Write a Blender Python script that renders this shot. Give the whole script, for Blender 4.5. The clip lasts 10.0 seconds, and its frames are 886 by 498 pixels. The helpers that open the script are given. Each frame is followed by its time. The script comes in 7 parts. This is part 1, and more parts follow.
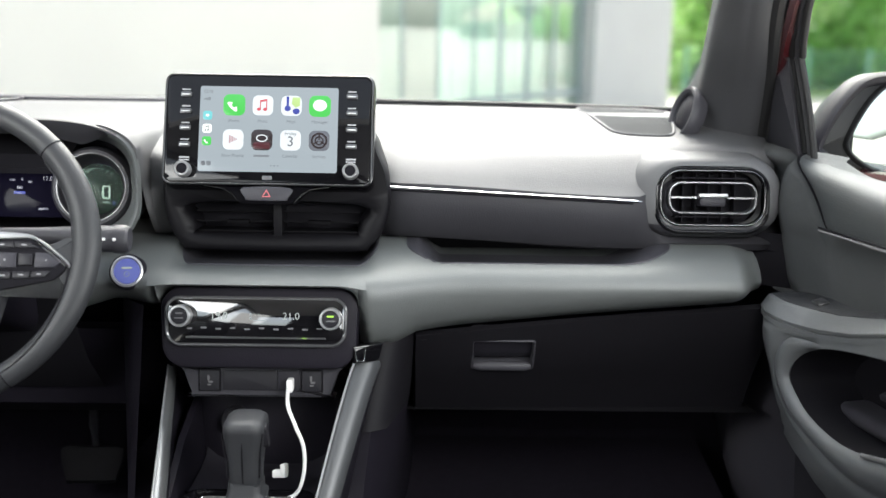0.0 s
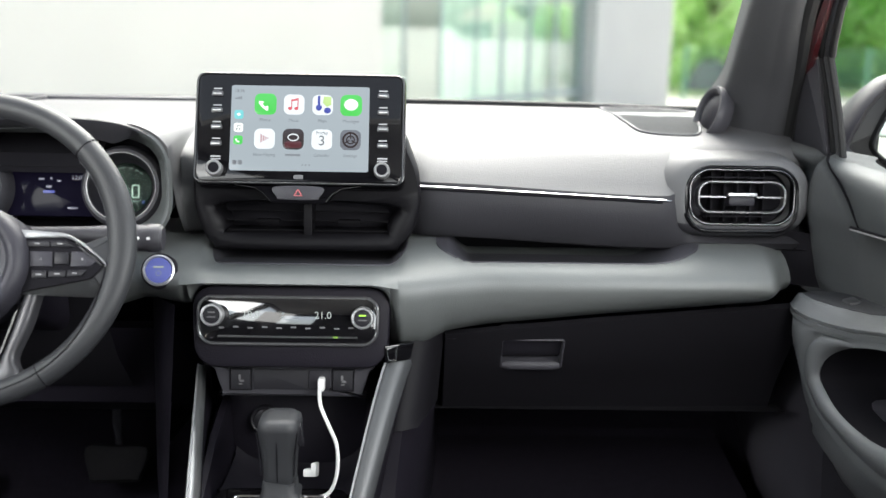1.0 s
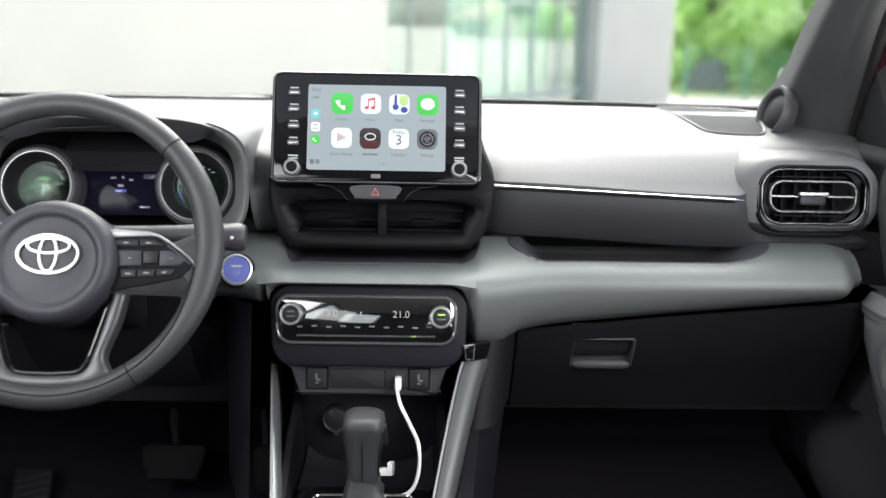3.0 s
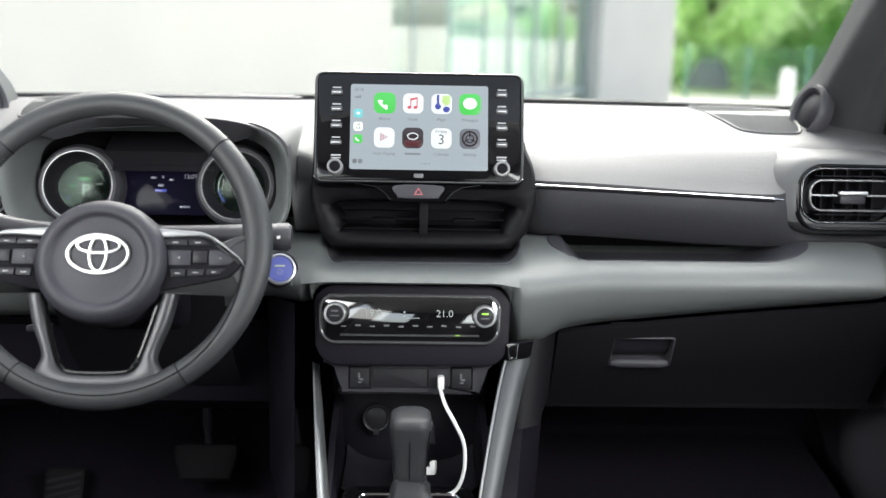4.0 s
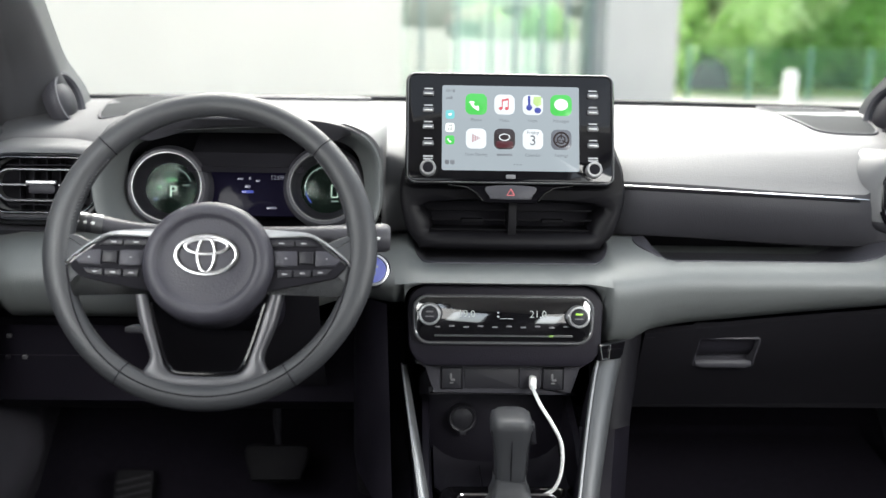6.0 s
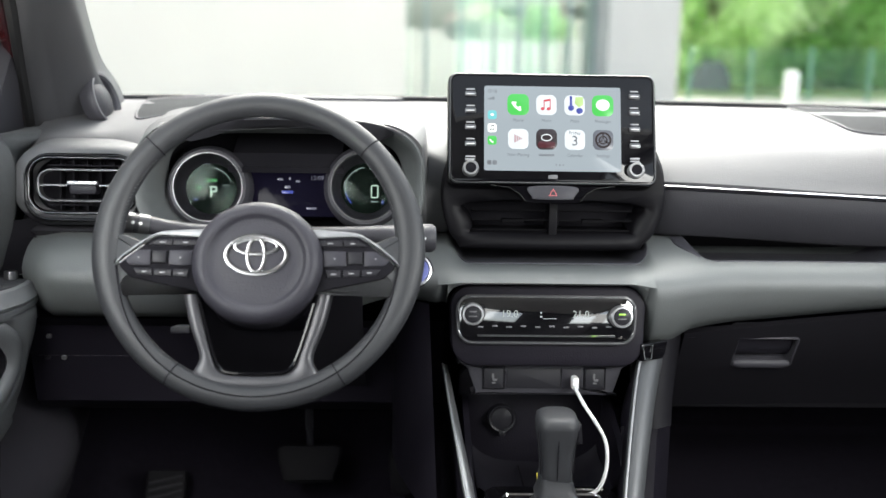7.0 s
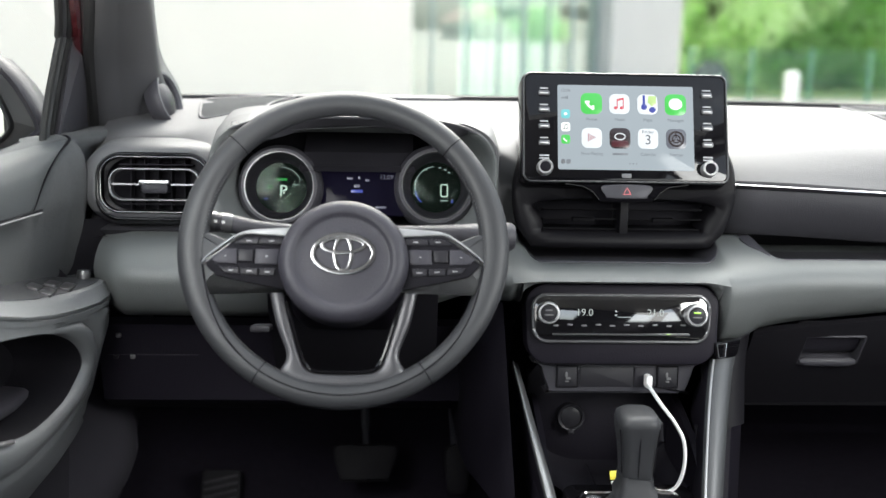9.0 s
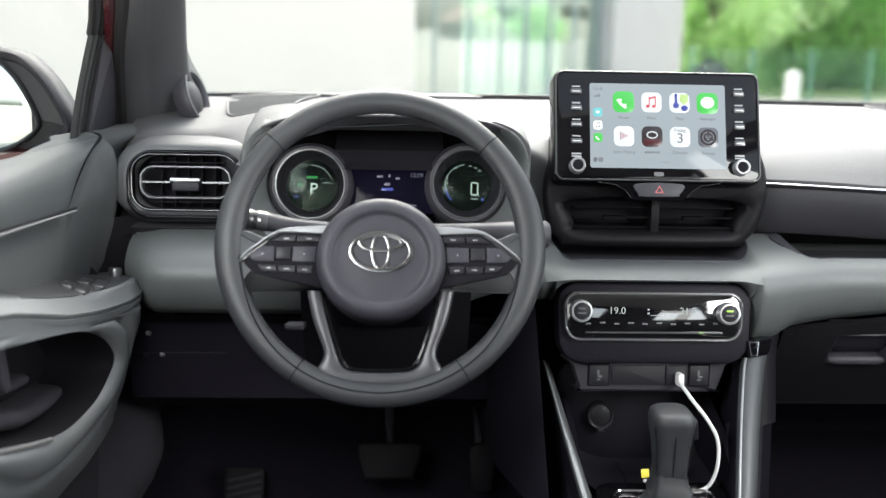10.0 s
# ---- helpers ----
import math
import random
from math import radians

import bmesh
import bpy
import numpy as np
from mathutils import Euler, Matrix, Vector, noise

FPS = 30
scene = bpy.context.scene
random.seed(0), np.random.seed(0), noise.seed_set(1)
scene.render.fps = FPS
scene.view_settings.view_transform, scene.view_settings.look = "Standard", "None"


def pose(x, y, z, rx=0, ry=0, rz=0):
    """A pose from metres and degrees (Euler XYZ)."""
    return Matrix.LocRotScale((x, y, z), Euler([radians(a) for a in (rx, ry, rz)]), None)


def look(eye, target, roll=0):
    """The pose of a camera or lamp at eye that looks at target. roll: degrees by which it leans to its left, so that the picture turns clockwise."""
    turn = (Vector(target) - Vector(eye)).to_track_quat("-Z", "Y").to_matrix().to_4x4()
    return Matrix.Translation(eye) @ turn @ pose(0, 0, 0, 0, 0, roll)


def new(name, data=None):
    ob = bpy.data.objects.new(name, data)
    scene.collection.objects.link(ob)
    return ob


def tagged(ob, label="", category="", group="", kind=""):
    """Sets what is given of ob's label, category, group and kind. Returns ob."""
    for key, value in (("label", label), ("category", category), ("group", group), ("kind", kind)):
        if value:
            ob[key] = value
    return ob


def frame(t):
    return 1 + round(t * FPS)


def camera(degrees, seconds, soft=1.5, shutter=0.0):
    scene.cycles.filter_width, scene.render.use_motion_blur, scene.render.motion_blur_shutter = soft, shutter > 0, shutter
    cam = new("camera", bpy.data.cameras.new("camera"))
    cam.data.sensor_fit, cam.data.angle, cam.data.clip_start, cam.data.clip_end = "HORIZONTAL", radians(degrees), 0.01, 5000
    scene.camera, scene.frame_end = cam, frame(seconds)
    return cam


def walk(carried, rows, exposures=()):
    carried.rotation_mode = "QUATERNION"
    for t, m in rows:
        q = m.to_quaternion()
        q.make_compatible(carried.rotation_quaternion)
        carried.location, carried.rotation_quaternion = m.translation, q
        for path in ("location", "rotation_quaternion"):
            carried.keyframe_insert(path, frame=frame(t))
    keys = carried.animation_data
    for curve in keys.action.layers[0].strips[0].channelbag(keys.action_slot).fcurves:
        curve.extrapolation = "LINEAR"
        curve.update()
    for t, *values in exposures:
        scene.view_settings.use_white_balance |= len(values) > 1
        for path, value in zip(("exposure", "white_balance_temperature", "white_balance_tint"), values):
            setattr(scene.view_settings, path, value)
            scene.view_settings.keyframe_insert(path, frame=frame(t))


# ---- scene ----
cam = camera(48.0, 10.0)
METRES, EYE, TILT, LEAN, TURN = 0.535, 1.16, -12.5, -1.0, -0.8
ROWS = [
    (0.0, 0.0000, 0.0000, 0.0000, 0.000, 0.000, -0.000),
    (0.5, -0.0377, -0.0007, -0.0012, -0.051, 0.015, -0.020),
    (1.0, -0.0810, -0.0019, -0.0011, -0.139, -0.022, -0.010),
    (1.5, -0.1307, -0.0033, -0.0014, -0.219, 0.015, 0.010),
    (2.0, -0.1760, -0.0038, -0.0010, -0.314, -0.007, -0.000),
    (2.5, -0.2277, -0.0041, -0.0008, -0.387, -0.044, -0.020),
    (4.0, -0.3873, -0.0066, -0.0008, -0.585, -0.110, 0.040),
    (4.5, -0.4487, -0.0073, -0.0013, -0.636, -0.080, 0.100),
    (5.0, -0.5050, -0.0075, -0.0028, -0.716, -0.037, 0.060),
    (5.5, -0.5636, -0.0083, -0.0025, -0.782, -0.037, 0.090),
    (7.0, -0.7262, -0.0107, -0.0031, -0.943, 0.015, 0.160),
    (7.5, -0.7801, -0.0107, -0.0043, -1.023, 0.044, 0.160),
    (8.0, -0.8281, -0.0114, -0.0042, -1.111, 0.058, 0.160),
    (8.5, -0.8753, -0.0115, -0.0057, -1.162, 0.073, 0.180),
    (9.0, -0.9168, -0.0107, -0.0069, -1.228, 0.051, 0.200),
    (9.5, -0.9615, -0.0101, -0.0076, -1.301, 0.058, 0.170),
    (10.0, -0.9998, -0.0088, -0.0094, -1.352, 0.007, 0.140),
]
walk(cam, [(t, pose(0.212, 0, EYE, TILT, LEAN, TURN) @ pose(METRES * x, METRES * y, METRES * z, 90 + pitch, roll, yaw)) for t, x, y, z, yaw, pitch, roll in ROWS], exposures=[(0.0, 2.3, 6500, 6), (10.0, 2.3, 6500, 6)])

# the lens is wide open: the street behind the glass goes soft
cam.data.dof.use_dof = True
cam.data.dof.focus_distance = 1.28
cam.data.dof.aperture_fstop = 2.8

# ---- world and light ----
world = bpy.data.worlds.new("world")
scene.world = world
world.use_nodes = True
wn = world.node_tree
sky = wn.nodes.new("ShaderNodeTexSky")
sky.sky_type = 'NISHITA'
sky.sun_disc = False
sky.sun_elevation = radians(50)
sky.sun_rotation = radians(4)
sky.dust_density = 4.0
sky.ozone_density = 0.6
haze = wn.nodes.new("ShaderNodeHueSaturation")
haze.inputs["Saturation"].default_value = 0.4
wn.links.new(sky.outputs[0], haze.inputs["Color"])
wn.links.new(haze.outputs[0], wn.nodes["Background"].inputs[0])
wn.nodes["Background"].inputs[1].default_value = 0.15
sun_data = bpy.data.lights.new("sun", 'SUN')
sun_data.energy = 1.75
sun_data.angle = radians(60)
sun_data.color = (1.0, 0.97, 0.93)
sun = new("sun", sun_data)
az, el = radians(4), radians(50)
sun_from = Vector((math.sin(az) * math.cos(el), math.cos(az) * math.cos(el), math.sin(el)))
sun.matrix_world = look(sun_from * 30, (0, 0, 0))
# fill lamps added in the side windows, level with and behind the camera
# (watts differ by side to lift the darker door and dash end)
for sx in (-1, 1):
    for at, to, wide, high, watts in (((sx * 0.70, -0.70, 1.18), (sx * 0.1, 0.6, 1.15), 0.62, 0.36, 0.34), ((sx * 0.69, 0.42, 1.2), (-sx * 0.55, 1.2, 0.82), 0.66, 0.3, 1.75 + 1.0 * sx), ((sx * 0.705, 0.64, 1.2), (sx * 0.5, 1.5, 0.97), 0.38, 0.26, 0.5 - 0.3 * sx)):
        ld = bpy.data.lights.new("window_fill", 'AREA')
        ld.shape, ld.size, ld.size_y, ld.energy, ld.color = 'RECTANGLE', wide, high, watts, (1.0, 0.98, 0.97)
        wl = new("window_fill", ld)
        wl.matrix_world = look(at, to)


# ---- materials ----
def material(name, color, rough=0.5, metal=0.0, vary=0.12, vary_scale=6.0, grain=0.0, grain_scale=700.0, relief=0.0, relief_scale=40.0,
             coat=0.0, spec=0.5, emit=None, strength=0.0, rough_vary=0.08, sheen=0.0):
    m = bpy.data.materials.new(name)
    m.use_nodes = True
    nt = m.node_tree
    b = nt.nodes["Principled BSDF"]
    b.inputs["Roughness"].default_value = rough
    b.inputs["Metallic"].default_value = metal
    b.inputs["Specular IOR Level"].default_value = spec
    b.inputs["Coat Weight"].default_value = coat
    b.inputs["Coat Roughness"].default_value = 0.04
    b.inputs["Sheen Weight"].default_value = sheen
    tc = nt.nodes.new("ShaderNodeTexCoord")
    n1 = nt.nodes.new("ShaderNodeTexNoise")
    n1.inputs["Scale"].default_value = vary_scale
    n1.inputs["Detail"].default_value = 5
    nt.links.new(tc.outputs["Object"], n1.inputs["Vector"])
    ramp = nt.nodes.new("ShaderNodeMix")
    ramp.data_type = 'RGBA'
    ramp.inputs[6].default_value = (*[c * (1 - vary) for c in color], 1)
    ramp.inputs[7].default_value = (*[min(1, c * (1 + vary)) for c in color], 1)
    nt.links.new(n1.outputs["Fac"], ramp.inputs[0])
    nt.links.new(ramp.outputs[2], b.inputs["Base Color"])
    if rough_vary:
        mr = nt.nodes.new("ShaderNodeMapRange")
        mr.inputs[3].default_value = max(0.02, rough - rough_vary)
        mr.inputs[4].default_value = min(1, rough + rough_vary)
        nt.links.new(n1.outputs["Fac"], mr.inputs[0])
        nt.links.new(mr.outputs[0], b.inputs["Roughness"])
    last = None
    if grain:
        v = nt.nodes.new("ShaderNodeTexVoronoi")
        v.inputs["Scale"].default_value = grain_scale
        nt.links.new(tc.outputs["Object"], v.inputs["Vector"])
        bp = nt.nodes.new("ShaderNodeBump")
        bp.inputs["Strength"].default_value = grain
        bp.inputs["Distance"].default_value = 0.0006
        nt.links.new(v.outputs["Distance"], bp.inputs["Height"])
        last = bp
    if relief:
        n2 = nt.nodes.new("ShaderNodeTexNoise")
        n2.inputs["Scale"].default_value = relief_scale
        n2.inputs["Detail"].default_value = 4
        nt.links.new(tc.outputs["Object"], n2.inputs["Vector"])
        bp2 = nt.nodes.new("ShaderNodeBump")
        bp2.inputs["Strength"].default_value = relief
        bp2.inputs["Distance"].default_value = 0.004
        nt.links.new(n2.outputs["Fac"], bp2.inputs["Height"])
        if last:
            nt.links.new(last.outputs[0], bp2.inputs["Normal"])
        last = bp2
    if last:
        nt.links.new(last.outputs[0], b.inputs["Normal"])
    if emit:
        b.inputs["Emission Color"].default_value = (*emit, 1)
        b.inputs["Emission Strength"].default_value = strength * 0.25
    return m


def clear_glass(name, tint, mirror, slant, rough=0.0):
    """Thin pane: clear, with a share of mirror that grows at a slant."""
    m = bpy.data.materials.new(name)
    m.use_nodes = True
    nt = m.node_tree
    out = nt.nodes["Material Output"]
    nt.nodes.remove(nt.nodes["Principled BSDF"])
    tr = nt.nodes.new("ShaderNodeBsdfTransparent")
    tr.inputs[0].default_value = (*tint, 1)
    gl = nt.nodes.new("ShaderNodeBsdfGlossy")
    gl.inputs["Roughness"].default_value = rough
    gl.inputs["Color"].default_value = (*[0.5 + 0.5 * c for c in tint], 1)
    lw = nt.nodes.new("ShaderNodeLayerWeight")
    pw = nt.nodes.new("ShaderNodeMath")
    pw.operation = 'POWER'
    pw.inputs[1].default_value = 4.0
    nt.links.new(lw.outputs["Facing"], pw.inputs[0])
    fr = nt.nodes.new("ShaderNodeMapRange")
    fr.inputs[3].default_value = mirror
    fr.inputs[4].default_value = min(1.0, mirror + slant)
    nt.links.new(pw.outputs[0], fr.inputs[0])
    mx = nt.nodes.new("ShaderNodeMixShader")
    nt.links.new(fr.outputs[0], mx.inputs[0])
    nt.links.new(tr.outputs[0], mx.inputs[1])
    nt.links.new(gl.outputs[0], mx.inputs[2])
    nt.links.new(mx.outputs[0], out.inputs[0])
    return m


def leaf_material(name, color):
    m = material(name, color, 0.55, vary=0.5, vary_scale=1.5, rough_vary=0.1)
    nt = m.node_tree
    tl = nt.nodes.new("ShaderNodeBsdfTranslucent")
    tl.inputs[0].default_value = (min(0.9, color[0] * 3.0), min(0.95, color[1] * 2.7), color[2] * 2.9, 1)
    mx = nt.nodes.new("ShaderNodeMixShader")
    mx.inputs[0].default_value = 0.8
    nt.links.new(nt.nodes["Principled BSDF"].outputs[0], mx.inputs[1])
    nt.links.new(tl.outputs[0], mx.inputs[2])
    nt.links.new(mx.outputs[0], nt.nodes["Material Output"].inputs[0])
    return m


def glow(name, color, strength):
    return material(name, tuple(c * 0.1 for c in color), 0.25, emit=color, strength=strength, vary=0.0, rough_vary=0.0)


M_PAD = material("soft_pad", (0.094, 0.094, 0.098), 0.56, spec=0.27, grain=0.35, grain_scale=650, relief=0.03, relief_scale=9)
M_MID = material("mid_pad_skin", (0.105, 0.112, 0.112), 0.5, grain=0.35, grain_scale=600, relief=0.03, relief_scale=8)
# pad with shade below strip and vents put into its colour; also the visor
M_SHADE_VISOR = material("shade_and_visor_skin", (0.027, 0.0265, 0.031), 0.55, spec=0.25, grain=0.35, grain_scale=650)
M_DARK = material("dark_plastic", (0.0155, 0.0145, 0.0195), 0.5, grain=0.3, grain_scale=500, spec=0.25)
M_HARD = material("hard_plastic", (0.040, 0.039, 0.046), 0.48, grain=0.4, grain_scale=450, spec=0.3)
M_DOOR = material("door_grey_plastic", (0.125, 0.13, 0.136), 0.42, grain=0.35, grain_scale=500)
M_DOORPAD = material("door_pad", (0.058, 0.062, 0.065), 0.6, spec=0.22, grain=0.35, grain_scale=600)
M_FELT = material("door_felt", (0.045, 0.048, 0.0505), 0.95, vary=0.25, vary_scale=160, relief=0.25, relief_scale=500, sheen=0.05)
M_PILLAR = material("pillar_trim", (0.047, 0.047, 0.052), 0.55, grain=0.25, grain_scale=500)
# near-black: real black parts, and shade put into gaps and creases
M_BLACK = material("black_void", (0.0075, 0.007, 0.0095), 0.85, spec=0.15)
M_RUBBER = material("seal_rubber", (0.018, 0.018, 0.019), 0.55, spec=0.25)
M_PIANO = material("piano_black", (0.004, 0.0038, 0.0048), 0.05, spec=0.3, rough_vary=0.02)
M_CHROME = material("chrome", (0.85, 0.85, 0.86), 0.09, 1.0, rough_vary=0.03, vary=0.02)
M_SATIN = material("satin_silver", (0.48, 0.48, 0.49), 0.3, 0.75, rough_vary=0.06, vary=0.04)
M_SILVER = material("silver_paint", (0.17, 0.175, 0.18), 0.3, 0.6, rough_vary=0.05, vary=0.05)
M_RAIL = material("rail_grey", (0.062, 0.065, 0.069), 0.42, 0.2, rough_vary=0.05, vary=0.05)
M_STRIP = material("strip_chrome", (0.5, 0.5, 0.51), 0.09, 1.0, rough_vary=0.03)
M_EMBLEM = material("emblem_chrome", (0.3, 0.3, 0.31), 0.2, 1.0, rough_vary=0.04)
M_VENT = material("vent_black", (0.0055, 0.0052, 0.0066), 0.5, spec=0.16)
M_SLAT = material("slat_black", (0.003, 0.0028, 0.0036), 0.7, spec=0.06)
# continues the grey band, darkened to hold the flank's shade
M_FLANK_SHADE = material("flank_shade_skin", (0.0075, 0.007, 0.009), 0.6, spec=0.14, grain=0.35, grain_scale=600)
M_LID = material("glove_lid_plastic", (0.0085, 0.008, 0.0102), 0.55, spec=0.22, grain=0.35, grain_scale=480)
M_KICK = material("kick_plastic", (0.042, 0.04, 0.048), 0.38, spec=0.6)
M_FAINT = material("legend_faint", (0.1, 0.1, 0.105), 0.5, vary=0.03)
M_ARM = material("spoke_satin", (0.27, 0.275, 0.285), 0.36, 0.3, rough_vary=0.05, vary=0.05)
# armrest top with its switches, darker by the shade put into it
M_SWITCH_SHADE = material("switch_panel", (0.036, 0.037, 0.041), 0.5, grain=0.5, grain_scale=450, spec=0.35)
M_BRIGHT = material("bright_trim", (0.36, 0.36, 0.37), 0.25, 0.4, vary=0.04)
M_DCHROME = material("dark_chrome", (0.1, 0.1, 0.104), 0.16, 1.0, rough_vary=0.03)
M_GUN = material("gunmetal_trim", (0.12, 0.12, 0.125), 0.3, 0.7, rough_vary=0.05)
M_LEATHER = material("wheel_leather", (0.025, 0.026, 0.029), 0.5, grain=0.22, grain_scale=700, relief=0.012, relief_scale=40, spec=0.4)
M_AIRBAG = material("airbag_cover", (0.03, 0.029, 0.037), 0.5, grain=0.45, grain_scale=500, spec=0.3)
M_LEG = material("spoke_dark_satin", (0.045, 0.045, 0.05), 0.36, 0.15, spec=0.45, rough_vary=0.05, vary=0.05)
M_BUTTON = material("button_plastic", (0.018, 0.0175, 0.021), 0.42, spec=0.2)
M_LEGEND_GLINT = material("legend_glint_white", (0.75, 0.75, 0.75), 0.5, vary=0.03)
M_LEGEND_DIM = material("legend_grey", (0.3, 0.3, 0.31), 0.5, vary=0.03)
M_CABLE = material("cable_white", (0.8, 0.8, 0.79), 0.4, vary=0.04)
M_CARPET = material("carpet", (0.013, 0.0112, 0.0165), 0.98, vary=0.4, vary_scale=90, relief=0.5, relief_scale=600, spec=0.1)
M_KNEE = material("black_knee_panel", (0.0105, 0.0092, 0.0138), 0.55, grain=0.3, grain_scale=500, spec=0.15)
M_PEDAL = material("pedal_rubber", (0.0075, 0.007, 0.0088), 0.65, spec=0.15, relief=0.1, relief_scale=120)
M_CLOTH = material("headliner", (0.28, 0.28, 0.28), 0.95, vary=0.08, vary_scale=80, relief=0.2, relief_scale=400)
M_RED = material("red_paint", (0.06, 0.004, 0.007), 0.25, 0.2, coat=0.5, vary=0.05)
M_MIRROR = material("mirror_glass", (0.6, 0.66, 0.62), 0.02, 1.0, rough_vary=0.0, vary=0.01)
M_GRILLE = material("speaker_grille", (0.03, 0.032, 0.034), 0.9, spec=0.15, vary=0.1, vary_scale=300, grain=0.9, grain_scale=420)
M_BLUE = material("start_button_blue", (0.075, 0.085, 0.24), 0.25, coat=0.4, emit=(0.16, 0.2, 0.62), strength=0.2)
M_AMBER = material("yellow_tag", (0.75, 0.65, 0.05), 0.5)
M_GLASS = clear_glass("window_glass", (0.97, 0.985, 0.975), 0.01, 0.06)
M_LENS = clear_glass("dial_lens", (0.8, 0.88, 0.83), 0.007, 0.06, 0.02)
M_PANEL = material("panel_gloss", (0.005, 0.0048, 0.0058), 0.05, spec=0.5, rough_vary=0.02)
M_PANEL.node_tree.nodes["Principled BSDF"].inputs["IOR"].default_value = 2.2
M_DISPLAY = material("display_glass", (0.02, 0.02, 0.02), 0.12, spec=0.12, emit=(0.6, 0.68, 0.76), strength=0.56, vary=0.0, rough_vary=0.0)
M_TFT = material("cluster_display", (0.004, 0.0038, 0.008), 0.08, spec=0.05, emit=(0.02, 0.016, 0.045), strength=0.13, vary=0.0, rough_vary=0.0)
M_DIAL = material("dial_face", (0.007, 0.009, 0.0085), 0.12, spec=0.08, emit=(0.03, 0.04, 0.035), strength=0.04, vary=0.0, rough_vary=0.0)
G_WHITE = glow("glow_white", (0.9, 0.95, 0.92), 1.0)
G_DIM = glow("glow_dim", (0.45, 0.5, 0.52), 0.6)
G_READY = glow("glow_ready", (0.1, 0.6, 0.16), 0.35)
G_LETTER = glow("glow_letter", (0.75, 0.82, 0.78), 0.85)
G_FAINT = glow("glow_faint", (0.34, 0.34, 0.46), 0.3)
G_GREEN = glow("glow_green", (0.10, 0.66, 0.12), 0.72)
G_LED = glow("glow_led", (0.45, 0.9, 0.1), 1.0)
G_TEAL = glow("glow_teal", (0.2, 0.62, 0.66), 0.8)
G_BLUE = glow("glow_blue", (0.1, 0.13, 0.6), 0.45)
G_PINK = glow("glow_pink", (0.62, 0.42, 0.46), 0.7)
G_RED = glow("glow_red", (0.75, 0.12, 0.16), 0.7)
G_PALE = glow("glow_pale", (0.78, 0.82, 0.86), 0.85)
G_FIG = glow("glow_figures", (0.62, 0.68, 0.66), 0.5)
G_GREY = glow("glow_grey", (0.22, 0.23, 0.26), 0.6)
G_DARK = glow("glow_dark", (0.05, 0.035, 0.04), 0.5)
G_LIME = glow("glow_lime", (0.55, 0.75, 0.3), 0.8)
G_SLATE = glow("glow_slate", (0.2, 0.21, 0.25), 0.55)
G_MAROON = glow("glow_maroon", (0.13, 0.03, 0.04), 0.5)
G_TEXT = glow("glow_text", (0.3, 0.32, 0.36), 0.5)


# ---- building tools ----
def frame_at(o, xd, yd):
    xd, yd = Vector(xd).normalized(), Vector(yd).normalized()
    zd = xd.cross(yd).normalized()
    yd = zd.cross(xd)
    m = Matrix((xd, yd, zd)).transposed().to_4x4()
    m.translation = o
    return m


def thing(name, at, label, category, group="", kind=""):
    ob = new(name)
    ob.location = at
    ob.empty_display_size = 0.02
    return tagged(ob, label, category, group, kind)


def finish(bm, name, mat, angle=38):
    bmesh.ops.remove_doubles(bm, verts=bm.verts, dist=1e-6)
    bmesh.ops.recalc_face_normals(bm, faces=bm.faces)
    lim = radians(angle)
    for f in bm.faces:
        f.smooth = True
    for e in bm.edges:
        e.smooth = not (len(e.link_faces) != 2 or e.calc_face_angle(0) > lim)
    me = bpy.data.meshes.new(name)
    bm.to_mesh(me)
    bm.free()
    me.materials.append(mat)
    return me


def part(name, bm, mat, parent, label="", angle=38):
    """One mesh under a thing (an empty) or under another part; its mesh is in the place's own metres."""
    ob = new(name, finish(bm, name, mat, angle))
    ob.parent = parent
    if parent is not None and parent.type == 'EMPTY':
        ob.matrix_parent_inverse = Matrix.Translation(parent.location).inverted()
    return tagged(ob, label)


def single(name, bm, mat, label, category, kind="", group="", angle=38):
    return tagged(new(name, finish(bm, name, mat, angle)), label, category, group, kind)


def loft(bm, rows, wrap=False, cap=False, loop=False):
    """A skin over rows of points; wrap closes each row, loop joins the last row to the first, cap fills both ends."""
    vs = [[bm.verts.new(p) for p in r] for r in rows]
    n = len(vs[0])
    pairs = list(zip(vs, vs[1:])) + ([(vs[-1], vs[0])] if loop else [])
    for a, b in pairs:
        for i in range(n if wrap else n - 1):
            j = (i + 1) % n
            try:
                bm.faces.new((a[i], a[j], b[j], b[i]))
            except ValueError:
                pass
    if cap:
        bm.faces.new(vs[0][::-1])
        bm.faces.new(vs[-1])
    return vs


def rrect(w, h, r, n=6):
    r = min(r, w / 2 - 1e-4, h / 2 - 1e-4)
    pts = []
    for cx, cy, a0 in ((w / 2 - r, h / 2 - r, 0), (-w / 2 + r, h / 2 - r, 90), (-w / 2 + r, -h / 2 + r, 180), (w / 2 - r, -h / 2 + r, 270)):
        for i in range(n + 1):
            a = radians(a0 + 90 * i / n)
            pts.append((cx + r * math.cos(a), cy + r * math.sin(a)))
    return pts


def ellipse(a, b, n=40):
    return [(a * math.cos(2 * math.pi * i / n), b * math.sin(2 * math.pi * i / n)) for i in range(n)]


def put(m, pts, d):
    return [m @ Vector((u, v, d)) for u, v in pts]


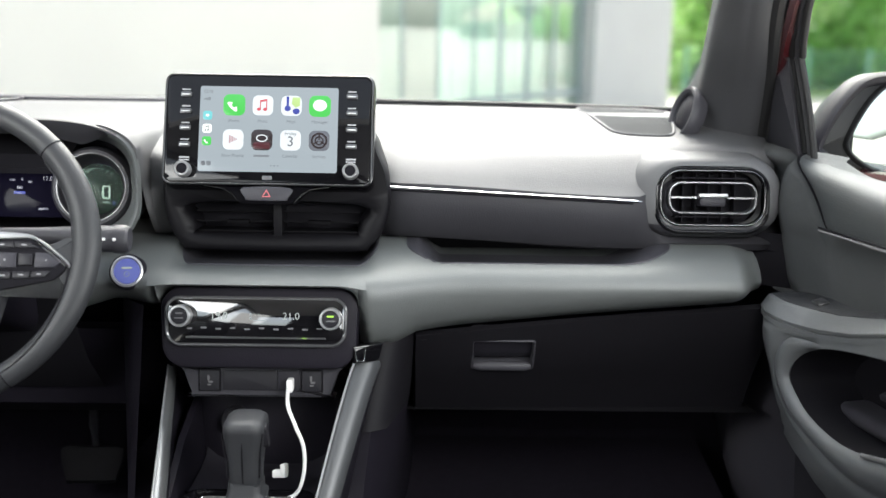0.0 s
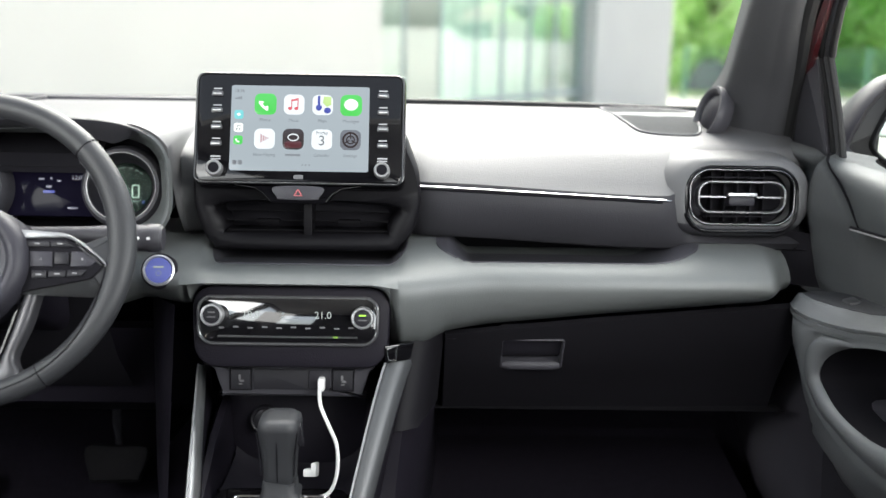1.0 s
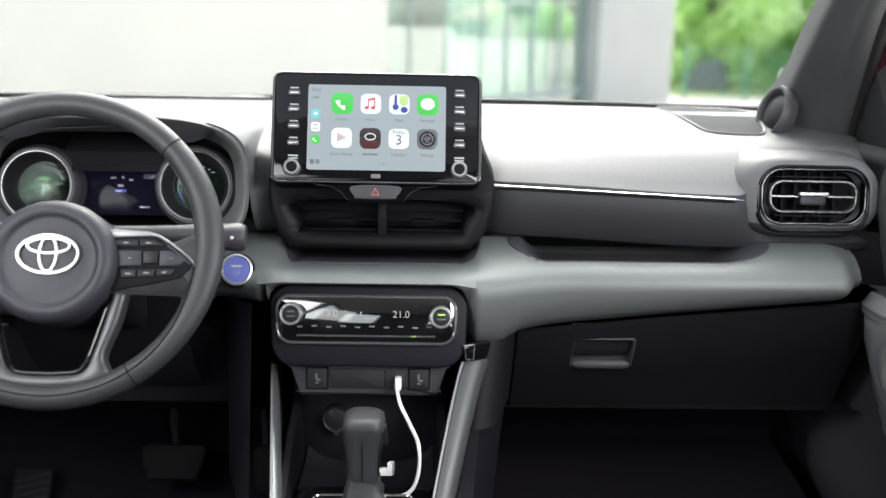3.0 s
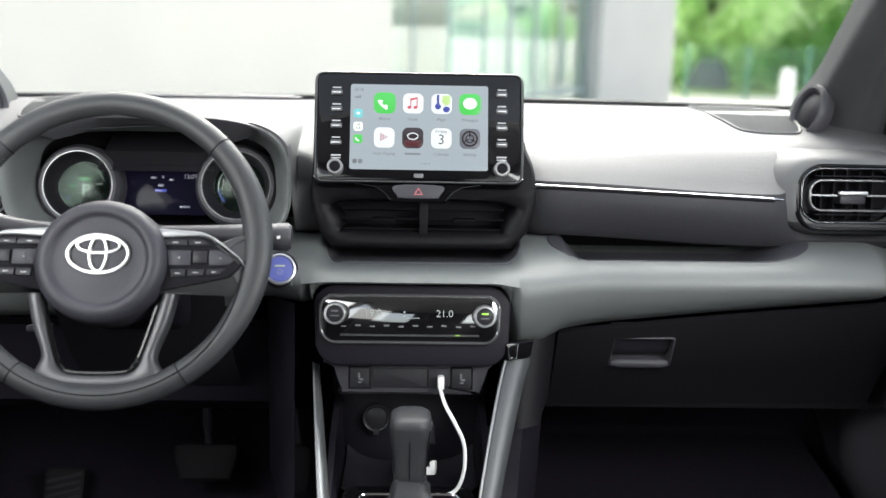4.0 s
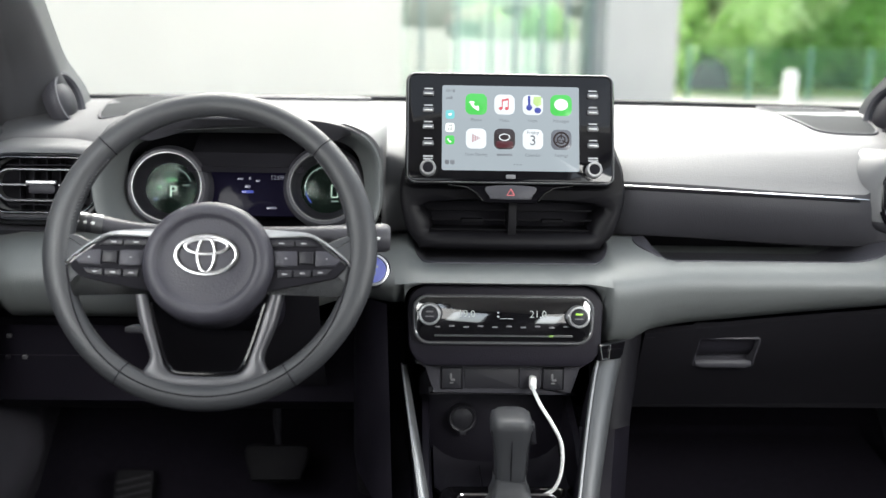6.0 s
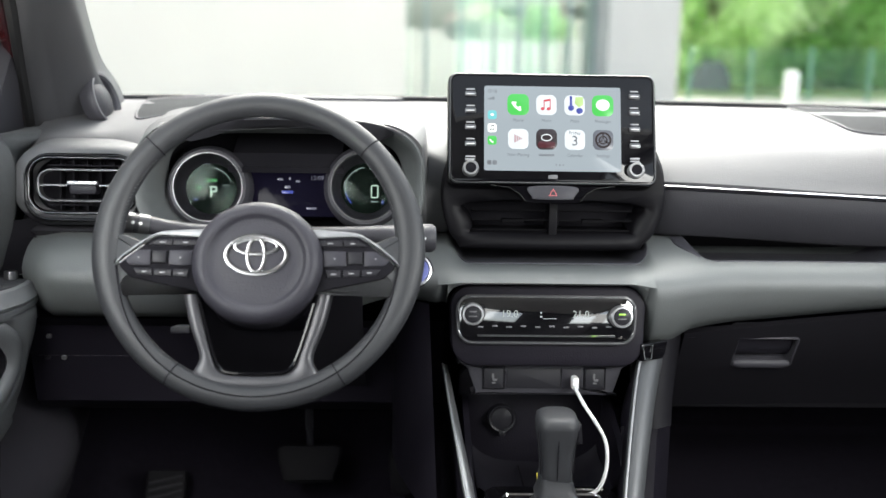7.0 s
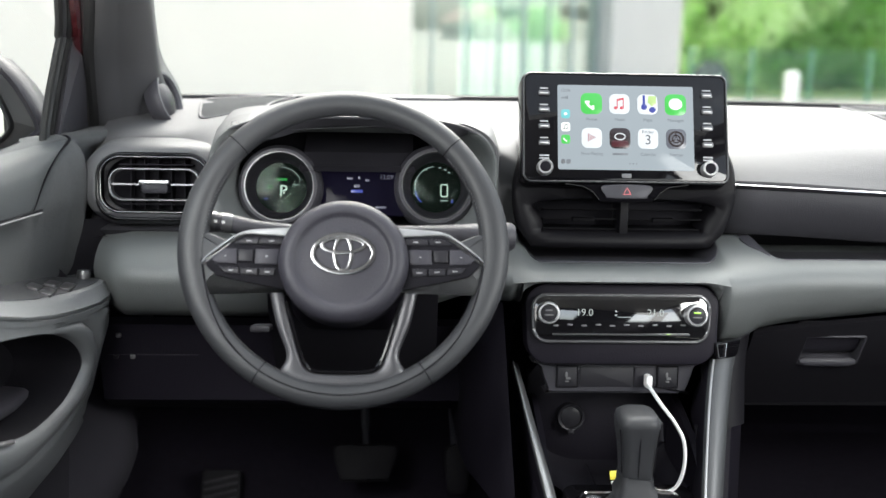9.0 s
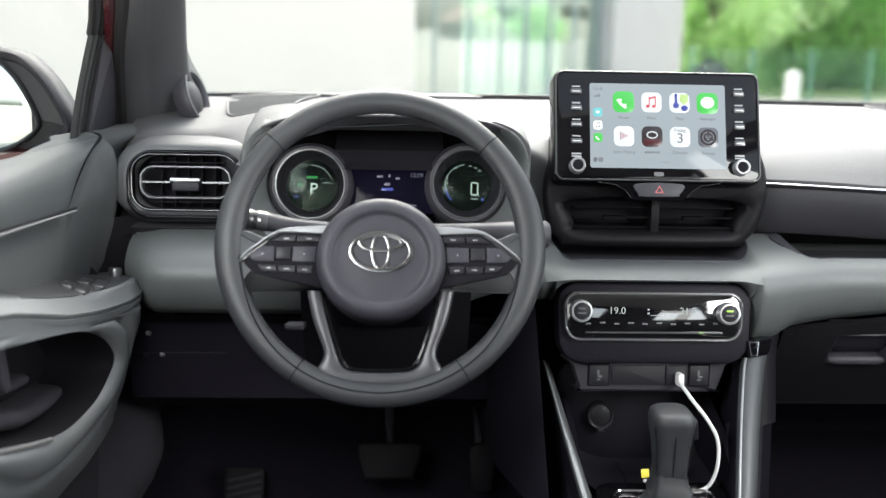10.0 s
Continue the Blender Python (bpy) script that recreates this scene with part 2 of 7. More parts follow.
def shrink(pts, k):
    """The outline moved inwards by k along its normals."""
    n = len(pts)
    out = []
    area = sum(pts[i - 1][0] * pts[i][1] - pts[i][0] * pts[i - 1][1] for i in range(n))
    s = 1 if area > 0 else -1
    for i in range(n):
        ax, ay = pts[i - 1]
        bx, by = pts[(i + 1) % n]
        tx, ty = bx - ax, by - ay
        ln = math.hypot(tx, ty) or 1
        out.append((pts[i][0] - s * ty / ln * k, pts[i][1] + s * tx / ln * k))
    return out


def slab(bm, m, pts, d0, d1, bevel=0.0015):
    """A plate of any outline with a rounded front edge, from depth d0 to d1 along the frame's z."""
    s = 1 if d1 > d0 else -1
    rings = [put(m, pts, d0), put(m, pts, d1 - s * bevel), put(m, shrink(pts, bevel * 0.3), d1 - s * bevel * 0.3), put(m, shrink(pts, bevel), d1)]
    loft(bm, rings, wrap=True, cap=True)


def plate(bm, m, w, h, r, d0, d1, bevel=0.0015, at=(0, 0)):
    slab(bm, m @ Matrix.Translation((at[0], at[1], 0)), rrect(w, h, r), d0, d1, bevel)


def rim(bm, m, pts, t, d0, d1, bevel=0.001):
    """A frame of width t inside the outline, with rounded front edges."""
    inner = shrink(pts, t)
    rings = [put(m, pts, d0), put(m, pts, d1 - bevel), put(m, shrink(pts, bevel), d1), put(m, shrink(pts, t - bevel), d1), put(m, inner, d1 - bevel), put(m, inner, d0)]
    loft(bm, rings, wrap=True, loop=True)


def tube(bm, pts, r, n=10, closed=False, flat=1.0, up=(0, 0, 1)):
    """A round bar along the points; r is one radius or one for each point."""
    pts = [Vector(p) for p in pts]
    k = len(pts)
    rr = r if isinstance(r, (list, tuple)) else [r] * k
    rings = []
    for i, p in enumerate(pts):
        a = pts[i - 1] if (i > 0 or closed) else p
        b = pts[(i + 1) % k] if (i < k - 1 or closed) else p
        d = (b - a).normalized()
        side = d.cross(Vector(up))
        if side.length < 1e-4:
            side = d.cross(Vector((1, 0, 0)))
        side.normalize()
        top = side.cross(d)
        rings.append([p + side * (math.cos(2 * math.pi * j / n) * rr[i]) + top * (math.sin(2 * math.pi * j / n) * rr[i] * flat) for j in range(n)])
    loft(bm, rings, wrap=True, cap=not closed, loop=closed)


def smooth_line(ctrl, n=8, closed=False):
    """A soft curve through the control points (any dimension)."""
    k = len(ctrl)
    out = []
    last = k if closed else k - 1
    for i in range(last):
        p1, p2 = ctrl[i], ctrl[(i + 1) % k]
        p0 = ctrl[i - 1] if (i > 0 or closed) else p1
        p3 = ctrl[(i + 2) % k] if (i + 2 < k or closed) else p2
        for j in range(n):
            t = j / n
            out.append(tuple(0.5 * (2 * b + (c - a) * t + (2 * a - 5 * b + 4 * c - d) * t * t + (3 * b - a - 3 * c + d) * t ** 3) for a, b, c, d in zip(p0, p1, p2, p3)))
    if not closed:
        out.append(tuple(ctrl[-1]))
    return out


def lathe(bm, m, prof, n=32, squash=1.0):
    """Turned body: prof is (radius, depth) along the frame's z."""
    loft(bm, [[m @ Vector((r * math.cos(2 * math.pi * i / n), squash * r * math.sin(2 * math.pi * i / n), d)) for i in range(n)] for r, d in prof], wrap=True)


def smoothstep(a, b, x):
    t = min(1, max(0, (x - a) / (b - a)))
    return t * t * (3 - 2 * t)


def box(bm, lo, hi, bevel=0.0):
    m = frame_at(((lo[0] + hi[0]) / 2, (lo[1] + hi[1]) / 2, lo[2]), (1, 0, 0), (0, 1, 0))
    slab(bm, m, [((hi[0] - lo[0]) / 2 * a, (hi[1] - lo[1]) / 2 * b) for a, b in ((1, 1), (-1, 1), (-1, -1), (1, -1))], 0, hi[2] - lo[2], max(bevel, 1e-5))


def writing(name, text, size, m, mat, parent, label="", depth=0.0002, align='CENTER'):
    """Letters in the built-in font as a mesh, standing on the frame m."""
    cu = bpy.data.curves.new(name, 'FONT')
    cu.body, cu.size, cu.align_x, cu.align_y, cu.extrude = text, size, align, 'CENTER', depth
    cu.resolution_u = 3
    tmp = bpy.data.objects.new(name, cu)
    scene.collection.objects.link(tmp)
    me = bpy.data.meshes.new_from_object(tmp.evaluated_get(bpy.context.evaluated_depsgraph_get()))
    bpy.data.objects.remove(tmp)
    me.transform(m)
    me.materials.clear()
    me.materials.append(mat)
    ob = new(name, me)
    ob.parent = parent
    if parent.type == 'EMPTY':
        ob.matrix_parent_inverse = Matrix.Translation(parent.location).inverted()
    return tagged(ob, label)


def bar(name, m, u, v, w, h, mat, parent, d=0.0, label=""):
    bm = bmesh.new()
    plate(bm, m, w, h, h * 0.3, d, d + 0.0004, 0.0001, at=(u, v))
    return part(name, bm, mat, parent, label)


# ---- car shell ----
shell = thing("car_body", (0, 0, 0.2), "small red hatchback body seen from within, windows all round", "car", kind="structure")
bm = bmesh.new()
rows = []
for i in range(13):
    y = 0.86 - i * (1.96 / 12)
    crown = 0.03 * math.sin(math.pi * i / 12)
    rows.append([(x, y, 1.4 + crown + 0.05 * (1 - (x / 0.6) ** 2)) for x in np.linspace(-0.58, 0.58, 9)] + [(x, y, 1.43 + crown + 0.05 * (1 - (x / 0.6) ** 2)) for x in np.linspace(0.6, -0.6, 9)])
loft(bm, rows, wrap=True, cap=True)
part("roof", bm, M_CLOTH, shell, "pale grey cloth headliner")
bm = bmesh.new()
fl = [(1.20, 0.32), (1.48, 0.33), (1.62, 0.36), (1.75, 0.5), (1.80, 0.72), (1.82, 0.98)]
loft(bm, [[(x, y, z) for y, z in [(-1.15, 0.32), (0.2, 0.32)] + fl] + [(x, y + 0.03, z - 0.03) for y, z in ([(-1.15, 0.32), (0.2, 0.32)] + fl)[::-1]] for x in np.linspace(-0.86, 0.86, 9)], wrap=True, cap=True)
part("floor_pan", bm, M_CARPET, shell, "black carpeted floor and bulkhead")
# unseen rear wall; its two openings are placed to mirror in the climate panel
bm = bmesh.new()
box(bm, (-0.86, -1.14, 0.3), (0.86, -1.08, 0.98), 0.01)
box(bm, (-0.86, -1.14, 1.36), (0.86, -1.08, 1.46), 0.01)
for x0, x1 in ((-0.86, -0.58), (-0.17, 0.46), (0.72, 0.86)):
    box(bm, (x0, -1.138, 0.98), (x1, -1.082, 1.36), 0.01)
part("unseen_tailgate", bm, M_DARK, shell)
for sx in (-1, 1):
    bm = bmesh.new()
    box(bm, (min(sx * 0.76, sx * 0.84), -1.1, 0.25), (max(sx * 0.76, sx * 0.84), -0.25, 0.98), 0.01)
    part("rear_side", bm, M_DARK, shell)
    bm = bmesh.new()
    loft(bm, [[(sx * (0.76 + a), -0.30 + b, 0.95) for a, b in ((0, 0), (0.05, 0), (0.05, 0.16), (0, 0.16))], [(sx * (0.6 + a), -0.36 + b, 1.42) for a, b in ((0, 0), (0.05, 0), (0.05, 0.12), (0, 0.12))]], wrap=True, cap=True)
    part("centre_pillar", bm, M_PILLAR, shell)
    bm = bmesh.new()
    rail = smooth_line([(sx * 0.62, 0.95, 1.34), (sx * 0.6, 0.7, 1.40), (sx * 0.6, 0.1, 1.43), (sx * 0.6, -0.6, 1.42), (sx * 0.64, -1.1, 1.36)], 5)
    tube(bm, rail, 0.035, 8)
    part("roof_rail", bm, M_PILLAR, shell)
    bm = bmesh.new()
    loft(bm, [[(sx * 0.8, 2.0, 0.2), (sx * 0.8, 1.45, 0.2), (sx * 0.8, 1.45, 0.93), (sx * 0.8, 2.0, 0.93)], [(sx * 0.86, 2.0, 0.2), (sx * 0.86, 1.45, 0.2), (sx * 0.86, 1.45, 0.93), (sx * 0.86, 2.0, 0.93)]], wrap=True, cap=True)
    part("front_wing", bm, M_RED, shell, "dark red painted wing")
bm = bmesh.new()
loft(bm, [[(x, y, z - 0.04 * (x / 0.8) ** 2) for x in np.linspace(-0.8, 0.8, 15)] for y, z in ((1.93, 0.955), (2.1, 0.955), (2.4, 0.93), (2.7, 0.86), (2.85, 0.72), (2.88, 0.4))])
part("bonnet", bm, M_RED, shell, "dark red painted bonnet")
bm = bmesh.new()
loft(bm, [[(x, 1.84 - 0.10 * (x / 0.7) ** 2 - k * 0.98, 1.022 + k * 0.39 + 0.03 * math.sin(math.pi * k)) for x in np.linspace(-0.72 + 0.14 * k, 0.72 - 0.14 * k, 13)] for k in np.linspace(0, 1, 9)])
ws = part("windscreen", bm, M_GLASS, shell, "clear curved windscreen")
ws.visible_shadow = False
bm = bmesh.new()
tube(bm, [(x, 1.80 - 0.10 * (x / 0.7) ** 2, 1.030) for x in np.linspace(-0.70, 0.70, 25)], 0.0055, 8)
part("windscreen_seal", bm, M_RUBBER, shell, "black rubber windscreen edge")
# black cowl behind the windscreen's foot
bm = bmesh.new()
loft(bm, [[(x, y - 0.10 * (x / 0.7) ** 2, z) for x in np.linspace(-0.76, 0.76, 17)] for y, z in ((1.81, 1.0), (1.86, 1.005), (1.93, 0.98), (1.95, 0.93))])
part("cowl_panel", bm, M_DARK, shell, "black plastic cowl")
for sx in (-1, 1):
    bm = bmesh.new()
    loft(bm, [[(sx * 0.755, 1.36, 0.985), (sx * 0.745, 0.4, 0.985), (sx * 0.745, -0.22, 0.985)], [(sx * 0.71, 1.345, 1.12), (sx * 0.66, 0.55, 1.36), (sx * 0.64, -0.28, 1.38)]])
    g = part("side_window", bm, M_GLASS, shell, "clear door window glass")
    g.visible_shadow = False

# ---- dashboard ----
dash = thing("dashboard", (0, 1.5, 0.87), "charcoal soft-grained dashboard across the car, pale sheen on top", "dashboard")


HOOD = 3.8


def arch(x):
    t = abs((x + 0.345) / 0.1845)
    return 0.868 if t >= 1 else 0.944 + 0.0945 * (1 - t ** HOOD) ** (1 / HOOD)


def hood_rise(x):
    """How far the instrument hood lifts the pad, from 0 to 1."""
    t = abs((x + 0.345) / 0.1915)
    z = 0.9 if t >= 1 else 0.944 + 0.0975 * (1 - t ** HOOD) ** (1 / HOOD)
    return min(1.0, max(0.0, (z - 0.956) / 0.077))


def upper_section(x):
    ha = hood_rise(x)
    tail = 0.42 * (1 - smoothstep(-0.165, -0.085, x)) if x > -0.3 else 0.3 * smoothstep(-0.60, -0.53, x)
    h = max(ha, tail)
    hy = max(smoothstep(0.0, 0.6, ha), tail * 0.6)
    hb = smoothstep(-0.62, -0.48, x) * (1 - smoothstep(-0.22, -0.09, x))
    q = smoothstep(0.495, 0.60, x) if x > 0 else smoothstep(0.532, 0.60, -x)
    e = 0.5 * smoothstep(0.675, 0.715, abs(x))
    bow = 0.10 * (x / 0.7) ** 2
    drop = 0.014 * smoothstep(0.16, 0.5, abs(x))
    pts = [(1.83 - bow, 1.016), (1.795 - bow, 1.025), (1.72 - 0.7 * bow, 1.031), (1.62 - 0.4 * bow, 1.030 + 0.004 * hb), (1.52, 1.021 + 0.014 * hb), (1.43, 1.003 + 0.03 * (0.6 * hb + 0.4 * h)),
           (1.375 - 0.03 * hy + 0.03 * q, 0.986 + 0.05 * h + 0.012 * q), (1.342 - 0.05 * hy + 0.055 * q, 0.968 + 0.067 * h + 0.02 * q), (1.326 - 0.047 * hy + 0.075 * q, 0.956 + 0.077 * h + 0.02 * q)]
    # set back behind the vent housing
    back = 0.06 * smoothstep(-0.128, -0.108, x) * (1 - smoothstep(0.138, 0.158, x))
    pts = [(y + back * min(1.0, max(0, i - 5) / 3), z) for i, (y, z) in enumerate(pts)]
    zl = arch(x)
    inside = zl > 0.869
    yn, zn = pts[-1]
    if inside:
        for k in (0.25, 0.5, 0.75, 1.0):
            pts.append((yn + 0.002 * k, zn + (min(zl, zn) - zn) * k))
    else:
        pts += [(1.3205 - 0.028 * hy + 0.08 * q + back, 0.936 + 0.03 * h), (1.3275 - 0.018 * hy + 0.05 * q + back, 0.912 + 0.015 * h), (1.3385 - 0.004 * h + back, 0.890), (1.350 + back, 0.878)]
    return [(x, y + 0.04 * e * (i > 4), z - (drop * (1 - q) if 6 < i < 9 else drop if i > 8 else 0) - 0.008 * e * (i > 4)) for i, (y, z) in enumerate(pts)], inside, zl


xs = sorted(set([round(v, 4) for v in list(np.linspace(-0.715, -0.52, 22)) + [-0.345 - 0.184 * math.cos(math.pi * k / 44) for k in range(45)] + [-0.345 - 0.1914 * math.cos(math.pi * k / 60) for k in range(61)] + list(np.linspace(-0.17, -0.12, 14)) + list(np.linspace(-0.12, 0.6, 30)) + list(np.linspace(0.6, 0.715, 14))]))
bm = bmesh.new()
secs = [upper_section(x) for x in xs]
loft(bm, [s[0][:9] for x, s in zip(xs, secs) if x >= -0.1201])
loft(bm, [s[0][:9] for x, s in zip(xs, secs) if x <= -0.5363])
loft(bm, [s[0] for x, s in zip(xs, secs) if -0.5365 <= x <= -0.1199])
part("upper_pad", bm, M_PAD, dash, "charcoal soft upper pad with a pale sheen", angle=60)
# same pad below the strip, its shade put into a darker colour
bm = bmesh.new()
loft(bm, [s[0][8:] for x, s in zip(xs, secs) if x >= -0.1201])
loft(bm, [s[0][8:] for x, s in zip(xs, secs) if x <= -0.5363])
part("shaded_pad_face", bm, M_SHADE_VISOR, dash, "soft pad face below the bright strip, shade in its colour", angle=60)
# black backing added below the pad; the gap's shade is its colour
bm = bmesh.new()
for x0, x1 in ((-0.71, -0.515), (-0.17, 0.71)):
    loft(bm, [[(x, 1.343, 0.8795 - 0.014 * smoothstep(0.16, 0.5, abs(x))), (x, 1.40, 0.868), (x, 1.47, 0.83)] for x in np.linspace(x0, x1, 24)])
part("pad_gap_backing", bm, M_BLACK, dash)


# instrument binnacle
def hood_ring(a, c, y, n=120):
    ring = []
    for i in range(n):
        t = 2 * math.pi * i / n
        ct, st_ = math.cos(t), math.sin(t)
        p = 2 / (HOOD if st_ > 0 else 2.5)
        ring.append((-0.345 + a * math.copysign(abs(ct) ** p, ct), y, 0.944 + c * math.copysign(abs(st_) ** p, st_)))
    return ring


bm = bmesh.new()
loft(bm, [hood_ring(0.1875, 0.0965, 1.282), hood_ring(0.1845, 0.0945, 1.2755), hood_ring(0.1805, 0.091, 1.277), hood_ring(0.174, 0.084, 1.294), hood_ring(0.164, 0.0735, 1.318), hood_ring(0.157, 0.068, 1.345)], wrap=True)
part("hood_band", bm, M_MID, dash, "grey funnel-shaped inner band of the hood", angle=60)
bm = bmesh.new()
loft(bm, [hood_ring(0.157, 0.068, 1.344), hood_ring(0.1565, 0.067, 1.355), hood_ring(0.156, 0.066, 1.42), hood_ring(0.01, 0.005, 1.425)], wrap=True)
part("instrument_binnacle", bm, M_BLACK, dash, "black instrument recess under the hood")
# dark visor between the two lobes of the hood, with pointed ends
bm = bmesh.new()
rows = []
for u in np.linspace(-0.16, 0.16, 61):
    top = arch(-0.345 + u) + 0.0008
    low = min(top - 0.0005, float(np.interp(abs(u), [0, 0.055, 0.09, 0.114, 0.16], [1.026, 1.023, 1.012, 1.006, 1.0225])))
    x = -0.345 + u
    rows.append([(x, 1.288, top + 0.0002), (x, 1.278, top + 0.0008), (x, 1.2735, top - 0.0005), (x, 1.2728, max(low, top - 0.003)), (x, 1.279, low + 0.3 * (top - low)), (x, 1.2835, low), (x, 1.289, low + 0.0004), (x, 1.31, low + 0.008)])
loft(bm, rows)
part("visor", bm, M_SHADE_VISOR, dash, "dark grey visor over the instruments", angle=50)
bm = bmesh.new()
loft(bm, [[(x, 1.335, 0.966), (x, 1.345, 0.985), (x, 1.375, 0.998), (x, 1.40, 1.006)] for x in np.linspace(-0.415, -0.268, 9)])
loft(bm, [[(x, 1.328, 0.961), (x, 1.333, 0.968), (x, 1.342, 0.968)] for x in np.linspace(-0.42, -0.265, 9)])
part("binnacle_shelf", bm, M_BLACK, dash)
# black sheets added to close the dash-end gaps and keep them dark
for sx in (-1, 1):
    bm = bmesh.new()
    loft(bm, [[(sx * x, y, z) for x, y, z in r] for r in (((0.60, 1.67, 0.9), (0.66, 1.655, 0.9), (0.80, 1.60, 0.9)), ((0.60, 1.67, 1.0), (0.66, 1.655, 1.005), (0.76, 1.60, 1.05)))])
    loft(bm, [[(sx * x, y, z) for x, y, z in r] for r in (((0.70, 1.42, 0.84), (0.78, 1.44, 0.84)), ((0.70, 1.42, 0.945), (0.77, 1.44, 0.95)), ((0.70, 1.5, 0.955), (0.76, 1.5, 0.96)), ((0.69, 1.64, 0.985), (0.76, 1.62, 0.985)))])
    loft(bm, [[(sx * 0.64, 1.36, z), (sx * 0.69, 1.35, z), (sx * 0.735, 1.325, z)] for z in (0.815, 0.85, 0.89)])
    part("end_gap_filler", bm, M_BLACK, dash)
# small tray lip behind the hood, at the windscreen
bm = bmesh.new()
slab(bm, frame_at((-0.37, 1.715, 1.031), (1, 0, 0), (0, 1, 0)), smooth_line([(-0.16, -0.02), (0.15, -0.02), (0.17, 0.0), (0.13, 0.03), (-0.13, 0.03), (-0.18, 0.01)], 4, True), 0, 0.006, 0.003)
part("top_cover", bm, M_HARD, dash, "dark grey raised cover on the dash top")

# bright strip on the passenger's side
bm = bmesh.new()
strip = [(x, 1.3195, 0.9515 - 0.015 * (x - 0.158) / 0.345) for x in np.linspace(0.158, 0.503, 30)]
tube(bm, strip, [0.0017] * 28 + [0.0015, 0.001], 8)
part("chrome_strip", bm, M_STRIP, dash, "thin polished chrome strip")
# black bar under the strip paints its shadow side
bm = bmesh.new()
tube(bm, [(x, y + 0.0015, z - 0.0028) for x, y, z in strip[:-1]], 0.002, 8)
part("strip_shade", bm, M_BLACK, dash)


def glove_line(x):
    if x >= 0.2:
        return float(np.interp(x, [0.2, 0.403, 0.667, 0.72], [0.766, 0.787, 0.811, 0.814]))
    if x <= -0.2:
        return float(np.interp(-x, [0.2, 0.24, 0.29], [0.803, 0.79, 0.772]))
    a = abs(x)
    if a < 0.127:
        return 0.8045 + 0.0305 * max(0.0, 1 - (max(0.0, a - 0.098) / 0.029) ** 2.2) ** (1 / 2.2)
    if x < 0:
        return float(np.interp(a, [0.127, 0.1272, 0.2], [0.8045, 0.803, 0.803]))
    return float(np.interp(a, [0.127, 0.1272, 0.17, 0.2], [0.8045, 0.752, 0.752, 0.766]))


def mid_section(x):
    tray = smoothstep(0.2, 0.235, x) * (1 - smoothstep(0.46, 0.545, x))
    mid = smoothstep(-0.125, -0.1, x) * (1 - smoothstep(0.122, 0.148, x))
    s = max(tray, mid)
    c = 1 - smoothstep(0.10, 0.27 if x > 0 else 0.205, abs(x))
    lip = 1 - smoothstep(0.10, 0.16, abs(x))
    e = smoothstep(0.625, 0.667, x) if x > 0 else smoothstep(0.645, 0.69, -x)
    zb = glove_line(x)
    pts = [(1.46, 0.876 - 0.034 * s), (1.38, 0.876 - 0.036 * s), (1.355 - 0.004 * s, 0.876 - 0.036 * s), (1.344 - 0.004 * s, 0.875 - 0.033 * s), (1.332 - 0.006 * s, 0.872 - 0.024 * s),
           (1.306 - 0.012 * c, 0.867 - 0.016 * s), (1.276 - 0.03 * c, 0.858 - 0.003 * c), (1.258 - 0.04 * c, 0.846 + 0.005 * lip), (1.249 - 0.043 * c, 0.834 + 0.009 * lip)]
    z0 = 0.834 + 0.009 * lip
    roll = 0.02 * (1 - smoothstep(0.0, 0.02, abs(x) - 0.127)) ** 2 if abs(x) > 0.1271 else 0.0
    for k, dy in ((0.2, 0.0015), (0.4, 0.006), (0.6, 0.013), (0.8, 0.0235), (1.0, 0.038)):
        pts.append((1.249 - 0.043 * c + dy + roll * min(1.0, 3 * k), z0 + (zb - z0) * k - 0.001 * k))
    pts.append((1.33 - 0.06 * c, zb - 0.006))
    return [(x, y + 0.05 * e, z) for y, z in pts]


mx = sorted(set([round(float(v), 4) for v in list(np.linspace(-0.69, -0.2, 24)) + list(np.linspace(-0.2, 0.2, 81)) + [sx * (0.098 + 0.029 * math.sin(math.pi / 2 * k / 14)) for k in range(15) for sx in (-1, 1)] + [sx * (0.1272 + 0.003 * k) for k in range(8) for sx in (-1, 1)] + list(np.linspace(0.2, 0.62, 38)) + list(np.linspace(0.625, 0.667, 10))]))
bm = bmesh.new()
loft(bm, [mid_section(x) for x in mx])
part("mid_pad", bm, M_MID, dash, "grey soft padded band below the strip", angle=60)


def pad_height(x, y):
    sec = mid_section(x)[::-1]
    k = next(i for i in range(len(sec)) if sec[i][2] > 0.833)
    return float(np.interp(y, [q[1] for q in sec[k:]], [q[2] for q in sec[k:]]))


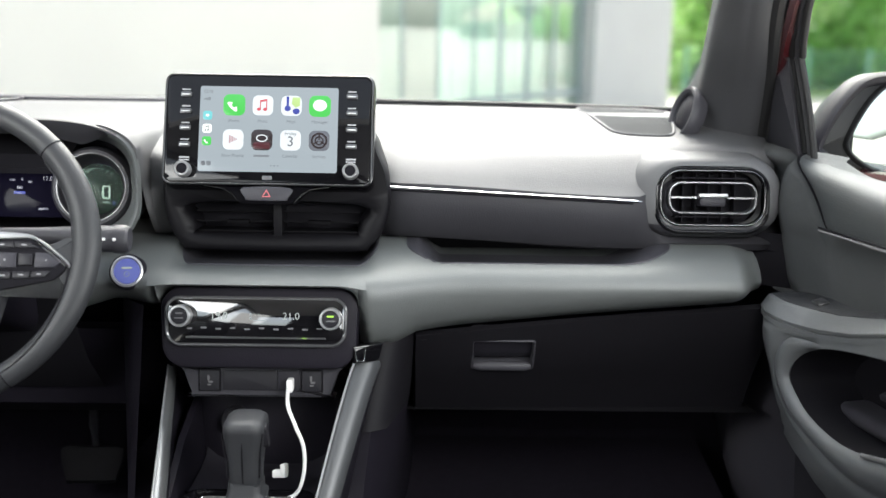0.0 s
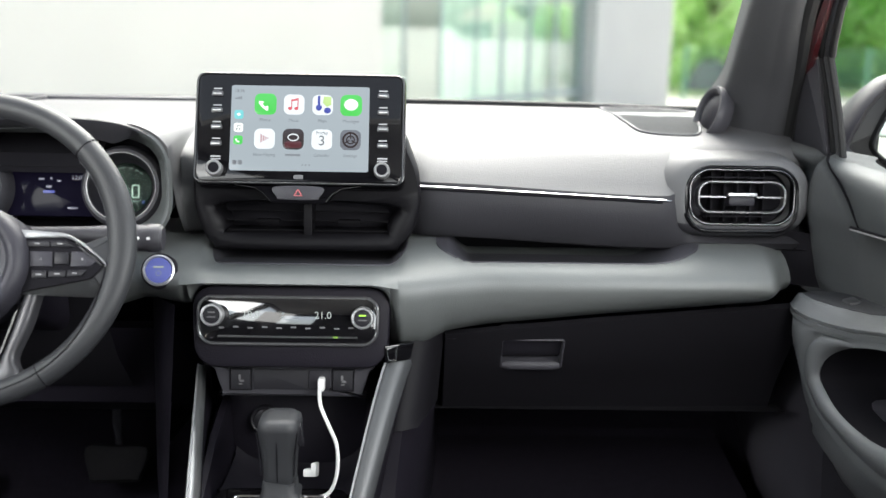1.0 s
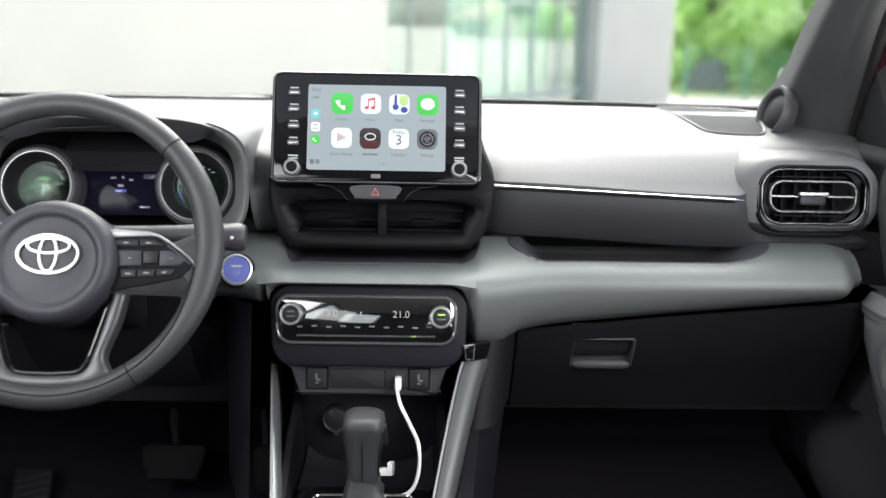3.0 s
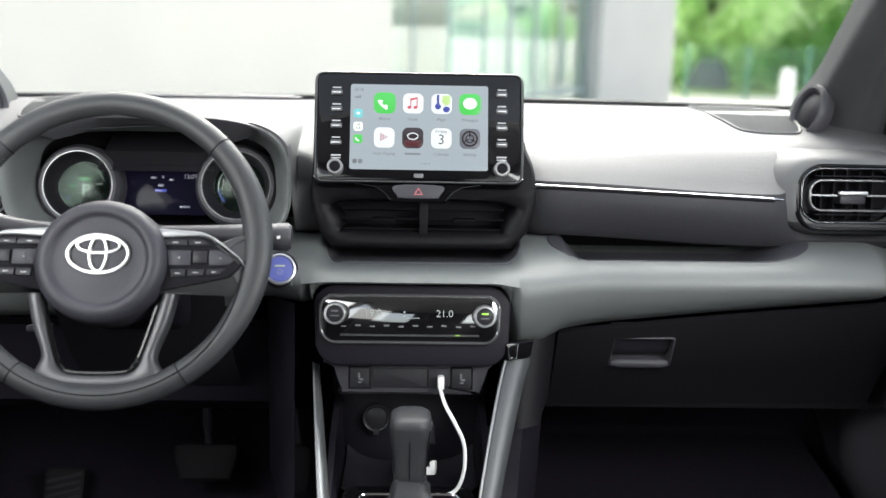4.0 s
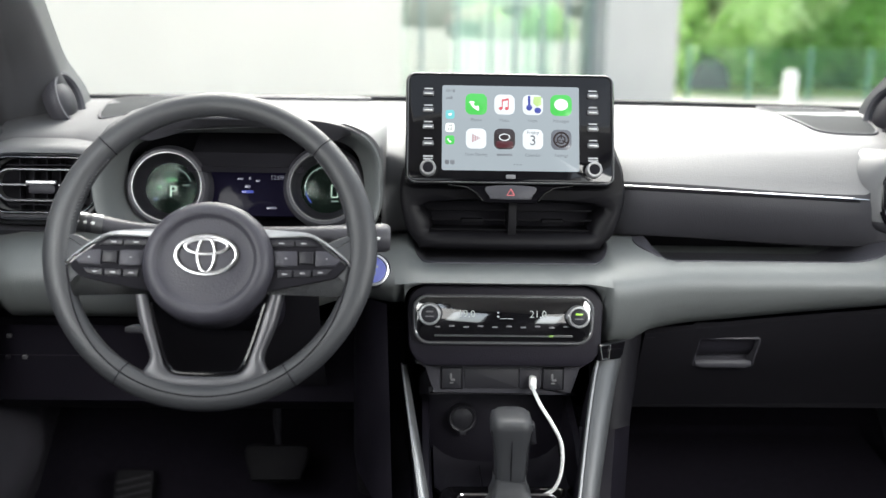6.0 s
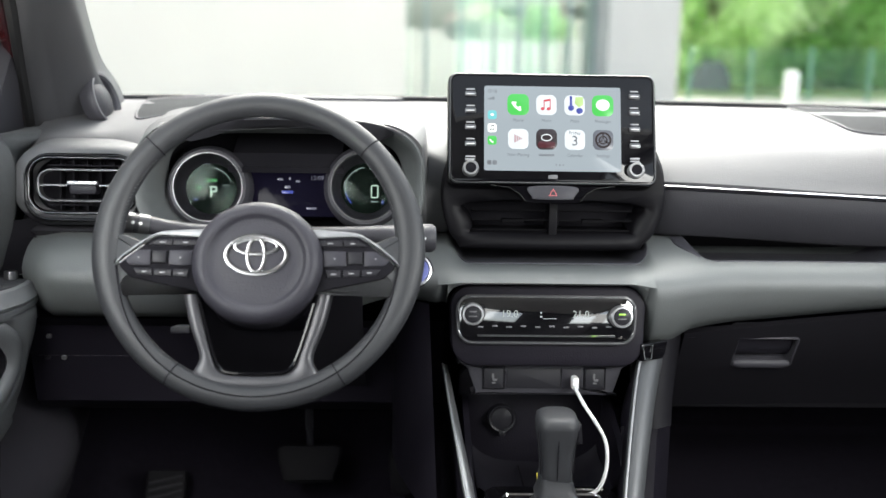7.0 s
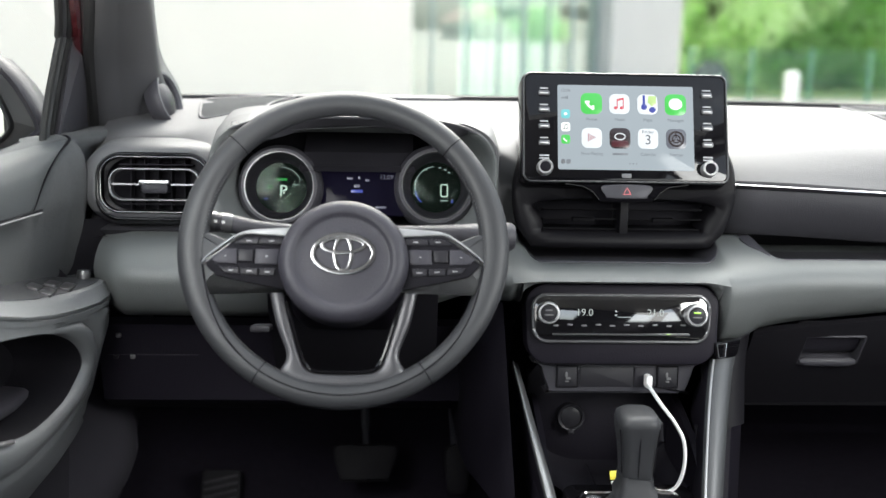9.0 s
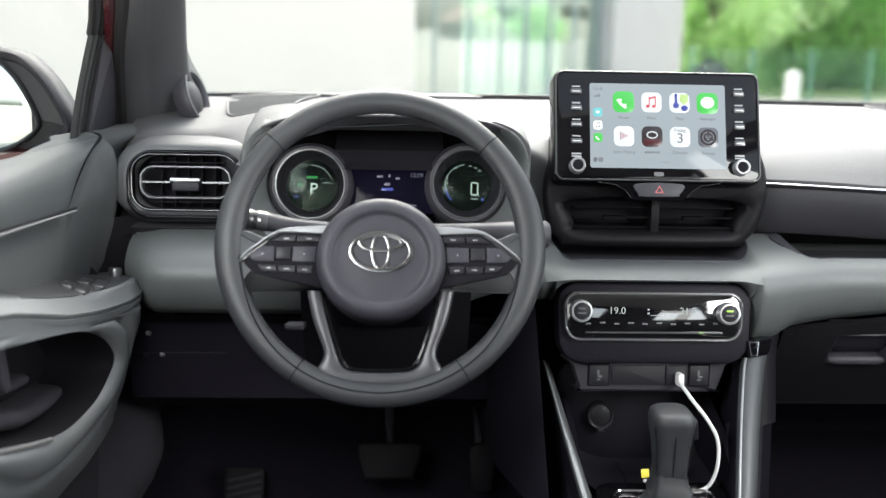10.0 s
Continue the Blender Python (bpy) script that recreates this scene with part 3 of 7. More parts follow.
# dark sheets added as shade in the recess below the vents and passenger's tray
for x0, x1, front, r0, r1, lab in ((-0.116, 0.148, 1.270, 0.030, 0.030, "dark sheet for the shade in the recess below the vents"), (0.186, 0.548, 1.287, 0.036, 0.09, "dark sheet for the shade in the passenger's tray")):
    bm = bmesh.new()
    rows = []
    for f in [0.5 - 0.5 * math.cos(math.pi * k / 60) for k in range(61)]:
        x = x0 + (x1 - x0) * f
        d = max(0.0, r0 - (x - x0)) / r0 if x < (x0 + x1) / 2 else max(0.0, r1 - (x1 - x)) / r1
        depth = 0.066 if r1 < 0.05 else 0.05
        y0 = front + depth * (1 - math.sqrt(max(0.0, 1 - d ** 2.4)))
        rows.append([(x, y0 + (1.40 - y0) * g, pad_height(x, y0 + (1.40 - y0) * g) + (0.0016 if g else -0.001)) for g in (0.0, 0.012, 0.06, 0.15, 0.3, 0.5, 0.75, 1.0)])
    loft(bm, rows)
    part("recess_shade", bm, M_HARD, dash, lab, angle=60)

# dark fascia round the climate controls
F_AC = frame_at((0.002, 1.2125, 0.785), (1, 0, 0), (0, 0.21, 0.978))
bm = bmesh.new()
slab(bm, F_AC, [(u * (1.0 + 0.35 * (v - 0.05)), v) for u, v in rrect(0.254, 0.104, 0.030, 10)], -0.04, -0.003, 0.005)
part("centre_fascia", bm, M_KNEE, dash, "dark plastic fascia round the climate panel")
F_HT = frame_at((0.0015, 1.2245, 0.711), (1, 0, 0), (0, 0.12, 0.993))
bm = bmesh.new()
slab(bm, F_HT, smooth_line([(-0.1, 0.022), (0.1, 0.02), (0.1, 0.012), (0.09, -0.018), (0.082, -0.022), (-0.082, -0.021), (-0.09, -0.016), (-0.1, 0.012)], 4, True), -0.03, 0.0, 0.002)
part("switch_panel", bm, M_HARD, dash, "dark grey switch panel under the climate controls")
# driver's knee panel and column cover, passenger's underside
bm = bmesh.new()
loft(bm, [[(x, 1.275, 0.772), (x, 1.315, 0.75), (x, 1.335, 0.7), (x, 1.345, 0.63), (x, 1.38, 0.605), (x, 1.5, 0.6), (x, 1.78, 0.6)] for x in np.linspace(-0.70, -0.128, 15)])
part("knee_panel", bm, M_KNEE, dash, "black lower panel below the wheel")
bm = bmesh.new()
for z in (0.742, 0.7, 0.682):
    tube(bm, [(-0.69, 1.336 - (z - 0.7) * 0.3, z), (-0.565, 1.336 - (z - 0.7) * 0.3, z)], 0.0012, 6)
part("panel_gap", bm, M_HARD, dash)
for i, (x, z) in enumerate(((-0.668, 0.733), (-0.653, 0.699), (-0.676, 0.699))):
    bm = bmesh.new()
    plate(bm, frame_at((x, 1.331 - (z - 0.7) * 0.3, z), (1, 0, 0), (0, -0.2, 1)), 0.007, 0.006, 0.002, 0, 0.004, 0.001)
    part("switch", bm, M_FAINT if i < 2 else M_BUTTON, dash, "small marked switch")
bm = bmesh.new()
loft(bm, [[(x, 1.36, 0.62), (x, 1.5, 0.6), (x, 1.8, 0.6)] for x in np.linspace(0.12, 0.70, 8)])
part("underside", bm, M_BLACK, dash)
# side flanks from the padded band down to the console, shade in their colour
for sx in (-1, 1):
    bm = bmesh.new()
    rows = []
    for k in np.linspace(0, 1, 12):
        z = (0.805 - 0.243 * k) if sx < 0 else 0.762 - 0.105 * k
        yf = 1.235 - (0.13 if sx < 0 else 0.07) * k
        if sx < 0:
            rows.append([(-0.150 + 0.012 * k, yf + 0.005, z), (-0.165 + 0.016 * k, yf + 0.02, z), (-0.19, 1.285 - 0.02 * k, z), (-0.198, 1.33, z), (-0.2, 1.6, z - 0.03)])
        else:
            rows.append([(0.118, yf + 0.045, z), (0.150 - 0.022 * k, yf + 0.022, z), (0.162 - 0.02 * k, yf + 0.020, z), (0.181 - 0.016 * k, yf + 0.034, z), (0.199 - 0.008 * k, 1.297, z), (0.2005 - 0.008 * k, 1.34, z), (0.2, 1.6, z - 0.03)])
    loft(bm, rows)
    part("console_flank", bm, M_KNEE if sx < 0 else M_FLANK_SHADE, dash, "" if sx < 0 else "pad flank beside the console, shade in its colour", angle=60)
bm = bmesh.new()
loft(bm, [[(0.10, 1.2 - 0.1 * k, z), (0.145 - 0.02 * k, 1.19 - 0.08 * k, z), (0.1755 - 0.02 * k, 1.24 - 0.08 * k, z), (0.19 - 0.02 * k, 1.32, z), (0.195, 1.6, z)] for k, z in ((0, 0.655), (0.3, 0.60), (0.6, 0.53), (1.0, 0.40))])
part("console_side", bm, M_KNEE, dash, "black console side", angle=60)

# ---- start button ----
F_ST = frame_at((-0.1678, 1.238, 0.8504), (1, 0.1, 0), (0, 0.35, 0.94))
st = thing("start_button", (-0.1678, 1.25, 0.848), "round blue start button with a silver ring on the dash", "button")
bm = bmesh.new()
lathe(bm, F_ST, [(0.0235, -0.02), (0.0228, 0.0), (0.0215, 0.0025), (0.02, 0.002)])
part("bezel", bm, M_DARK, st)
bm = bmesh.new()
lathe(bm, F_ST, [(0.0205, 0.0), (0.0201, 0.0046), (0.0178, 0.0053), (0.0162, 0.003)])
part("ring", bm, M_SATIN, st, "bright chrome ring")
bm = bmesh.new()
lathe(bm, F_ST, [(0.0164, 0.002), (0.0161, 0.0042), (0.012, 0.0048), (0.0001, 0.005)])
cap_ = part("cap", bm, M_BLUE, st, "glossy blue push cap")
bar("legend_bar", F_ST, 0, 0.004, 0.013, 0.0028, G_DIM, cap_, 0.005)
bm = bmesh.new()
rim(bm, F_ST @ Matrix.Translation((0, -0.004, 0)), ellipse(0.0035, 0.0035, 20), 0.0007, 0.0045, 0.0053, 0.0002)
part("power_mark", bm, G_DIM, cap_)

# ---- glove box ----
gb = thing("glove_box", (0.42, 1.33, 0.64), "black plastic glove box lid with a recessed handle", "glove box")


def glove_y(x, z):
    top = glove_line(x)
    return 1.281 + (top - z) * 0.52 + 0.012 * smoothstep(0.05, 0.16, top - z)


bm = bmesh.new()
hx0, hx1, hz0, hz1 = 0.279, 0.363, 0.697, 0.744
rows = []
gx = sorted([0.196, 0.2] + list(np.linspace(0.215, hx0 - 0.004, 6)) + [hx0, hx1] + list(np.linspace(hx1 + 0.004, 0.67, 15)) + [0.687, 0.69])
for x in gx:
    top = glove_line(x) - 0.008
    edge = x in (0.196, 0.69)
    zs = [top - 0.001, top - 0.004] + list(np.linspace(top - 0.012, hz1 + 0.003, 2)) + [hz1, hz0] + list(np.linspace(hz0 - 0.006, 0.615, 6))
    rows.append([(x, glove_y(x, z) + (0.02 if edge else 0) + (0.012 if i == 0 else 0), z) for i, z in enumerate(zs)])
vs = loft(bm, rows)
bm.faces.ensure_lookup_table()
hole = [f for f in bm.faces if all(hx0 - 1e-4 < v.co.x < hx1 + 1e-4 and hz0 - 1e-4 < v.co.z < hz1 + 1e-4 for v in f.verts)]
bmesh.ops.delete(bm, geom=hole, context='FACES')
part("lid", bm, M_LID, gb, "black grained plastic lid", angle=30)
bm = bmesh.new()
F_GH = frame_at(((hx0 + hx1) / 2, glove_y(0.32, 0.72), 0.7205), (1, 0, 0), (0, -0.52, 1))
rim(bm, F_GH, rrect(hx1 - hx0 + 0.004, 0.057, 0.006), 0.003, -0.03, 0.0015, 0.0008)
part("handle_recess", bm, M_HARD, gb)
bm = bmesh.new()
slab(bm, F_GH, rrect(hx1 - hx0, 0.054, 0.004), -0.03, -0.027, 0.001)
part("recess_back", bm, M_BLACK, gb)
bm = bmesh.new()
tube(bm, [(x, glove_y(0.32, 0.70) - 0.002, 0.7005) for x in np.linspace(hx0 + 0.002, hx1 - 0.002, 10)], [0.003] + [0.0055] * 8 + [0.003], 10, flat=1.2)
part("handle", bm, M_HARD, gb, "dark grey rounded pull lip")
bm = bmesh.new()
loft(bm, [[(x, glove_y(x, 0.735) + 0.004, 0.743), (x, glove_y(x, 0.72) + 0.006, 0.722), (x, glove_y(x, 0.71) + 0.012, 0.712)] for x in np.linspace(hx0 + 0.002, hx1 - 0.002, 8)])
part("latch_flap", bm, M_DARK, gb)

# ---- touchscreen unit ----
F_S = frame_at((0.0075, 1.288, 1.029), (1, 0, 0), (0, 0.33, 0.944))
scr = thing("touchscreen", (0.0075, 1.31, 0.955), "black tablet-style touchscreen with side keys, standing on the dash", "touchscreen")
bm = bmesh.new()
slab(bm, F_S, rrect(0.272, 0.1485, 0.0125, 7), -0.035, -0.001, 0.004)
part("casing", bm, M_PIANO, scr, "glossy black casing")
bm = bmesh.new()
rim(bm, F_S, rrect(0.268, 0.145, 0.011, 6), 0.002, -0.004, 0.0016, 0.0007)
part("edge_trim", bm, M_GUN, scr, "thin dark metallic edge")
bm = bmesh.new()
plate(bm, F_S, 0.262, 0.139, 0.009, -0.003, 0.0005, 0.0005)
part("front_glass", bm, M_PIANO, scr, "glossy black front")
bm = bmesh.new()
plate(bm, F_S, 0.178, 0.112, 0.003, -0.001, 0.0009, 0.0002)
disp = part("display", bm, M_DISPLAY, scr, "lit pale grey home screen with app icons")


def px_uv(px, py):
    """Place on the screen's front, from a plan 242 by 150 units that has its origin at the display's top left."""
    return (-0.089 + px / 242 * 0.178, 0.056 - py / 150 * 0.112)


F_I = F_S @ Matrix.Translation((0, 0, 0.0012))


def icon(name, px, py, w, mat, label, r=0.28):
    u, v = px_uv(px, py)
    s = w / 242 * 0.178
    b = bmesh.new()
    plate(b, F_I, s, s, s * r, -0.0004, 0.0002, 0.0001, at=(u, v))
    return part(name, b, mat, disp, label), F_I @ Matrix.Translation((u, v, 0.0004)), s


def flat_shape(name, m, pts, mat, parent):
    b = bmesh.new()
    slab(b, m, pts, 0.0, 0.0003, 0.0001)
    return part(name, b, mat, parent)


def handset(parent, m, s):
    b = bmesh.new()
    ln = [(0.28 * s * math.cos(a) + 0.08 * s, 0.28 * s * math.sin(a) + 0.08 * s) for a in np.linspace(radians(170), radians(280), 9)]
    tube(b, [m @ Vector((u, v, 0.0002)) for u, v in ln], [s * q for q in (0.1, 0.12, 0.07, 0.06, 0.055, 0.06, 0.07, 0.12, 0.1)], 8, flat=0.05, up=m.to_3x3() @ Vector((0, 0, 1)))
    part("symbol", b, G_WHITE, parent)


def note(parent, m, s, mat):
    b = bmesh.new()
    for u in (-0.14, 0.16):
        slab(b, m @ Matrix.Translation((u * s - 0.05 * s, -0.2 * s, 0)), ellipse(0.1 * s, 0.08 * s, 16), 0, 0.0003, 0.0001)
        slab(b, m, [(u * s + 0.05 * s, 0.26 * s), (u * s, 0.26 * s), (u * s, -0.2 * s), (u * s + 0.05 * s, -0.2 * s)], 0, 0.0003, 0.0001)
    slab(b, m, [(0.21 * s, 0.32 * s), (-0.14 * s, 0.24 * s), (-0.14 * s, 0.14 * s), (0.21 * s, 0.22 * s)], 0.0, 0.00035, 0.0001)
    part("symbol", b, mat, parent)


ic, mm, s = icon("phone_icon", 60, 33, 38, G_GREEN, "green phone app icon")
handset(ic, mm, s)
ic, mm, s = icon("music_icon", 110, 33, 36, G_PALE, "pale music app icon")
note(ic, mm, s, G_RED)
ic, mm, s = icon("map_icon", 160, 33, 36, G_PALE, "pale map app icon")
flat_shape("map_green", mm, [(0.42 * s, 0.42 * s), (0.05 * s, 0.42 * s), (0.0, 0.1 * s), (0.2 * s, -0.1 * s), (0.42 * s, 0.0)], G_LIME, ic)
flat_shape("map_road", mm @ Matrix.Translation((0, 0, 0.0002)), [(-0.12 * s, 0.45 * s), (-0.24 * s, 0.45 * s), (-0.24 * s, -0.2 * s), (-0.12 * s, -0.2 * s)], G_BLUE, ic)
flat_shape("map_dot", mm @ Matrix.Translation((-0.18 * s, -0.14 * s, 0.0003)), ellipse(0.15 * s, 0.15 * s, 18), G_BLUE, ic)
flat_shape("map_corner", mm @ Matrix.Translation((0.24 * s, -0.28 * s, 0.0002)), ellipse(0.17 * s, 0.15 * s, 18), G_BLUE, ic)
ic, mm, s = icon("messages_icon", 210, 33, 38, G_GREEN, "green messages app icon")
flat_shape("bubble", mm @ Matrix.Translation((0, 0.03 * s, 0)), ellipse(0.32 * s, 0.27 * s, 24), G_WHITE, ic)
ic, mm, s = icon("playing_icon", 60, 94, 36, G_PALE, "pale app icon with red arrow")
for a0, a1 in ((-0.2, -0.11), (-0.085, 0.005), (0.03, 0.1), (0.12, 0.22)):
    flat_shape("arrow_stripe", mm, [(a0 * s, (0.22 - a0) / 0.42 * 0.22 * s + 0.02 * s), (a0 * s, 0.02 * s - (0.22 - a0) / 0.42 * 0.22 * s), (a1 * s, 0.02 * s - (0.221 - a1) / 0.42 * 0.22 * s), (a1 * s, (0.221 - a1) / 0.42 * 0.22 * s + 0.02 * s)], G_PINK, ic)
ic, mm, s = icon("car_icon", 110, 94, 37, G_DARK, "dark app icon with grey emblem")
b = bmesh.new()
rim(b, mm @ Matrix.Translation((0, 0.08 * s, 0)), ellipse(0.27 * s, 0.18 * s, 24), 0.05 * s, 0, 0.0003, 0.0001)
part("emblem", b, G_PALE, ic)
flat_shape("lower_band", mm @ Matrix.Translation((0, -0.27 * s, -0.0001)), rrect(0.8 * s, 0.32 * s, 0.1 * s), G_MAROON, ic)
ic, mm, s = icon("calendar_icon", 160, 94, 36, G_PALE, "pale calendar app icon")
writing("numeral", "3", s * 0.7, mm @ Matrix.Translation((0, -0.08 * s, 0)), G_GREY, ic)
writing("weekday", "Friday", s * 0.24, mm @ Matrix.Translation((0, 0.33 * s, 0)), G_TEXT, ic)
ic, mm, s = icon("settings_icon", 210, 94, 36, G_SLATE, "grey settings app icon")
b = bmesh.new()
rim(b, mm, ellipse(0.4 * s, 0.4 * s, 28), 0.09 * s, 0, 0.0003, 0.0001)
rim(b, mm, ellipse(0.22 * s, 0.22 * s, 24), 0.06 * s, 0, 0.0003, 0.0001)
for k in range(3):
    a = radians(90 + 120 * k)
    slab(b, mm @ Matrix.Rotation(a, 4, 'Z'), [(0.34 * s, 0.03 * s), (0.05 * s, 0.03 * s), (0.05 * s, -0.03 * s), (0.34 * s, -0.03 * s)], 0, 0.0003, 0.0001)
part("gear", b, G_DARK, ic)
for px, py, w in ((60, 122, 44), (110, 122, 30)):
    u, v = px_uv(px, py)
    if w == 44:
        writing("caption", "Now Playing", 0.0056, F_I @ Matrix.Translation((u, v, 0)), G_TEXT, disp)
    else:
        bar("caption_bar", F_I, u, v, 0.02, 0.0026, G_TEXT, disp)
for text, px, py in (("Phone", 60, 61), ("Music", 110, 61), ("Maps", 160, 61), ("Messages", 210, 61), ("Calendar", 160, 122), ("Settings", 210, 122)):
    u, v = px_uv(px, py)
    writing("caption", text, 0.0056, F_I @ Matrix.Translation((u, v, 0)), G_TEXT, disp)
u, v = px_uv(14, 10)
writing("clock", "12:16", 0.0058, F_I @ Matrix.Translation((u, v, 0)), G_GREY, disp)
for i in range(4):
    u, v = px_uv(8 + 3 * i, 22)
    bar("signal_bar", F_I, u, v - 0.0012 + 0.0003 * i, 0.0014, 0.0018 + 0.0008 * i, G_GREY, disp)
ic, mm, s = icon("map_shortcut", 14, 52, 16, G_TEAL, "small teal shortcut icon")
flat_shape("symbol", mm, ellipse(0.2 * s, 0.15 * s, 14), G_WHITE, ic)
ic, mm, s = icon("music_shortcut", 14, 75, 16, G_WHITE, "small white music shortcut icon")
note(ic, mm, s, G_GREY)
ic, mm, s = icon("phone_shortcut", 14, 97, 16, G_GREEN, "small green phone shortcut icon")
handset(ic, mm, s)
u, v = px_uv(9, 136)
bar("grid_mark", F_I, u, v, 0.0055, 0.006, G_GREY, disp)
bar("grid_mark", F_I, u + 0.007, v, 0.006, 0.006, G_TEXT, disp)
for k in range(3):
    u, v = px_uv(127 + 6 * k, 139)
    bar("page_dot", F_I, u, v, 0.0016, 0.0016, G_TEXT if k != 1 else G_GREY, disp)
for sx in (-1, 1):
    for k in range(4):
        z = 1.073 - 0.0207 * k
        v = (z - 1.029) / 0.944
        uu = sx * 0.1068
        b = bmesh.new()
        plate(b, F_S, 0.0145, 0.0068, 0.002, 0.0, 0.003, 0.001, at=(uu, v - 0.002))
        key = part("side_key", b, M_GUN, scr)
        # white bar painted on the key as its glint
        bar("key_shine", F_S, uu, v - 0.0024, 0.0105, 0.0012, M_LEGEND_GLINT, key, 0.003)
        bar("key_legend_bar", F_S, uu, v + 0.0045, 0.011, 0.0019, M_LEGEND_DIM, scr, 0.0006)
    bar("key_legend_bar", F_S, sx * 0.1068, -0.038, 0.013, 0.0022, M_LEGEND_DIM, scr, 0.0006)
    bar("key_legend_bar", F_S, sx * 0.1068, -0.0415, 0.013, 0.0018, M_LEGEND_DIM, scr, 0.0006)
    fk = F_S @ Matrix.Translation((sx * 0.1068, -0.0545, 0))
    b = bmesh.new()
    lathe(b, fk, [(0.0105, 0.0), (0.0102, 0.011), (0.0092, 0.0125), (0.0072, 0.0125), (0.0066, 0.0105)])
    knob = part("knob", b, M_SATIN, scr, "brushed silver ring knob")
    b = bmesh.new()
    lathe(b, fk, [(0.0068, 0.0), (0.0066, 0.0115), (0.004, 0.0122), (0.0001, 0.0122)])
    part("knob_cap", b, M_BLACK, knob)
bar("maker_mark_bar", F_S, 0.0, -0.0635, 0.0125, 0.0055, M_FAINT, scr, 0.0006)
# chin with the hazard switch
F_C = frame_at((0.0075, 1.262, 0.9495), (1, 0, 0), (0, 0.2, 0.98))
b = bmesh.new()
slab(b, F_C, smooth_line([(-0.082, 0.010), (0.082, 0.010), (0.06, 0.007), (0.046, 0.0), (0.036, -0.011), (0.028, -0.0135), (-0.028, -0.0135), (-0.036, -0.011), (-0.046, 0.0), (-0.06, 0.007)], 4, True), -0.03, 0.0, 0.002)
part("chin", b, M_PIANO, scr, "glossy black chin below the screen")
for sx in (-1, 1):
    b = bmesh.new()
    tube(b, [F_C @ Vector((sx * u, v, d)) for u, v, d in ((0.08, 0.0095, 0.0005), (0.056, 0.006, 0.001), (0.044, -0.001, 0.001), (0.0355, -0.011, 0.001))], 0.0006, 6)
    part("chin_trim", b, M_PANEL, scr, "thin gloss line")
hz = thing("hazard_switch", (0.0075, 1.259, 0.948), "black hazard switch with a red triangle under the screen", "switch")
b = bmesh.new()
slab(b, F_C, smooth_line([(-0.03, 0.0075), (0.03, 0.0075), (0.027, -0.006), (0.022, -0.009), (-0.022, -0.009), (-0.027, -0.006)], 4, True), -0.01, 0.0035, 0.0012)
part("key", b, M_HARD, hz)
b = bmesh.new()
tri = [(0.0, 0.005), (-0.0055, -0.0042), (0.0055, -0.0042)]
rim(b, F_C, tri, 0.0014, 0.003, 0.0041, 0.0002)
part("triangle", b, material("hazard_red", (0.75, 0.16, 0.17), 0.5, emit=(0.7, 0.1, 0.12), strength=0.15), hz, "red warning triangle")

# ---- centre vents ----
F_CV = frame_at((0.0125, 1.296, 0.905), (1, 0, 0), (0, 0.06, 0.998))
cv = thing("centre_vents", (0.0125, 1.31, 0.872), "pair of black centre air vents below the screen", "air vent")
hous = smooth_line([(-0.1, 0.13), (-0.134, 0.09), (-0.1465, 0.055), (-0.1465, 0.02), (-0.137, -0.014), (-0.122, -0.0325), (-0.1, -0.0385), (0.1, -0.0385), (0.122, -0.0325), (0.14, -0.014), (0.1505, 0.02), (0.151, 0.05), (0.140, 0.088), (0.1, 0.13)], 5, True)
hole = smooth_line([(-0.108, 0.026), (0.112, 0.026), (0.115, 0.0), (0.11, -0.014), (0.104, -0.018), (-0.1, -0.018), (-0.106, -0.014), (-0.11, 0.0)], 6, True)


def polar(pts, n, c):
    """The outline met by n rays from the centre c."""
    out = []
    for i in range(n):
        a = 2 * math.pi * i / n
        dx, dy = math.cos(a), math.sin(a)
        best = 0.0
        for (ax, ay), (bx, by) in zip(pts, pts[1:] + pts[:1]):
            ex, ey = bx - ax, by - ay
            den = dx * ey - dy * ex
            if abs(den) < 1e-12:
                continue
            t = ((ax - c[0]) * ey - (ay - c[1]) * ex) / den
            q = ((ax - c[0]) * dy - (ay - c[1]) * dx) / den
            if t > 0 and -1e-6 <= q <= 1 + 1e-6:
                best = max(best, t)
        out.append((c[0] + best * dx, c[1] + best * dy))
    return out


ho, hi_ = polar(hous, 96, (0, 0.004)), polar(hole, 96, (0, 0.004))
b = bmesh.new()
loft(b, [put(F_CV, ho, -0.09), put(F_CV, ho, -0.006), put(F_CV, shrink(ho, 0.004), 0.0), put(F_CV, [(a[0] * 0.5 + c[0] * 0.5, a[1] * 0.5 + c[1] * 0.5) for a, c in zip(ho, hi_)], 0.002), put(F_CV, hi_, -0.004), put(F_CV, shrink(hi_, 0.003), -0.012), put(F_CV, shrink(hi_, 0.006), -0.05)], wrap=True)
part("housing", b, M_VENT, cv, "black vent housing", angle=50)
b = bmesh.new()
slab(b, F_CV, hi_, -0.06, -0.05, 0.001)
part("duct", b, M_BLACK, cv)
for k in range(3):
    for sx in (-1, 1):
        b = bmesh.new()
        v = -0.013 + 0.0135 * k
        x0, x1 = (-0.1055, -0.004) if sx < 0 else (0.009, 0.1095)
        loft(b, [[F_CV @ Vector((u, v + dv, d)) for dv, d in ((0.001, -0.012), (-0.0012, -0.0115), (-0.004, -0.03), (-0.002, -0.031))] for u in np.linspace(x0, x1, 8)], wrap=True, cap=True)
        part("slat", b, M_SLAT, cv)
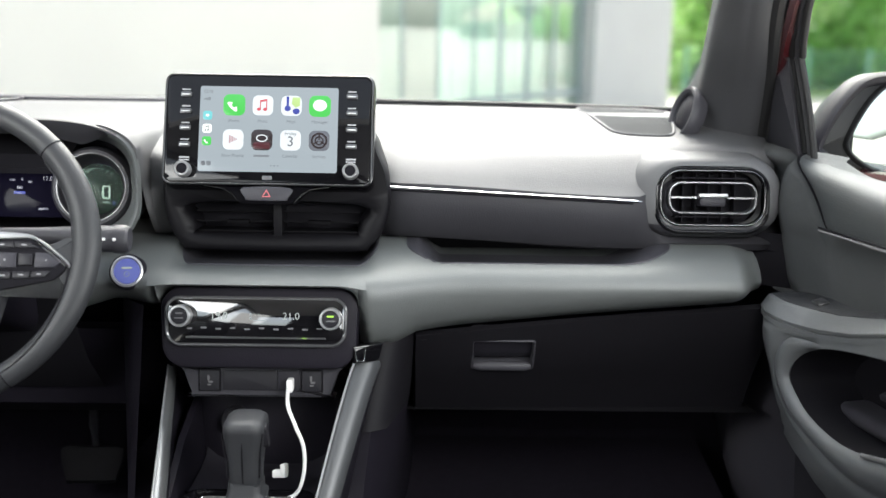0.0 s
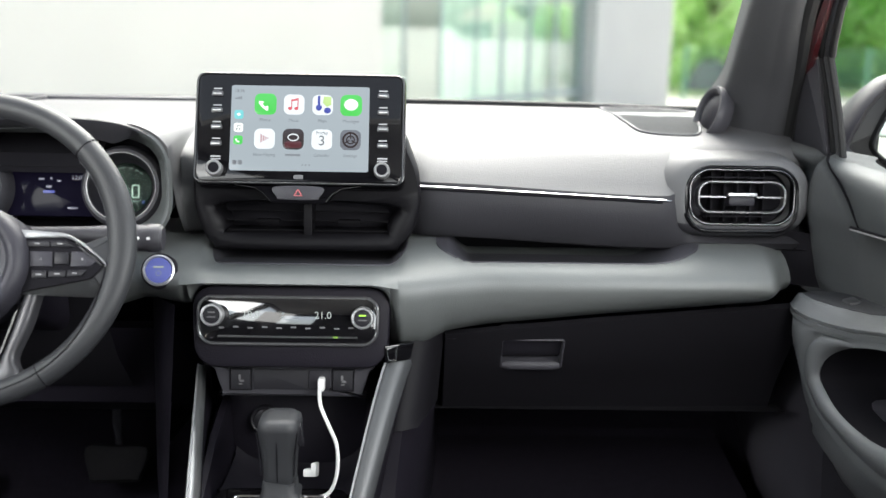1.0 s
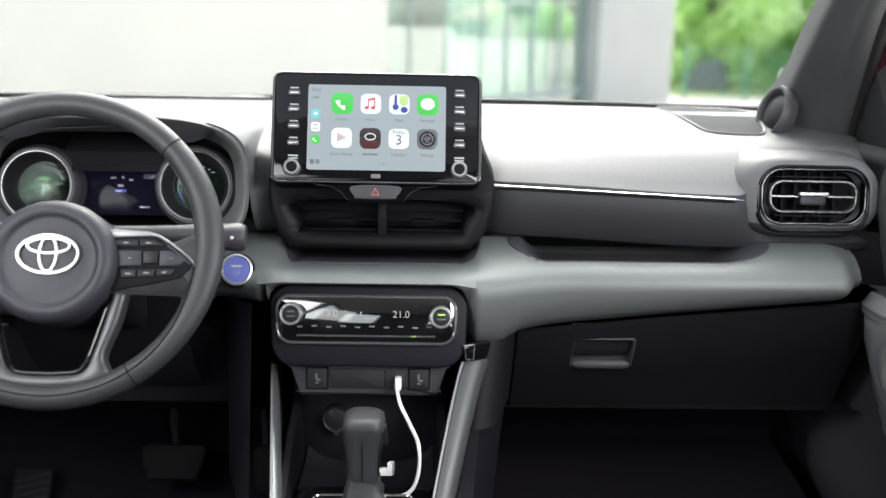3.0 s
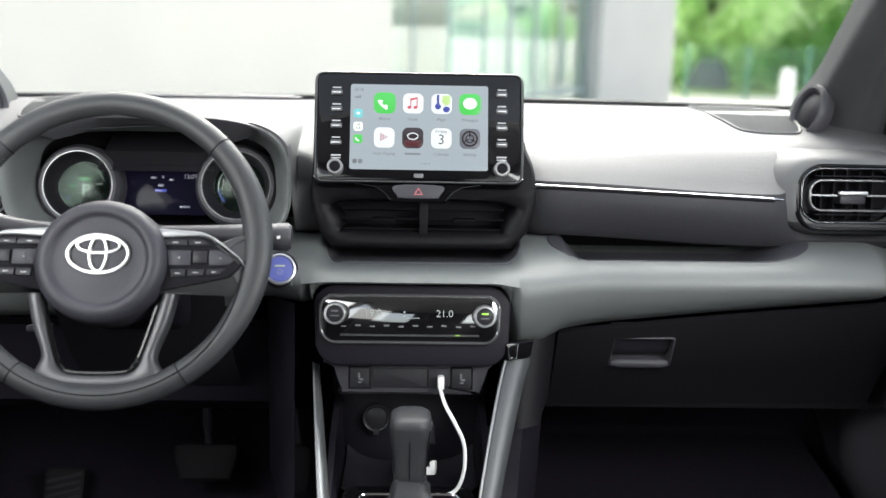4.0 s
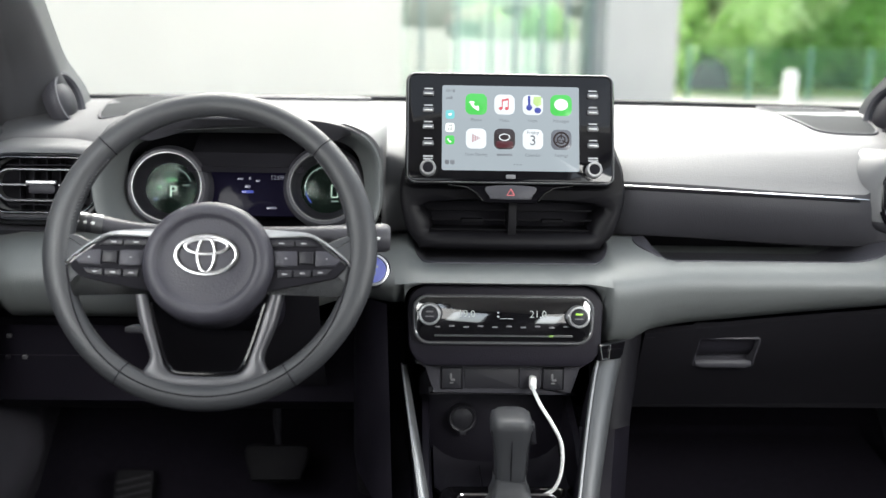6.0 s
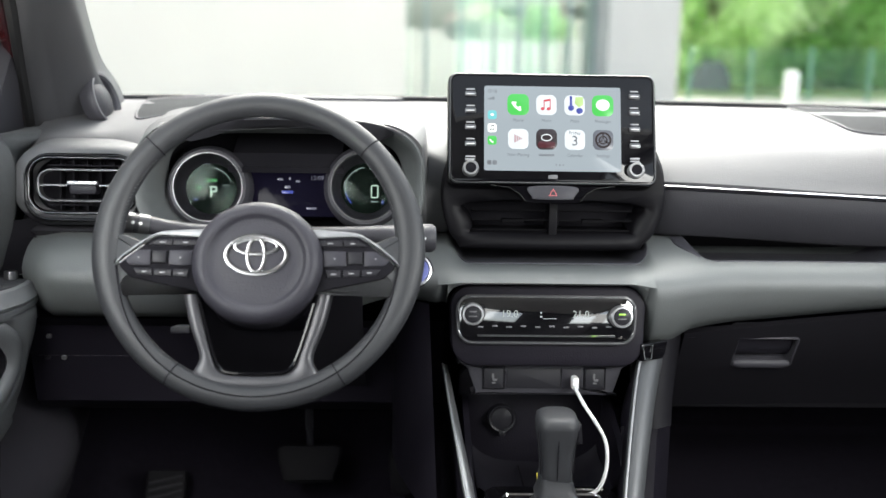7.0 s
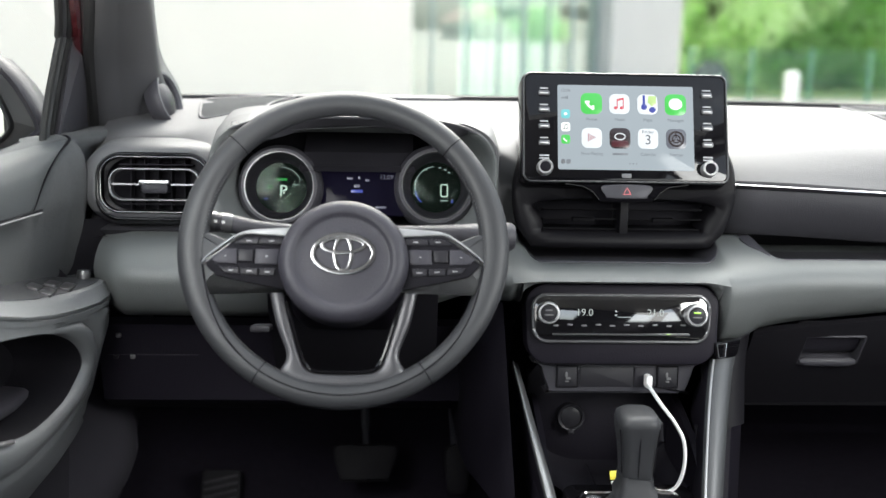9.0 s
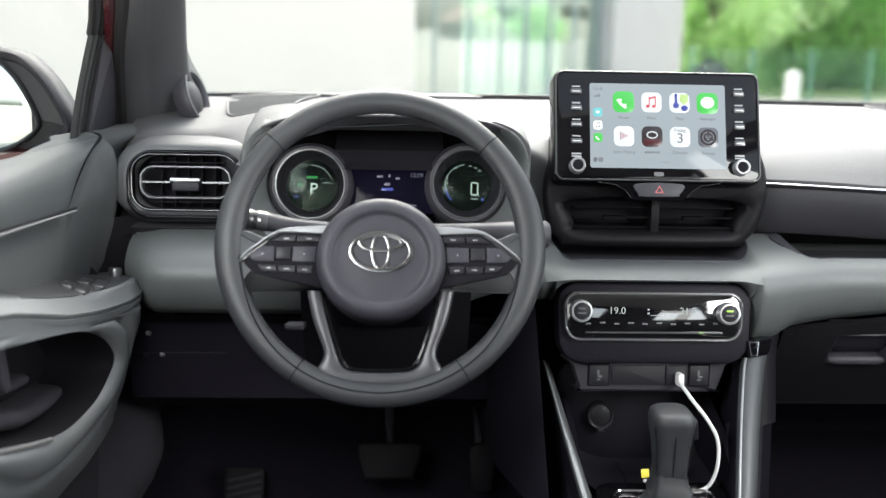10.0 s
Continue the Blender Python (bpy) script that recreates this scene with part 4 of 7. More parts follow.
for sx in (-1, 1):
    b = bmesh.new()
    plate(b, F_CV, 0.03, 0.006, 0.002, -0.02, -0.008, 0.001, at=(sx * 0.054 + 0.003, -0.001))
    part("vent_tab", b, M_SLAT, cv)
b = bmesh.new()
plate(b, F_CV, 0.011, 0.046, 0.001, -0.05, -0.004, 0.001, at=(0.0025, 0.004))
part("divider", b, M_VENT, cv)


# ---- side vents ----
def side_vent(x, z):
    m = frame_at((x, 1.327, z), (1, 0, 0), (0, 0.14, 0.99)) @ Matrix.Diagonal((1, 0.945, 1, 1))
    sx = math.copysign(1, x)

    def ring(w, h, r, d, side, up):
        """An outline of the pod that spreads towards the car's middle and upwards, into the dash top."""
        return put(m, [(u - sx * side / 2, q + up / 2) for u, q in rrect(w + side, h + up, r + up * 0.3, 10)], d)
    v = thing("side_vent", (x, 1.335, z - 0.042), "rounded black side air vent with a chrome ring and silver tab", "air vent", "side vents")
    b = bmesh.new()
    o = rrect(0.168, 0.106, 0.046, 10)
    loft(b, [ring(0.224, 0.112, 0.055, -0.1, 0.02, 0.019), ring(0.219, 0.1155, 0.055, -0.06, 0.012, 0.009), ring(0.209, 0.116, 0.054, -0.03, 0.005, 0.003), ring(0.194, 0.1135, 0.051, -0.013, 0.002, 0.001), ring(0.176, 0.1095, 0.048, -0.0045, 0.002, 0), put(m, o, -0.002), put(m, shrink(o, 0.004), 0.002), put(m, shrink(o, 0.012), 0.001), put(m, shrink(o, 0.016), -0.02)], wrap=True)
    # lower part cut off and coloured dark for the shade under the vent
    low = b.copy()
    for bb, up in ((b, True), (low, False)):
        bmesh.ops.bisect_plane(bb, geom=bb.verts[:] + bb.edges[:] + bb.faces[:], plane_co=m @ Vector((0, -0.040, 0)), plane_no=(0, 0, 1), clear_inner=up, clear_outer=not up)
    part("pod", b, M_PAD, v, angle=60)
    part("pod_shaded_part", low, M_SHADE_VISOR, v, "lower part of the pod, shade in its colour", angle=60)
    b = bmesh.new()
    o = rrect(0.146, 0.082, 0.029, 10)
    loft(b, [put(m, o, 0.0), put(m, shrink(o, 0.003), -0.01), put(m, shrink(o, 0.004), -0.042)], wrap=True)
    part("inner_wall", b, M_BLACK, v)
    b = bmesh.new()
    rim(b, m, rrect(0.1455, 0.0815, 0.029, 10), 0.0036, -0.01, 0.0045, 0.0014)
    part("chrome_ring", b, M_DCHROME, v, "dark polished chrome ring", angle=60)
    b = bmesh.new()
    rim(b, m @ Matrix.Translation((0, -0.003, 0)), rrect(0.158, 0.099, 0.036, 10), 0.0075, -0.01, 0.0038, 0.0035)
    part("gloss_bezel", b, M_PIANO, v, "gloss black outer bezel", angle=60)
    b = bmesh.new()
    slab(b, m, rrect(0.146, 0.082, 0.034, 10), -0.045, -0.04, 0.001)
    part("duct", b, M_BLACK, v)
    b = bmesh.new()
    rim(b, m, rrect(0.121, 0.047, 0.0185, 10), 0.0034, -0.012, 0.003, 0.0012)
    part("slat_frame", b, M_GUN, v, "grey metallic slat frame")
    for vv in (0.028, -0.028):
        b = bmesh.new()
        w = 0.098
        loft(b, [[m @ Vector((u, vv + dv, d)) for dv, d in ((0.001, -0.008), (-0.001, -0.008), (-0.002, -0.03), (0.0, -0.03))] for u in np.linspace(-w / 2, w / 2, 8)], wrap=True, cap=True)
        part("slat", b, M_BLACK, v)
    for side in (-1, 1):
        b = bmesh.new()
        loft(b, [[m @ Vector((u, dv, d)) for dv, d in ((0.0012, -0.001), (-0.0012, -0.001), (-0.0012, -0.02), (0.0012, -0.02))] for u in (side * 0.021, side * 0.057)], wrap=True, cap=True)
        part("crossbar", b, M_GUN, v)
    for u in (-0.036, -0.018, 0.018, 0.036, 0.0):
        b = bmesh.new()
        plate(b, m, 0.0022, 0.074, 0.0005, -0.034, -0.018, 0.0003, at=(u, 0))
        part("fin", b, M_BLACK, v)
    b = bmesh.new()
    plate(b, m, 0.036, 0.014, 0.005, -0.02, 0.002, 0.002, at=(0, -0.0055))
    tab = part("tab", b, M_DARK, v)
    b = bmesh.new()
    plate(b, m, 0.04, 0.0055, 0.002, 0.0, 0.0055, 0.0015, at=(0, 0.0035))
    part("tab_bar", b, M_SATIN, tab, "bright silver bar")
    return v


side_vent(0.6, 0.942)
side_vent(-0.612, 0.9405)

# ---- speaker grilles on the dash top, tweeters ----
for sx in (-1, 1):
    sp = thing("dash_speaker", (sx * 0.56, 1.62, 1.02), "grey mesh speaker grille set flush in the dash top", "speaker", "dash speakers")
    out = smooth_line([(0.466, 1.695), (0.468, 1.60), (0.480, 1.505), (0.50, 1.472), (0.555, 1.464), (0.578, 1.474), (0.590, 1.52), (0.604, 1.62), (0.598, 1.66), (0.54, 1.69)], 7, True)
    out = [(sx * u, v) for u, v in out]

    def drape(pts, up):
        return [(u, v, float(np.interp(v, [1.43, 1.52, 1.58, 1.68, 1.74], [1.003, 1.021, 1.0275, 1.031, 1.03])) + up + smoothstep(-0.62, -0.48, u) * (u < 0) * float(np.interp(v, [1.43, 1.52, 1.62, 1.72], [0.02, 0.0155, 0.0055, 0.001]))) for u, v in pts]
    b = bmesh.new()
    loft(b, [drape(out, -0.004), drape(out, 0.0022), drape(shrink(out, 0.0015), 0.003), drape(shrink(out, 0.004), 0.0022), drape(shrink(out, 0.0045), -0.002)], wrap=True)
    part("edge", b, M_HARD, sp)
    b = bmesh.new()
    cu, cv_ = sx * 0.535, 1.57
    loft(b, [drape([(cu + (u - cu) * k, cv_ + (v - cv_) * k) for u, v in shrink(out, 0.0043)], 0.0012) for k in (1.0, 0.75, 0.5, 0.25, 0.02)], wrap=True)
    part("grille", b, M_GRILLE, sp, "fine grey mesh")
    tw = thing("tweeter", (sx * 0.637, 1.56, 1.02), "round dark tweeter pod at the pillar's foot", "speaker", "tweeters")
    m = frame_at((sx * 0.622 - (0.024 if sx > 0 else 0.009), 1.51, 1.041), (0.13, -sx * 0.99, 0), (sx * 0.3, 0.12, 1))
    b = bmesh.new()
    lathe(b, m, [(0.036, -0.022), (0.041, -0.012), (0.0425, -0.006), (0.0425, -0.002), (0.041, 0.003), (0.037, 0.0035), (0.033, 0.0)], 40)
    part("pod", b, M_HARD, tw, "dark ring")
    b = bmesh.new()
    lathe(b, m, [(0.033, 0.0), (0.029, -0.004), (0.018, 0.001), (0.008, 0.003), (0.0001, 0.0032)], 30)
    part("mesh", b, M_DARK, tw)

# ---- instrument cluster ----
cl = thing("instrument_cluster", (-0.343, 1.37, 0.89), "driver's instrument cluster with two round dials and a middle display", "instrument cluster")
for i, (cx, cz) in enumerate(((-0.4465, 0.936), (-0.2365, 0.939))):
    m = frame_at((cx, 1.345, cz), (1, 0, 0), (0, 0.24, 0.97))
    b = bmesh.new()
    lathe(b, m, [(0.058, -0.05), (0.0568, 0.008), (0.0545, 0.0175), (0.0505, 0.0222), (0.0470, 0.0222)], 48)
    dial = part("dial_cowl", b, M_HARD, cl, "dark round dial cowl")
    b = bmesh.new()
    lathe(b, m, [(0.0473, 0.0215), (0.0465, 0.0232), (0.0452, 0.0232), (0.0442, 0.020)], 48)
    part("dial_ring", b, M_GUN, dial, "grey metal dial ring")
    b = bmesh.new()
    lathe(b, m, [(0.0443, 0.0202), (0.041, 0.008), (0.0375, -0.002), (0.0340, -0.006)], 48)
    part("dial_cone", b, M_BUTTON, dial, "dark cone round the display")
    m = m @ Matrix.Translation((0, 0, -0.004)) @ Matrix.Diagonal((0.84, 0.84, 1, 1))
    b = bmesh.new()
    slab(b, m, ellipse(0.0412, 0.0412, 44), -0.004, -0.001, 0.0005)
    face = part("dial_face", b, M_DIAL, dial, "dark display face")
    b = bmesh.new()
    slab(b, m, ellipse(0.0412, 0.0412, 44), 0.002, 0.0024, 0.0001)
    ln = part("dial_lens", b, M_LENS, dial, "clear lens")
    ln.visible_shadow = False
    if i == 0:
        writing("gear_letter", "P", 0.0265, m @ Matrix.Translation((0.003, -0.006, 0.0)), G_LETTER, face, "white letter")
        bar("ready_bar", m, 0.0, 0.0135, 0.018, 0.004, G_READY, face, -0.0005)
        bar("eco_mark", m, -0.019, 0.001, 0.008, 0.004, G_READY, face, -0.0005)
        bar("side_mark", m, 0.024, 0.005, 0.012, 0.0016, G_DIM, face, -0.0005)
        b = bmesh.new()
        tube(b, [m @ Vector((0.033 * math.cos(radians(a)), 0.033 * math.sin(radians(a)), 0)) for a in range(20, 95, 8)], 0.0006, 5)
        part("arc", b, G_DIM, face)
        bar("blue_mark", m, -0.025, -0.018, 0.007, 0.003, G_BLUE, face, -0.0005)
    else:
        b = bmesh.new()
        rim(b, m @ Matrix.Translation((0.014, -0.005, 0)), rrect(0.0125, 0.0215, 0.003, 4), 0.002, -0.0008, 0.0003, 0.0002)
        part("speed_digit", b, G_LETTER, face, "white square-cornered digit zero")
        bar("unit_bar", m, 0.014, -0.0215, 0.012, 0.002, G_DIM, face, -0.0005)
        b = bmesh.new()
        tube(b, [m @ Vector((0.034 * math.cos(radians(a)), 0.034 * math.sin(radians(a)), 0)) for a in range(95, 216, 8)], 0.0007, 5)
        part("arc", b, G_DIM, face)
        b = bmesh.new()
        tube(b, [m @ Vector((0.0335 * math.cos(radians(a)), 0.0335 * math.sin(radians(a)), 0)) for a in range(190, 230, 6)], 0.0013, 5)
        part("arc", b, G_BLUE, face)
        for a in (120, 78, 62, 48):
            bar("tick", m, 0.033 * math.cos(radians(a)), 0.033 * math.sin(radians(a)), 0.0045, 0.0022, G_DIM, face, -0.0005)
        bar("blue_mark", m, 0.027, -0.0225, 0.004, 0.006, G_BLUE, face, -0.0005)
m = frame_at((-0.341, 1.352, 0.929), (1, 0, 0), (0, 0.24, 0.97))
b = bmesh.new()
plate(b, m, 0.13, 0.062, 0.003, -0.01, 0.0, 0.001)
tft = part("middle_display", b, M_TFT, cl, "dark violet middle display")
writing("clock", "12:09", 0.0085, m @ Matrix.Translation((0.037, 0.0215, 0.0005)), G_FAINT, tft)
for u, v, w, h, g in ((-0.013, 0.0195, 0.008, 0.003, G_FAINT), (0.0, 0.0205, 0.003, 0.004, G_FAINT), (0.011, 0.017, 0.006, 0.003, G_FAINT), (-0.003, 0.009, 0.008, 0.004, G_FAINT), (-0.003, 0.002, 0.016, 0.004, G_BLUE), (0.03, -0.02, 0.014, 0.003, G_FAINT)):
    bar("status_mark", m, u, v, w, h, g, tft, 0.0)

# ---- steering wheel ----
WC = (-0.3465, 1.11, 0.902)
F_W = frame_at(WC, (1, 0.012, 0), (0, 0.3927, 0.9197))
sw = thing("steering_wheel", WC, "dark grey leather three-spoke steering wheel with audio buttons", "steering wheel")
R0, RIM_UP = 0.1715, 0.0042
b = bmesh.new()
rows = []
for i in range(96):
    a = 2 * math.pi * i / 96
    ca, sa = math.cos(a), math.sin(a)
    thick = 0.0145 + 0.0025 * max(0, math.cos(2 * a)) ** 2
    ring = []
    for j in range(16):
        t = 2 * math.pi * j / 16
        rr = R0 + thick * math.cos(t)
        ring.append(F_W @ Vector((rr * ca, 0.991 * rr * sa + RIM_UP, 0.0135 * math.sin(t))))
    rows.append(ring)
loft(b, rows, wrap=True, loop=True)
part("rim", b, M_LEATHER, sw, "dark grey stitched leather rim")
for a in (44, 136, 237.5, 302.5):
    b = bmesh.new()
    ca, sa = math.cos(radians(a)), math.sin(radians(a))
    th = 0.0148 + 0.0025 * max(0, math.cos(2 * radians(a))) ** 2
    tube(b, [F_W @ Vector(((R0 + th * math.cos(t)) * ca, 0.991 * (R0 + th * math.cos(t)) * sa + RIM_UP, 0.0138 * math.sin(t))) for t in np.linspace(0, 2 * math.pi, 24)[:-1]], 0.0007, 5, closed=True)
    part("rim_joint", b, M_BLACK, sw)
for side in (1, -1):
    b = bmesh.new()
    for k in range(26):
        a = radians(90 + side * (49 + k * 1.55))
        r = R0 - 0.0135
        p, q = Vector((r * math.cos(a) , r * math.sin(a), 0.0052)), Vector(((r + 0.001) * math.cos(a + 0.012), (r + 0.001) * math.sin(a + 0.012), 0.0086))
        tube(b, [F_W @ p, F_W @ q], 0.00045, 5)
    part("stitching", b, M_FAINT, sw, "grey thread stitches")
# airbag cover: a shallow round dish
b = bmesh.new()
hub = [(0.0735, -0.03), (0.0735, 0.010), (0.0725, 0.0165), (0.0700, 0.0225), (0.066, 0.0268), (0.061, 0.0285), (0.0565, 0.0282), (0.0540, 0.0262), (0.0525, 0.0238), (0.0495, 0.0228), (0.04, 0.0236), (0.02, 0.0246), (0.0001, 0.025)]
rows = []
for r, d in hub:
    rows.append([F_W @ Vector((r * math.cos(t), r * math.sin(t) * 0.955 - 0.0155, d)) for t in np.linspace(0, 2 * math.pi, 57)[:-1]])
loft(b, rows, wrap=True)
part("airbag_cover", b, M_AIRBAG, sw, "round dark grey airbag cover", angle=60)
F_E = F_W @ Matrix.Translation((0.0, -0.0085, 0.0252))
b = bmesh.new()


def oval_ring(bm, m, a, c, w):
    pts = [m @ Vector((a * math.cos(t), c * math.sin(t), 0)) for t in np.linspace(0, 2 * math.pi, 41)[:-1]]
    tube(bm, pts, w, 8, closed=True, flat=0.6, up=m.to_3x3() @ Vector((0, 0, 1)))


oval_ring(b, F_E, 0.0335, 0.0215, 0.0031)
oval_ring(b, F_E, 0.0095, 0.0195, 0.0026)
oval_ring(b, F_E @ Matrix.Translation((0, 0.0095, 0)), 0.0235, 0.0085, 0.0026)
part("emblem", b, M_EMBLEM, sw, "plain chrome oval emblem")
for sx in (-1, 1):
    FM = F_W @ Matrix.Diagonal((sx, 1, 1, 1))
    # arm from hub to rim: leather-grey web, satin bezel along its top, black pad with keys
    b = bmesh.new()
    arm = smooth_line([(0.05, 0.020), (0.1, 0.0185), (0.125, 0.009), (0.152, 0.018), (0.166, 0.015), (0.1665, -0.03), (0.158, -0.058), (0.1475, -0.042), (0.139, -0.034), (0.1125, -0.041), (0.0705, -0.049), (0.05, -0.05)], 6, True)
    slab(b, FM, arm, -0.012, 0.008, 0.006)
    part("spoke", b, M_LEATHER, sw)
    b = bmesh.new()
    bezel = smooth_line([(0.058, 0.0225), (0.09, 0.0215), (0.1125, 0.0188), (0.132, 0.008), (0.155, -0.011), (0.1575, -0.0185), (0.148, -0.009), (0.127, 0.0065), (0.1125, 0.0148), (0.09, 0.0146), (0.058, 0.0138)], 4, True)
    slab(b, FM, bezel, 0.003, 0.0128, 0.0018)
    part("spoke_bezel", b, M_ARM, sw, "satin grey bezel")
    b = bmesh.new()
    slab(b, FM, [(0.066, 0.0134), (0.112, 0.0144), (0.126, 0.006), (0.1475, -0.0098), (0.1545, -0.0165), (0.152, -0.022), (0.1415, -0.032), (0.1125, -0.0385), (0.066, -0.0475)], 0.002, 0.0115, 0.002)
    pad = part("button_pad", b, M_BLACK, sw, "black button pad")
    b = bmesh.new()
    tube(b, [FM @ Vector((u, v, 0.0118)) for u, v in [(0.127, 0.0045), (0.1465, -0.0102), (0.1530, -0.0165)]], 0.0008, 6)
    part("spoke_trim", b, M_GUN, sw, "thin metallic trim line")
    for name, pts in (("upper_key", [(0.0690, 0.0035), (0.095, 0.0035), (0.094, 0.0108), (0.0690, 0.0104)]), ("upper_key", [(0.0963, 0.0035), (0.1225, 0.0035), (0.1120, 0.0105), (0.0953, 0.0110)]),
                      ("inner_key", [(0.0740, -0.0192), (0.0992, -0.0188), (0.0985, -0.0019), (0.0725, -0.0016)]), ("middle_key", [(0.1015, -0.0165), (0.1172, -0.0162), (0.1172, -0.0028), (0.1010, -0.0028)]),
                      ("outer_key", [(0.1191, -0.0190), (0.1420, -0.0182), (0.1475, -0.0125), (0.1325, -0.0019), (0.1191, -0.0014)]), ("lower_key", [(0.0775, -0.0325), (0.0935, -0.0318), (0.0935, -0.0235), (0.0762, -0.0235)]),
                      ("lower_key", [(0.0954, -0.0316), (0.1142, -0.0308), (0.1149, -0.0231), (0.0954, -0.0235)]), ("lower_key", [(0.1162, -0.0306), (0.1330, -0.0292), (0.1375, -0.0222), (0.1166, -0.0229)])):
        b = bmesh.new()
        slab(b, FM, pts, 0.008, 0.0152 if name == "middle_key" else 0.0138, 0.0012)
        part(name, b, M_AIRBAG if name == "inner_key" or name == "outer_key" else M_BUTTON, pad)
    for u, v, w in ((0.081, 0.0072, 0.006), (0.106, 0.0072, 0.006), (0.086, -0.0102, 0.002), (0.109, -0.0085, 0.007), (0.132, -0.0102, 0.002), (0.085, -0.028, 0.006), (0.105, -0.027, 0.006), (0.125, -0.0262, 0.005)):
        b = bmesh.new()
        plate(b, FM, w, 0.0013, 0.0004, 0.0137, 0.0141, 0.0001, at=(u, v))
        part("key_mark", b, M_LEGEND_DIM, pad)
# lower V-shaped spoke with gloss insert
b = bmesh.new()
inner = smooth_line([(0.067, -0.05), (0.0585, -0.085), (0.0485, -0.118), (0.0415, -0.133), (0.030, -0.1395), (0.0, -0.141)], 6)
outer = smooth_line([(0.084, -0.045), (0.0755, -0.083), (0.0625, -0.120), (0.070, -0.142), (0.042, -0.1545), (0.0, -0.158)], 6)
inner += [(-u, v) for u, v in inner[-2::-1]]
outer += [(-u, v) for u, v in outer[-2::-1]]
rows = []
for (ui, vi), (uo, vo) in zip(inner, outer):
    rows.append([F_W @ Vector((ui + (uo - ui) * k, vi + (vo - vi) * k, d)) for k, d in ((0.0, -0.012), (0.0, 0.001), (0.06, 0.0045), (0.16, 0.006), (0.5, 0.0068), (0.84, 0.006), (0.95, 0.0035), (1.0, -0.002), (1.0, -0.012))])
loft(b, rows)
part("lower_spoke", b, M_LEG, sw, "satin dark grey lower spoke", angle=50)
for sx in (-1, 1):
    FM = F_W @ Matrix.Diagonal((sx, 1, 1, 1))
    b = bmesh.new()
    tube(b, [FM @ Vector((u, v, 0.004)) for u, v in smooth_line([(0.0635, -0.06), (0.0565, -0.085), (0.0465, -0.118), (0.0395, -0.1315), (0.029, -0.1375), (0.0, -0.139)], 6)], 0.0024, 8)
    part("spoke_insert", b, M_PIANO, sw, "gloss black inner edge")
b = bmesh.new()
seam = []
for a in np.linspace(radians(186), radians(354), 60):
    t = math.acos(-0.72 + 0.6 * smoothstep(-0.2, -0.95, math.sin(a)))
    th = 0.0145 + 0.0025 * max(0, math.cos(2 * a)) ** 2
    r = R0 + th * math.cos(t)
    seam.append(F_W @ Vector((r * math.cos(a), 0.991 * r * math.sin(a) + RIM_UP, 0.0137 * math.sin(t))))
tube(b, seam, 0.0009, 6)
part("rim_seam", b, M_BLACK, sw)

# ---- steering column and stalks ----
col = thing("steering_column", (-0.3465, 1.25, 0.82), "dark plastic steering column cover behind the wheel", "steering column")
b = bmesh.new()
ax = (F_W.to_3x3() @ Vector((0, 0, -1)))
rows = []
for d, w, hh in ((0.03, 0.06, 0.045), (0.06, 0.066, 0.055), (0.12, 0.07, 0.06), (0.22, 0.07, 0.06)):
    mm = F_W @ Matrix.Translation((0, -0.012, -d))
    rows.append(put(mm, rrect(2 * w, 2 * hh, 0.025, 5), 0))
loft(b, rows, wrap=True, cap=True)
part("shroud", b, M_KNEE, col)
b = bmesh.new()
loft(b, [[(x, 1.21, 0.86), (x, 1.22, 0.80), (x, 1.27, 0.72), (x, 1.33, 0.66)] for x in np.linspace(-0.45, -0.235, 9)])
part("lower_cover", b, M_BLACK, col)
b = bmesh.new()
plate(b, frame_at((-0.452, 1.16, 0.792), (1, 0, 0), (0, 0.2, 1)), 0.024, 0.008, 0.003, -0.03, 0.0, 0.002)
part("tilt_lever", b, M_HARD, col)
for sx, name, pts, rr in ((-1, "light_stalk", [(-0.39, 1.175, 0.908), (-0.45, 1.165, 0.915), (-0.485, 1.158, 0.922), (-0.513, 1.152, 0.927)], [0.009, 0.0095, 0.011, 0.0115]),
                         (1, "wiper_stalk", [(-0.30, 1.175, 0.908), (-0.24, 1.175, 0.908), (-0.19, 1.178, 0.906), (-0.148, 1.18, 0.905)], [0.010, 0.0115, 0.0155, 0.0165])):
    s = thing(name, pts[0], "dark plastic column stalk with white marks", "stalk", "column stalks")
    b = bmesh.new()
    ln = smooth_line([(*p, r) for p, r in zip(pts, rr)], 6)
    tube(b, [q[:3] for q in ln], [q[3] for q in ln], 14)
    part("lever", b, M_HARD, s)
    b = bmesh.new()
    p0, p1 = Vector(pts[2]), Vector(pts[3])
    d = (p1 - p0).normalized()
    ends = [p1 - d * 0.014, p1 - d * 0.002, p1 + d * 0.003]
    tube(b, ends, [rr[3] * 1.06, rr[3] * 1.06, rr[3] * 0.85], 16)
    if sx < 0:
        tube(b, [p1 - d * 0.032, p1 - d * 0.02], [rr[3] * 1.05] * 2, 16)
    part("end_switch", b, M_GUN if sx < 0 else M_HARD, s, "grey twist end")
    for k in range(3):
        q = p0.lerp(p1, 0.15 + 0.3 * k)
        b = bmesh.new()
        plate(b, frame_at(q + Vector((0, -rr[3] - 0.0006, 0.003)), (1, 0, 0), (0, 0, 1)), 0.004, 0.0035, 0.001, -0.0006, 0.0003, 0.0001)
        part("mark", b, M_LEGEND_GLINT, s)

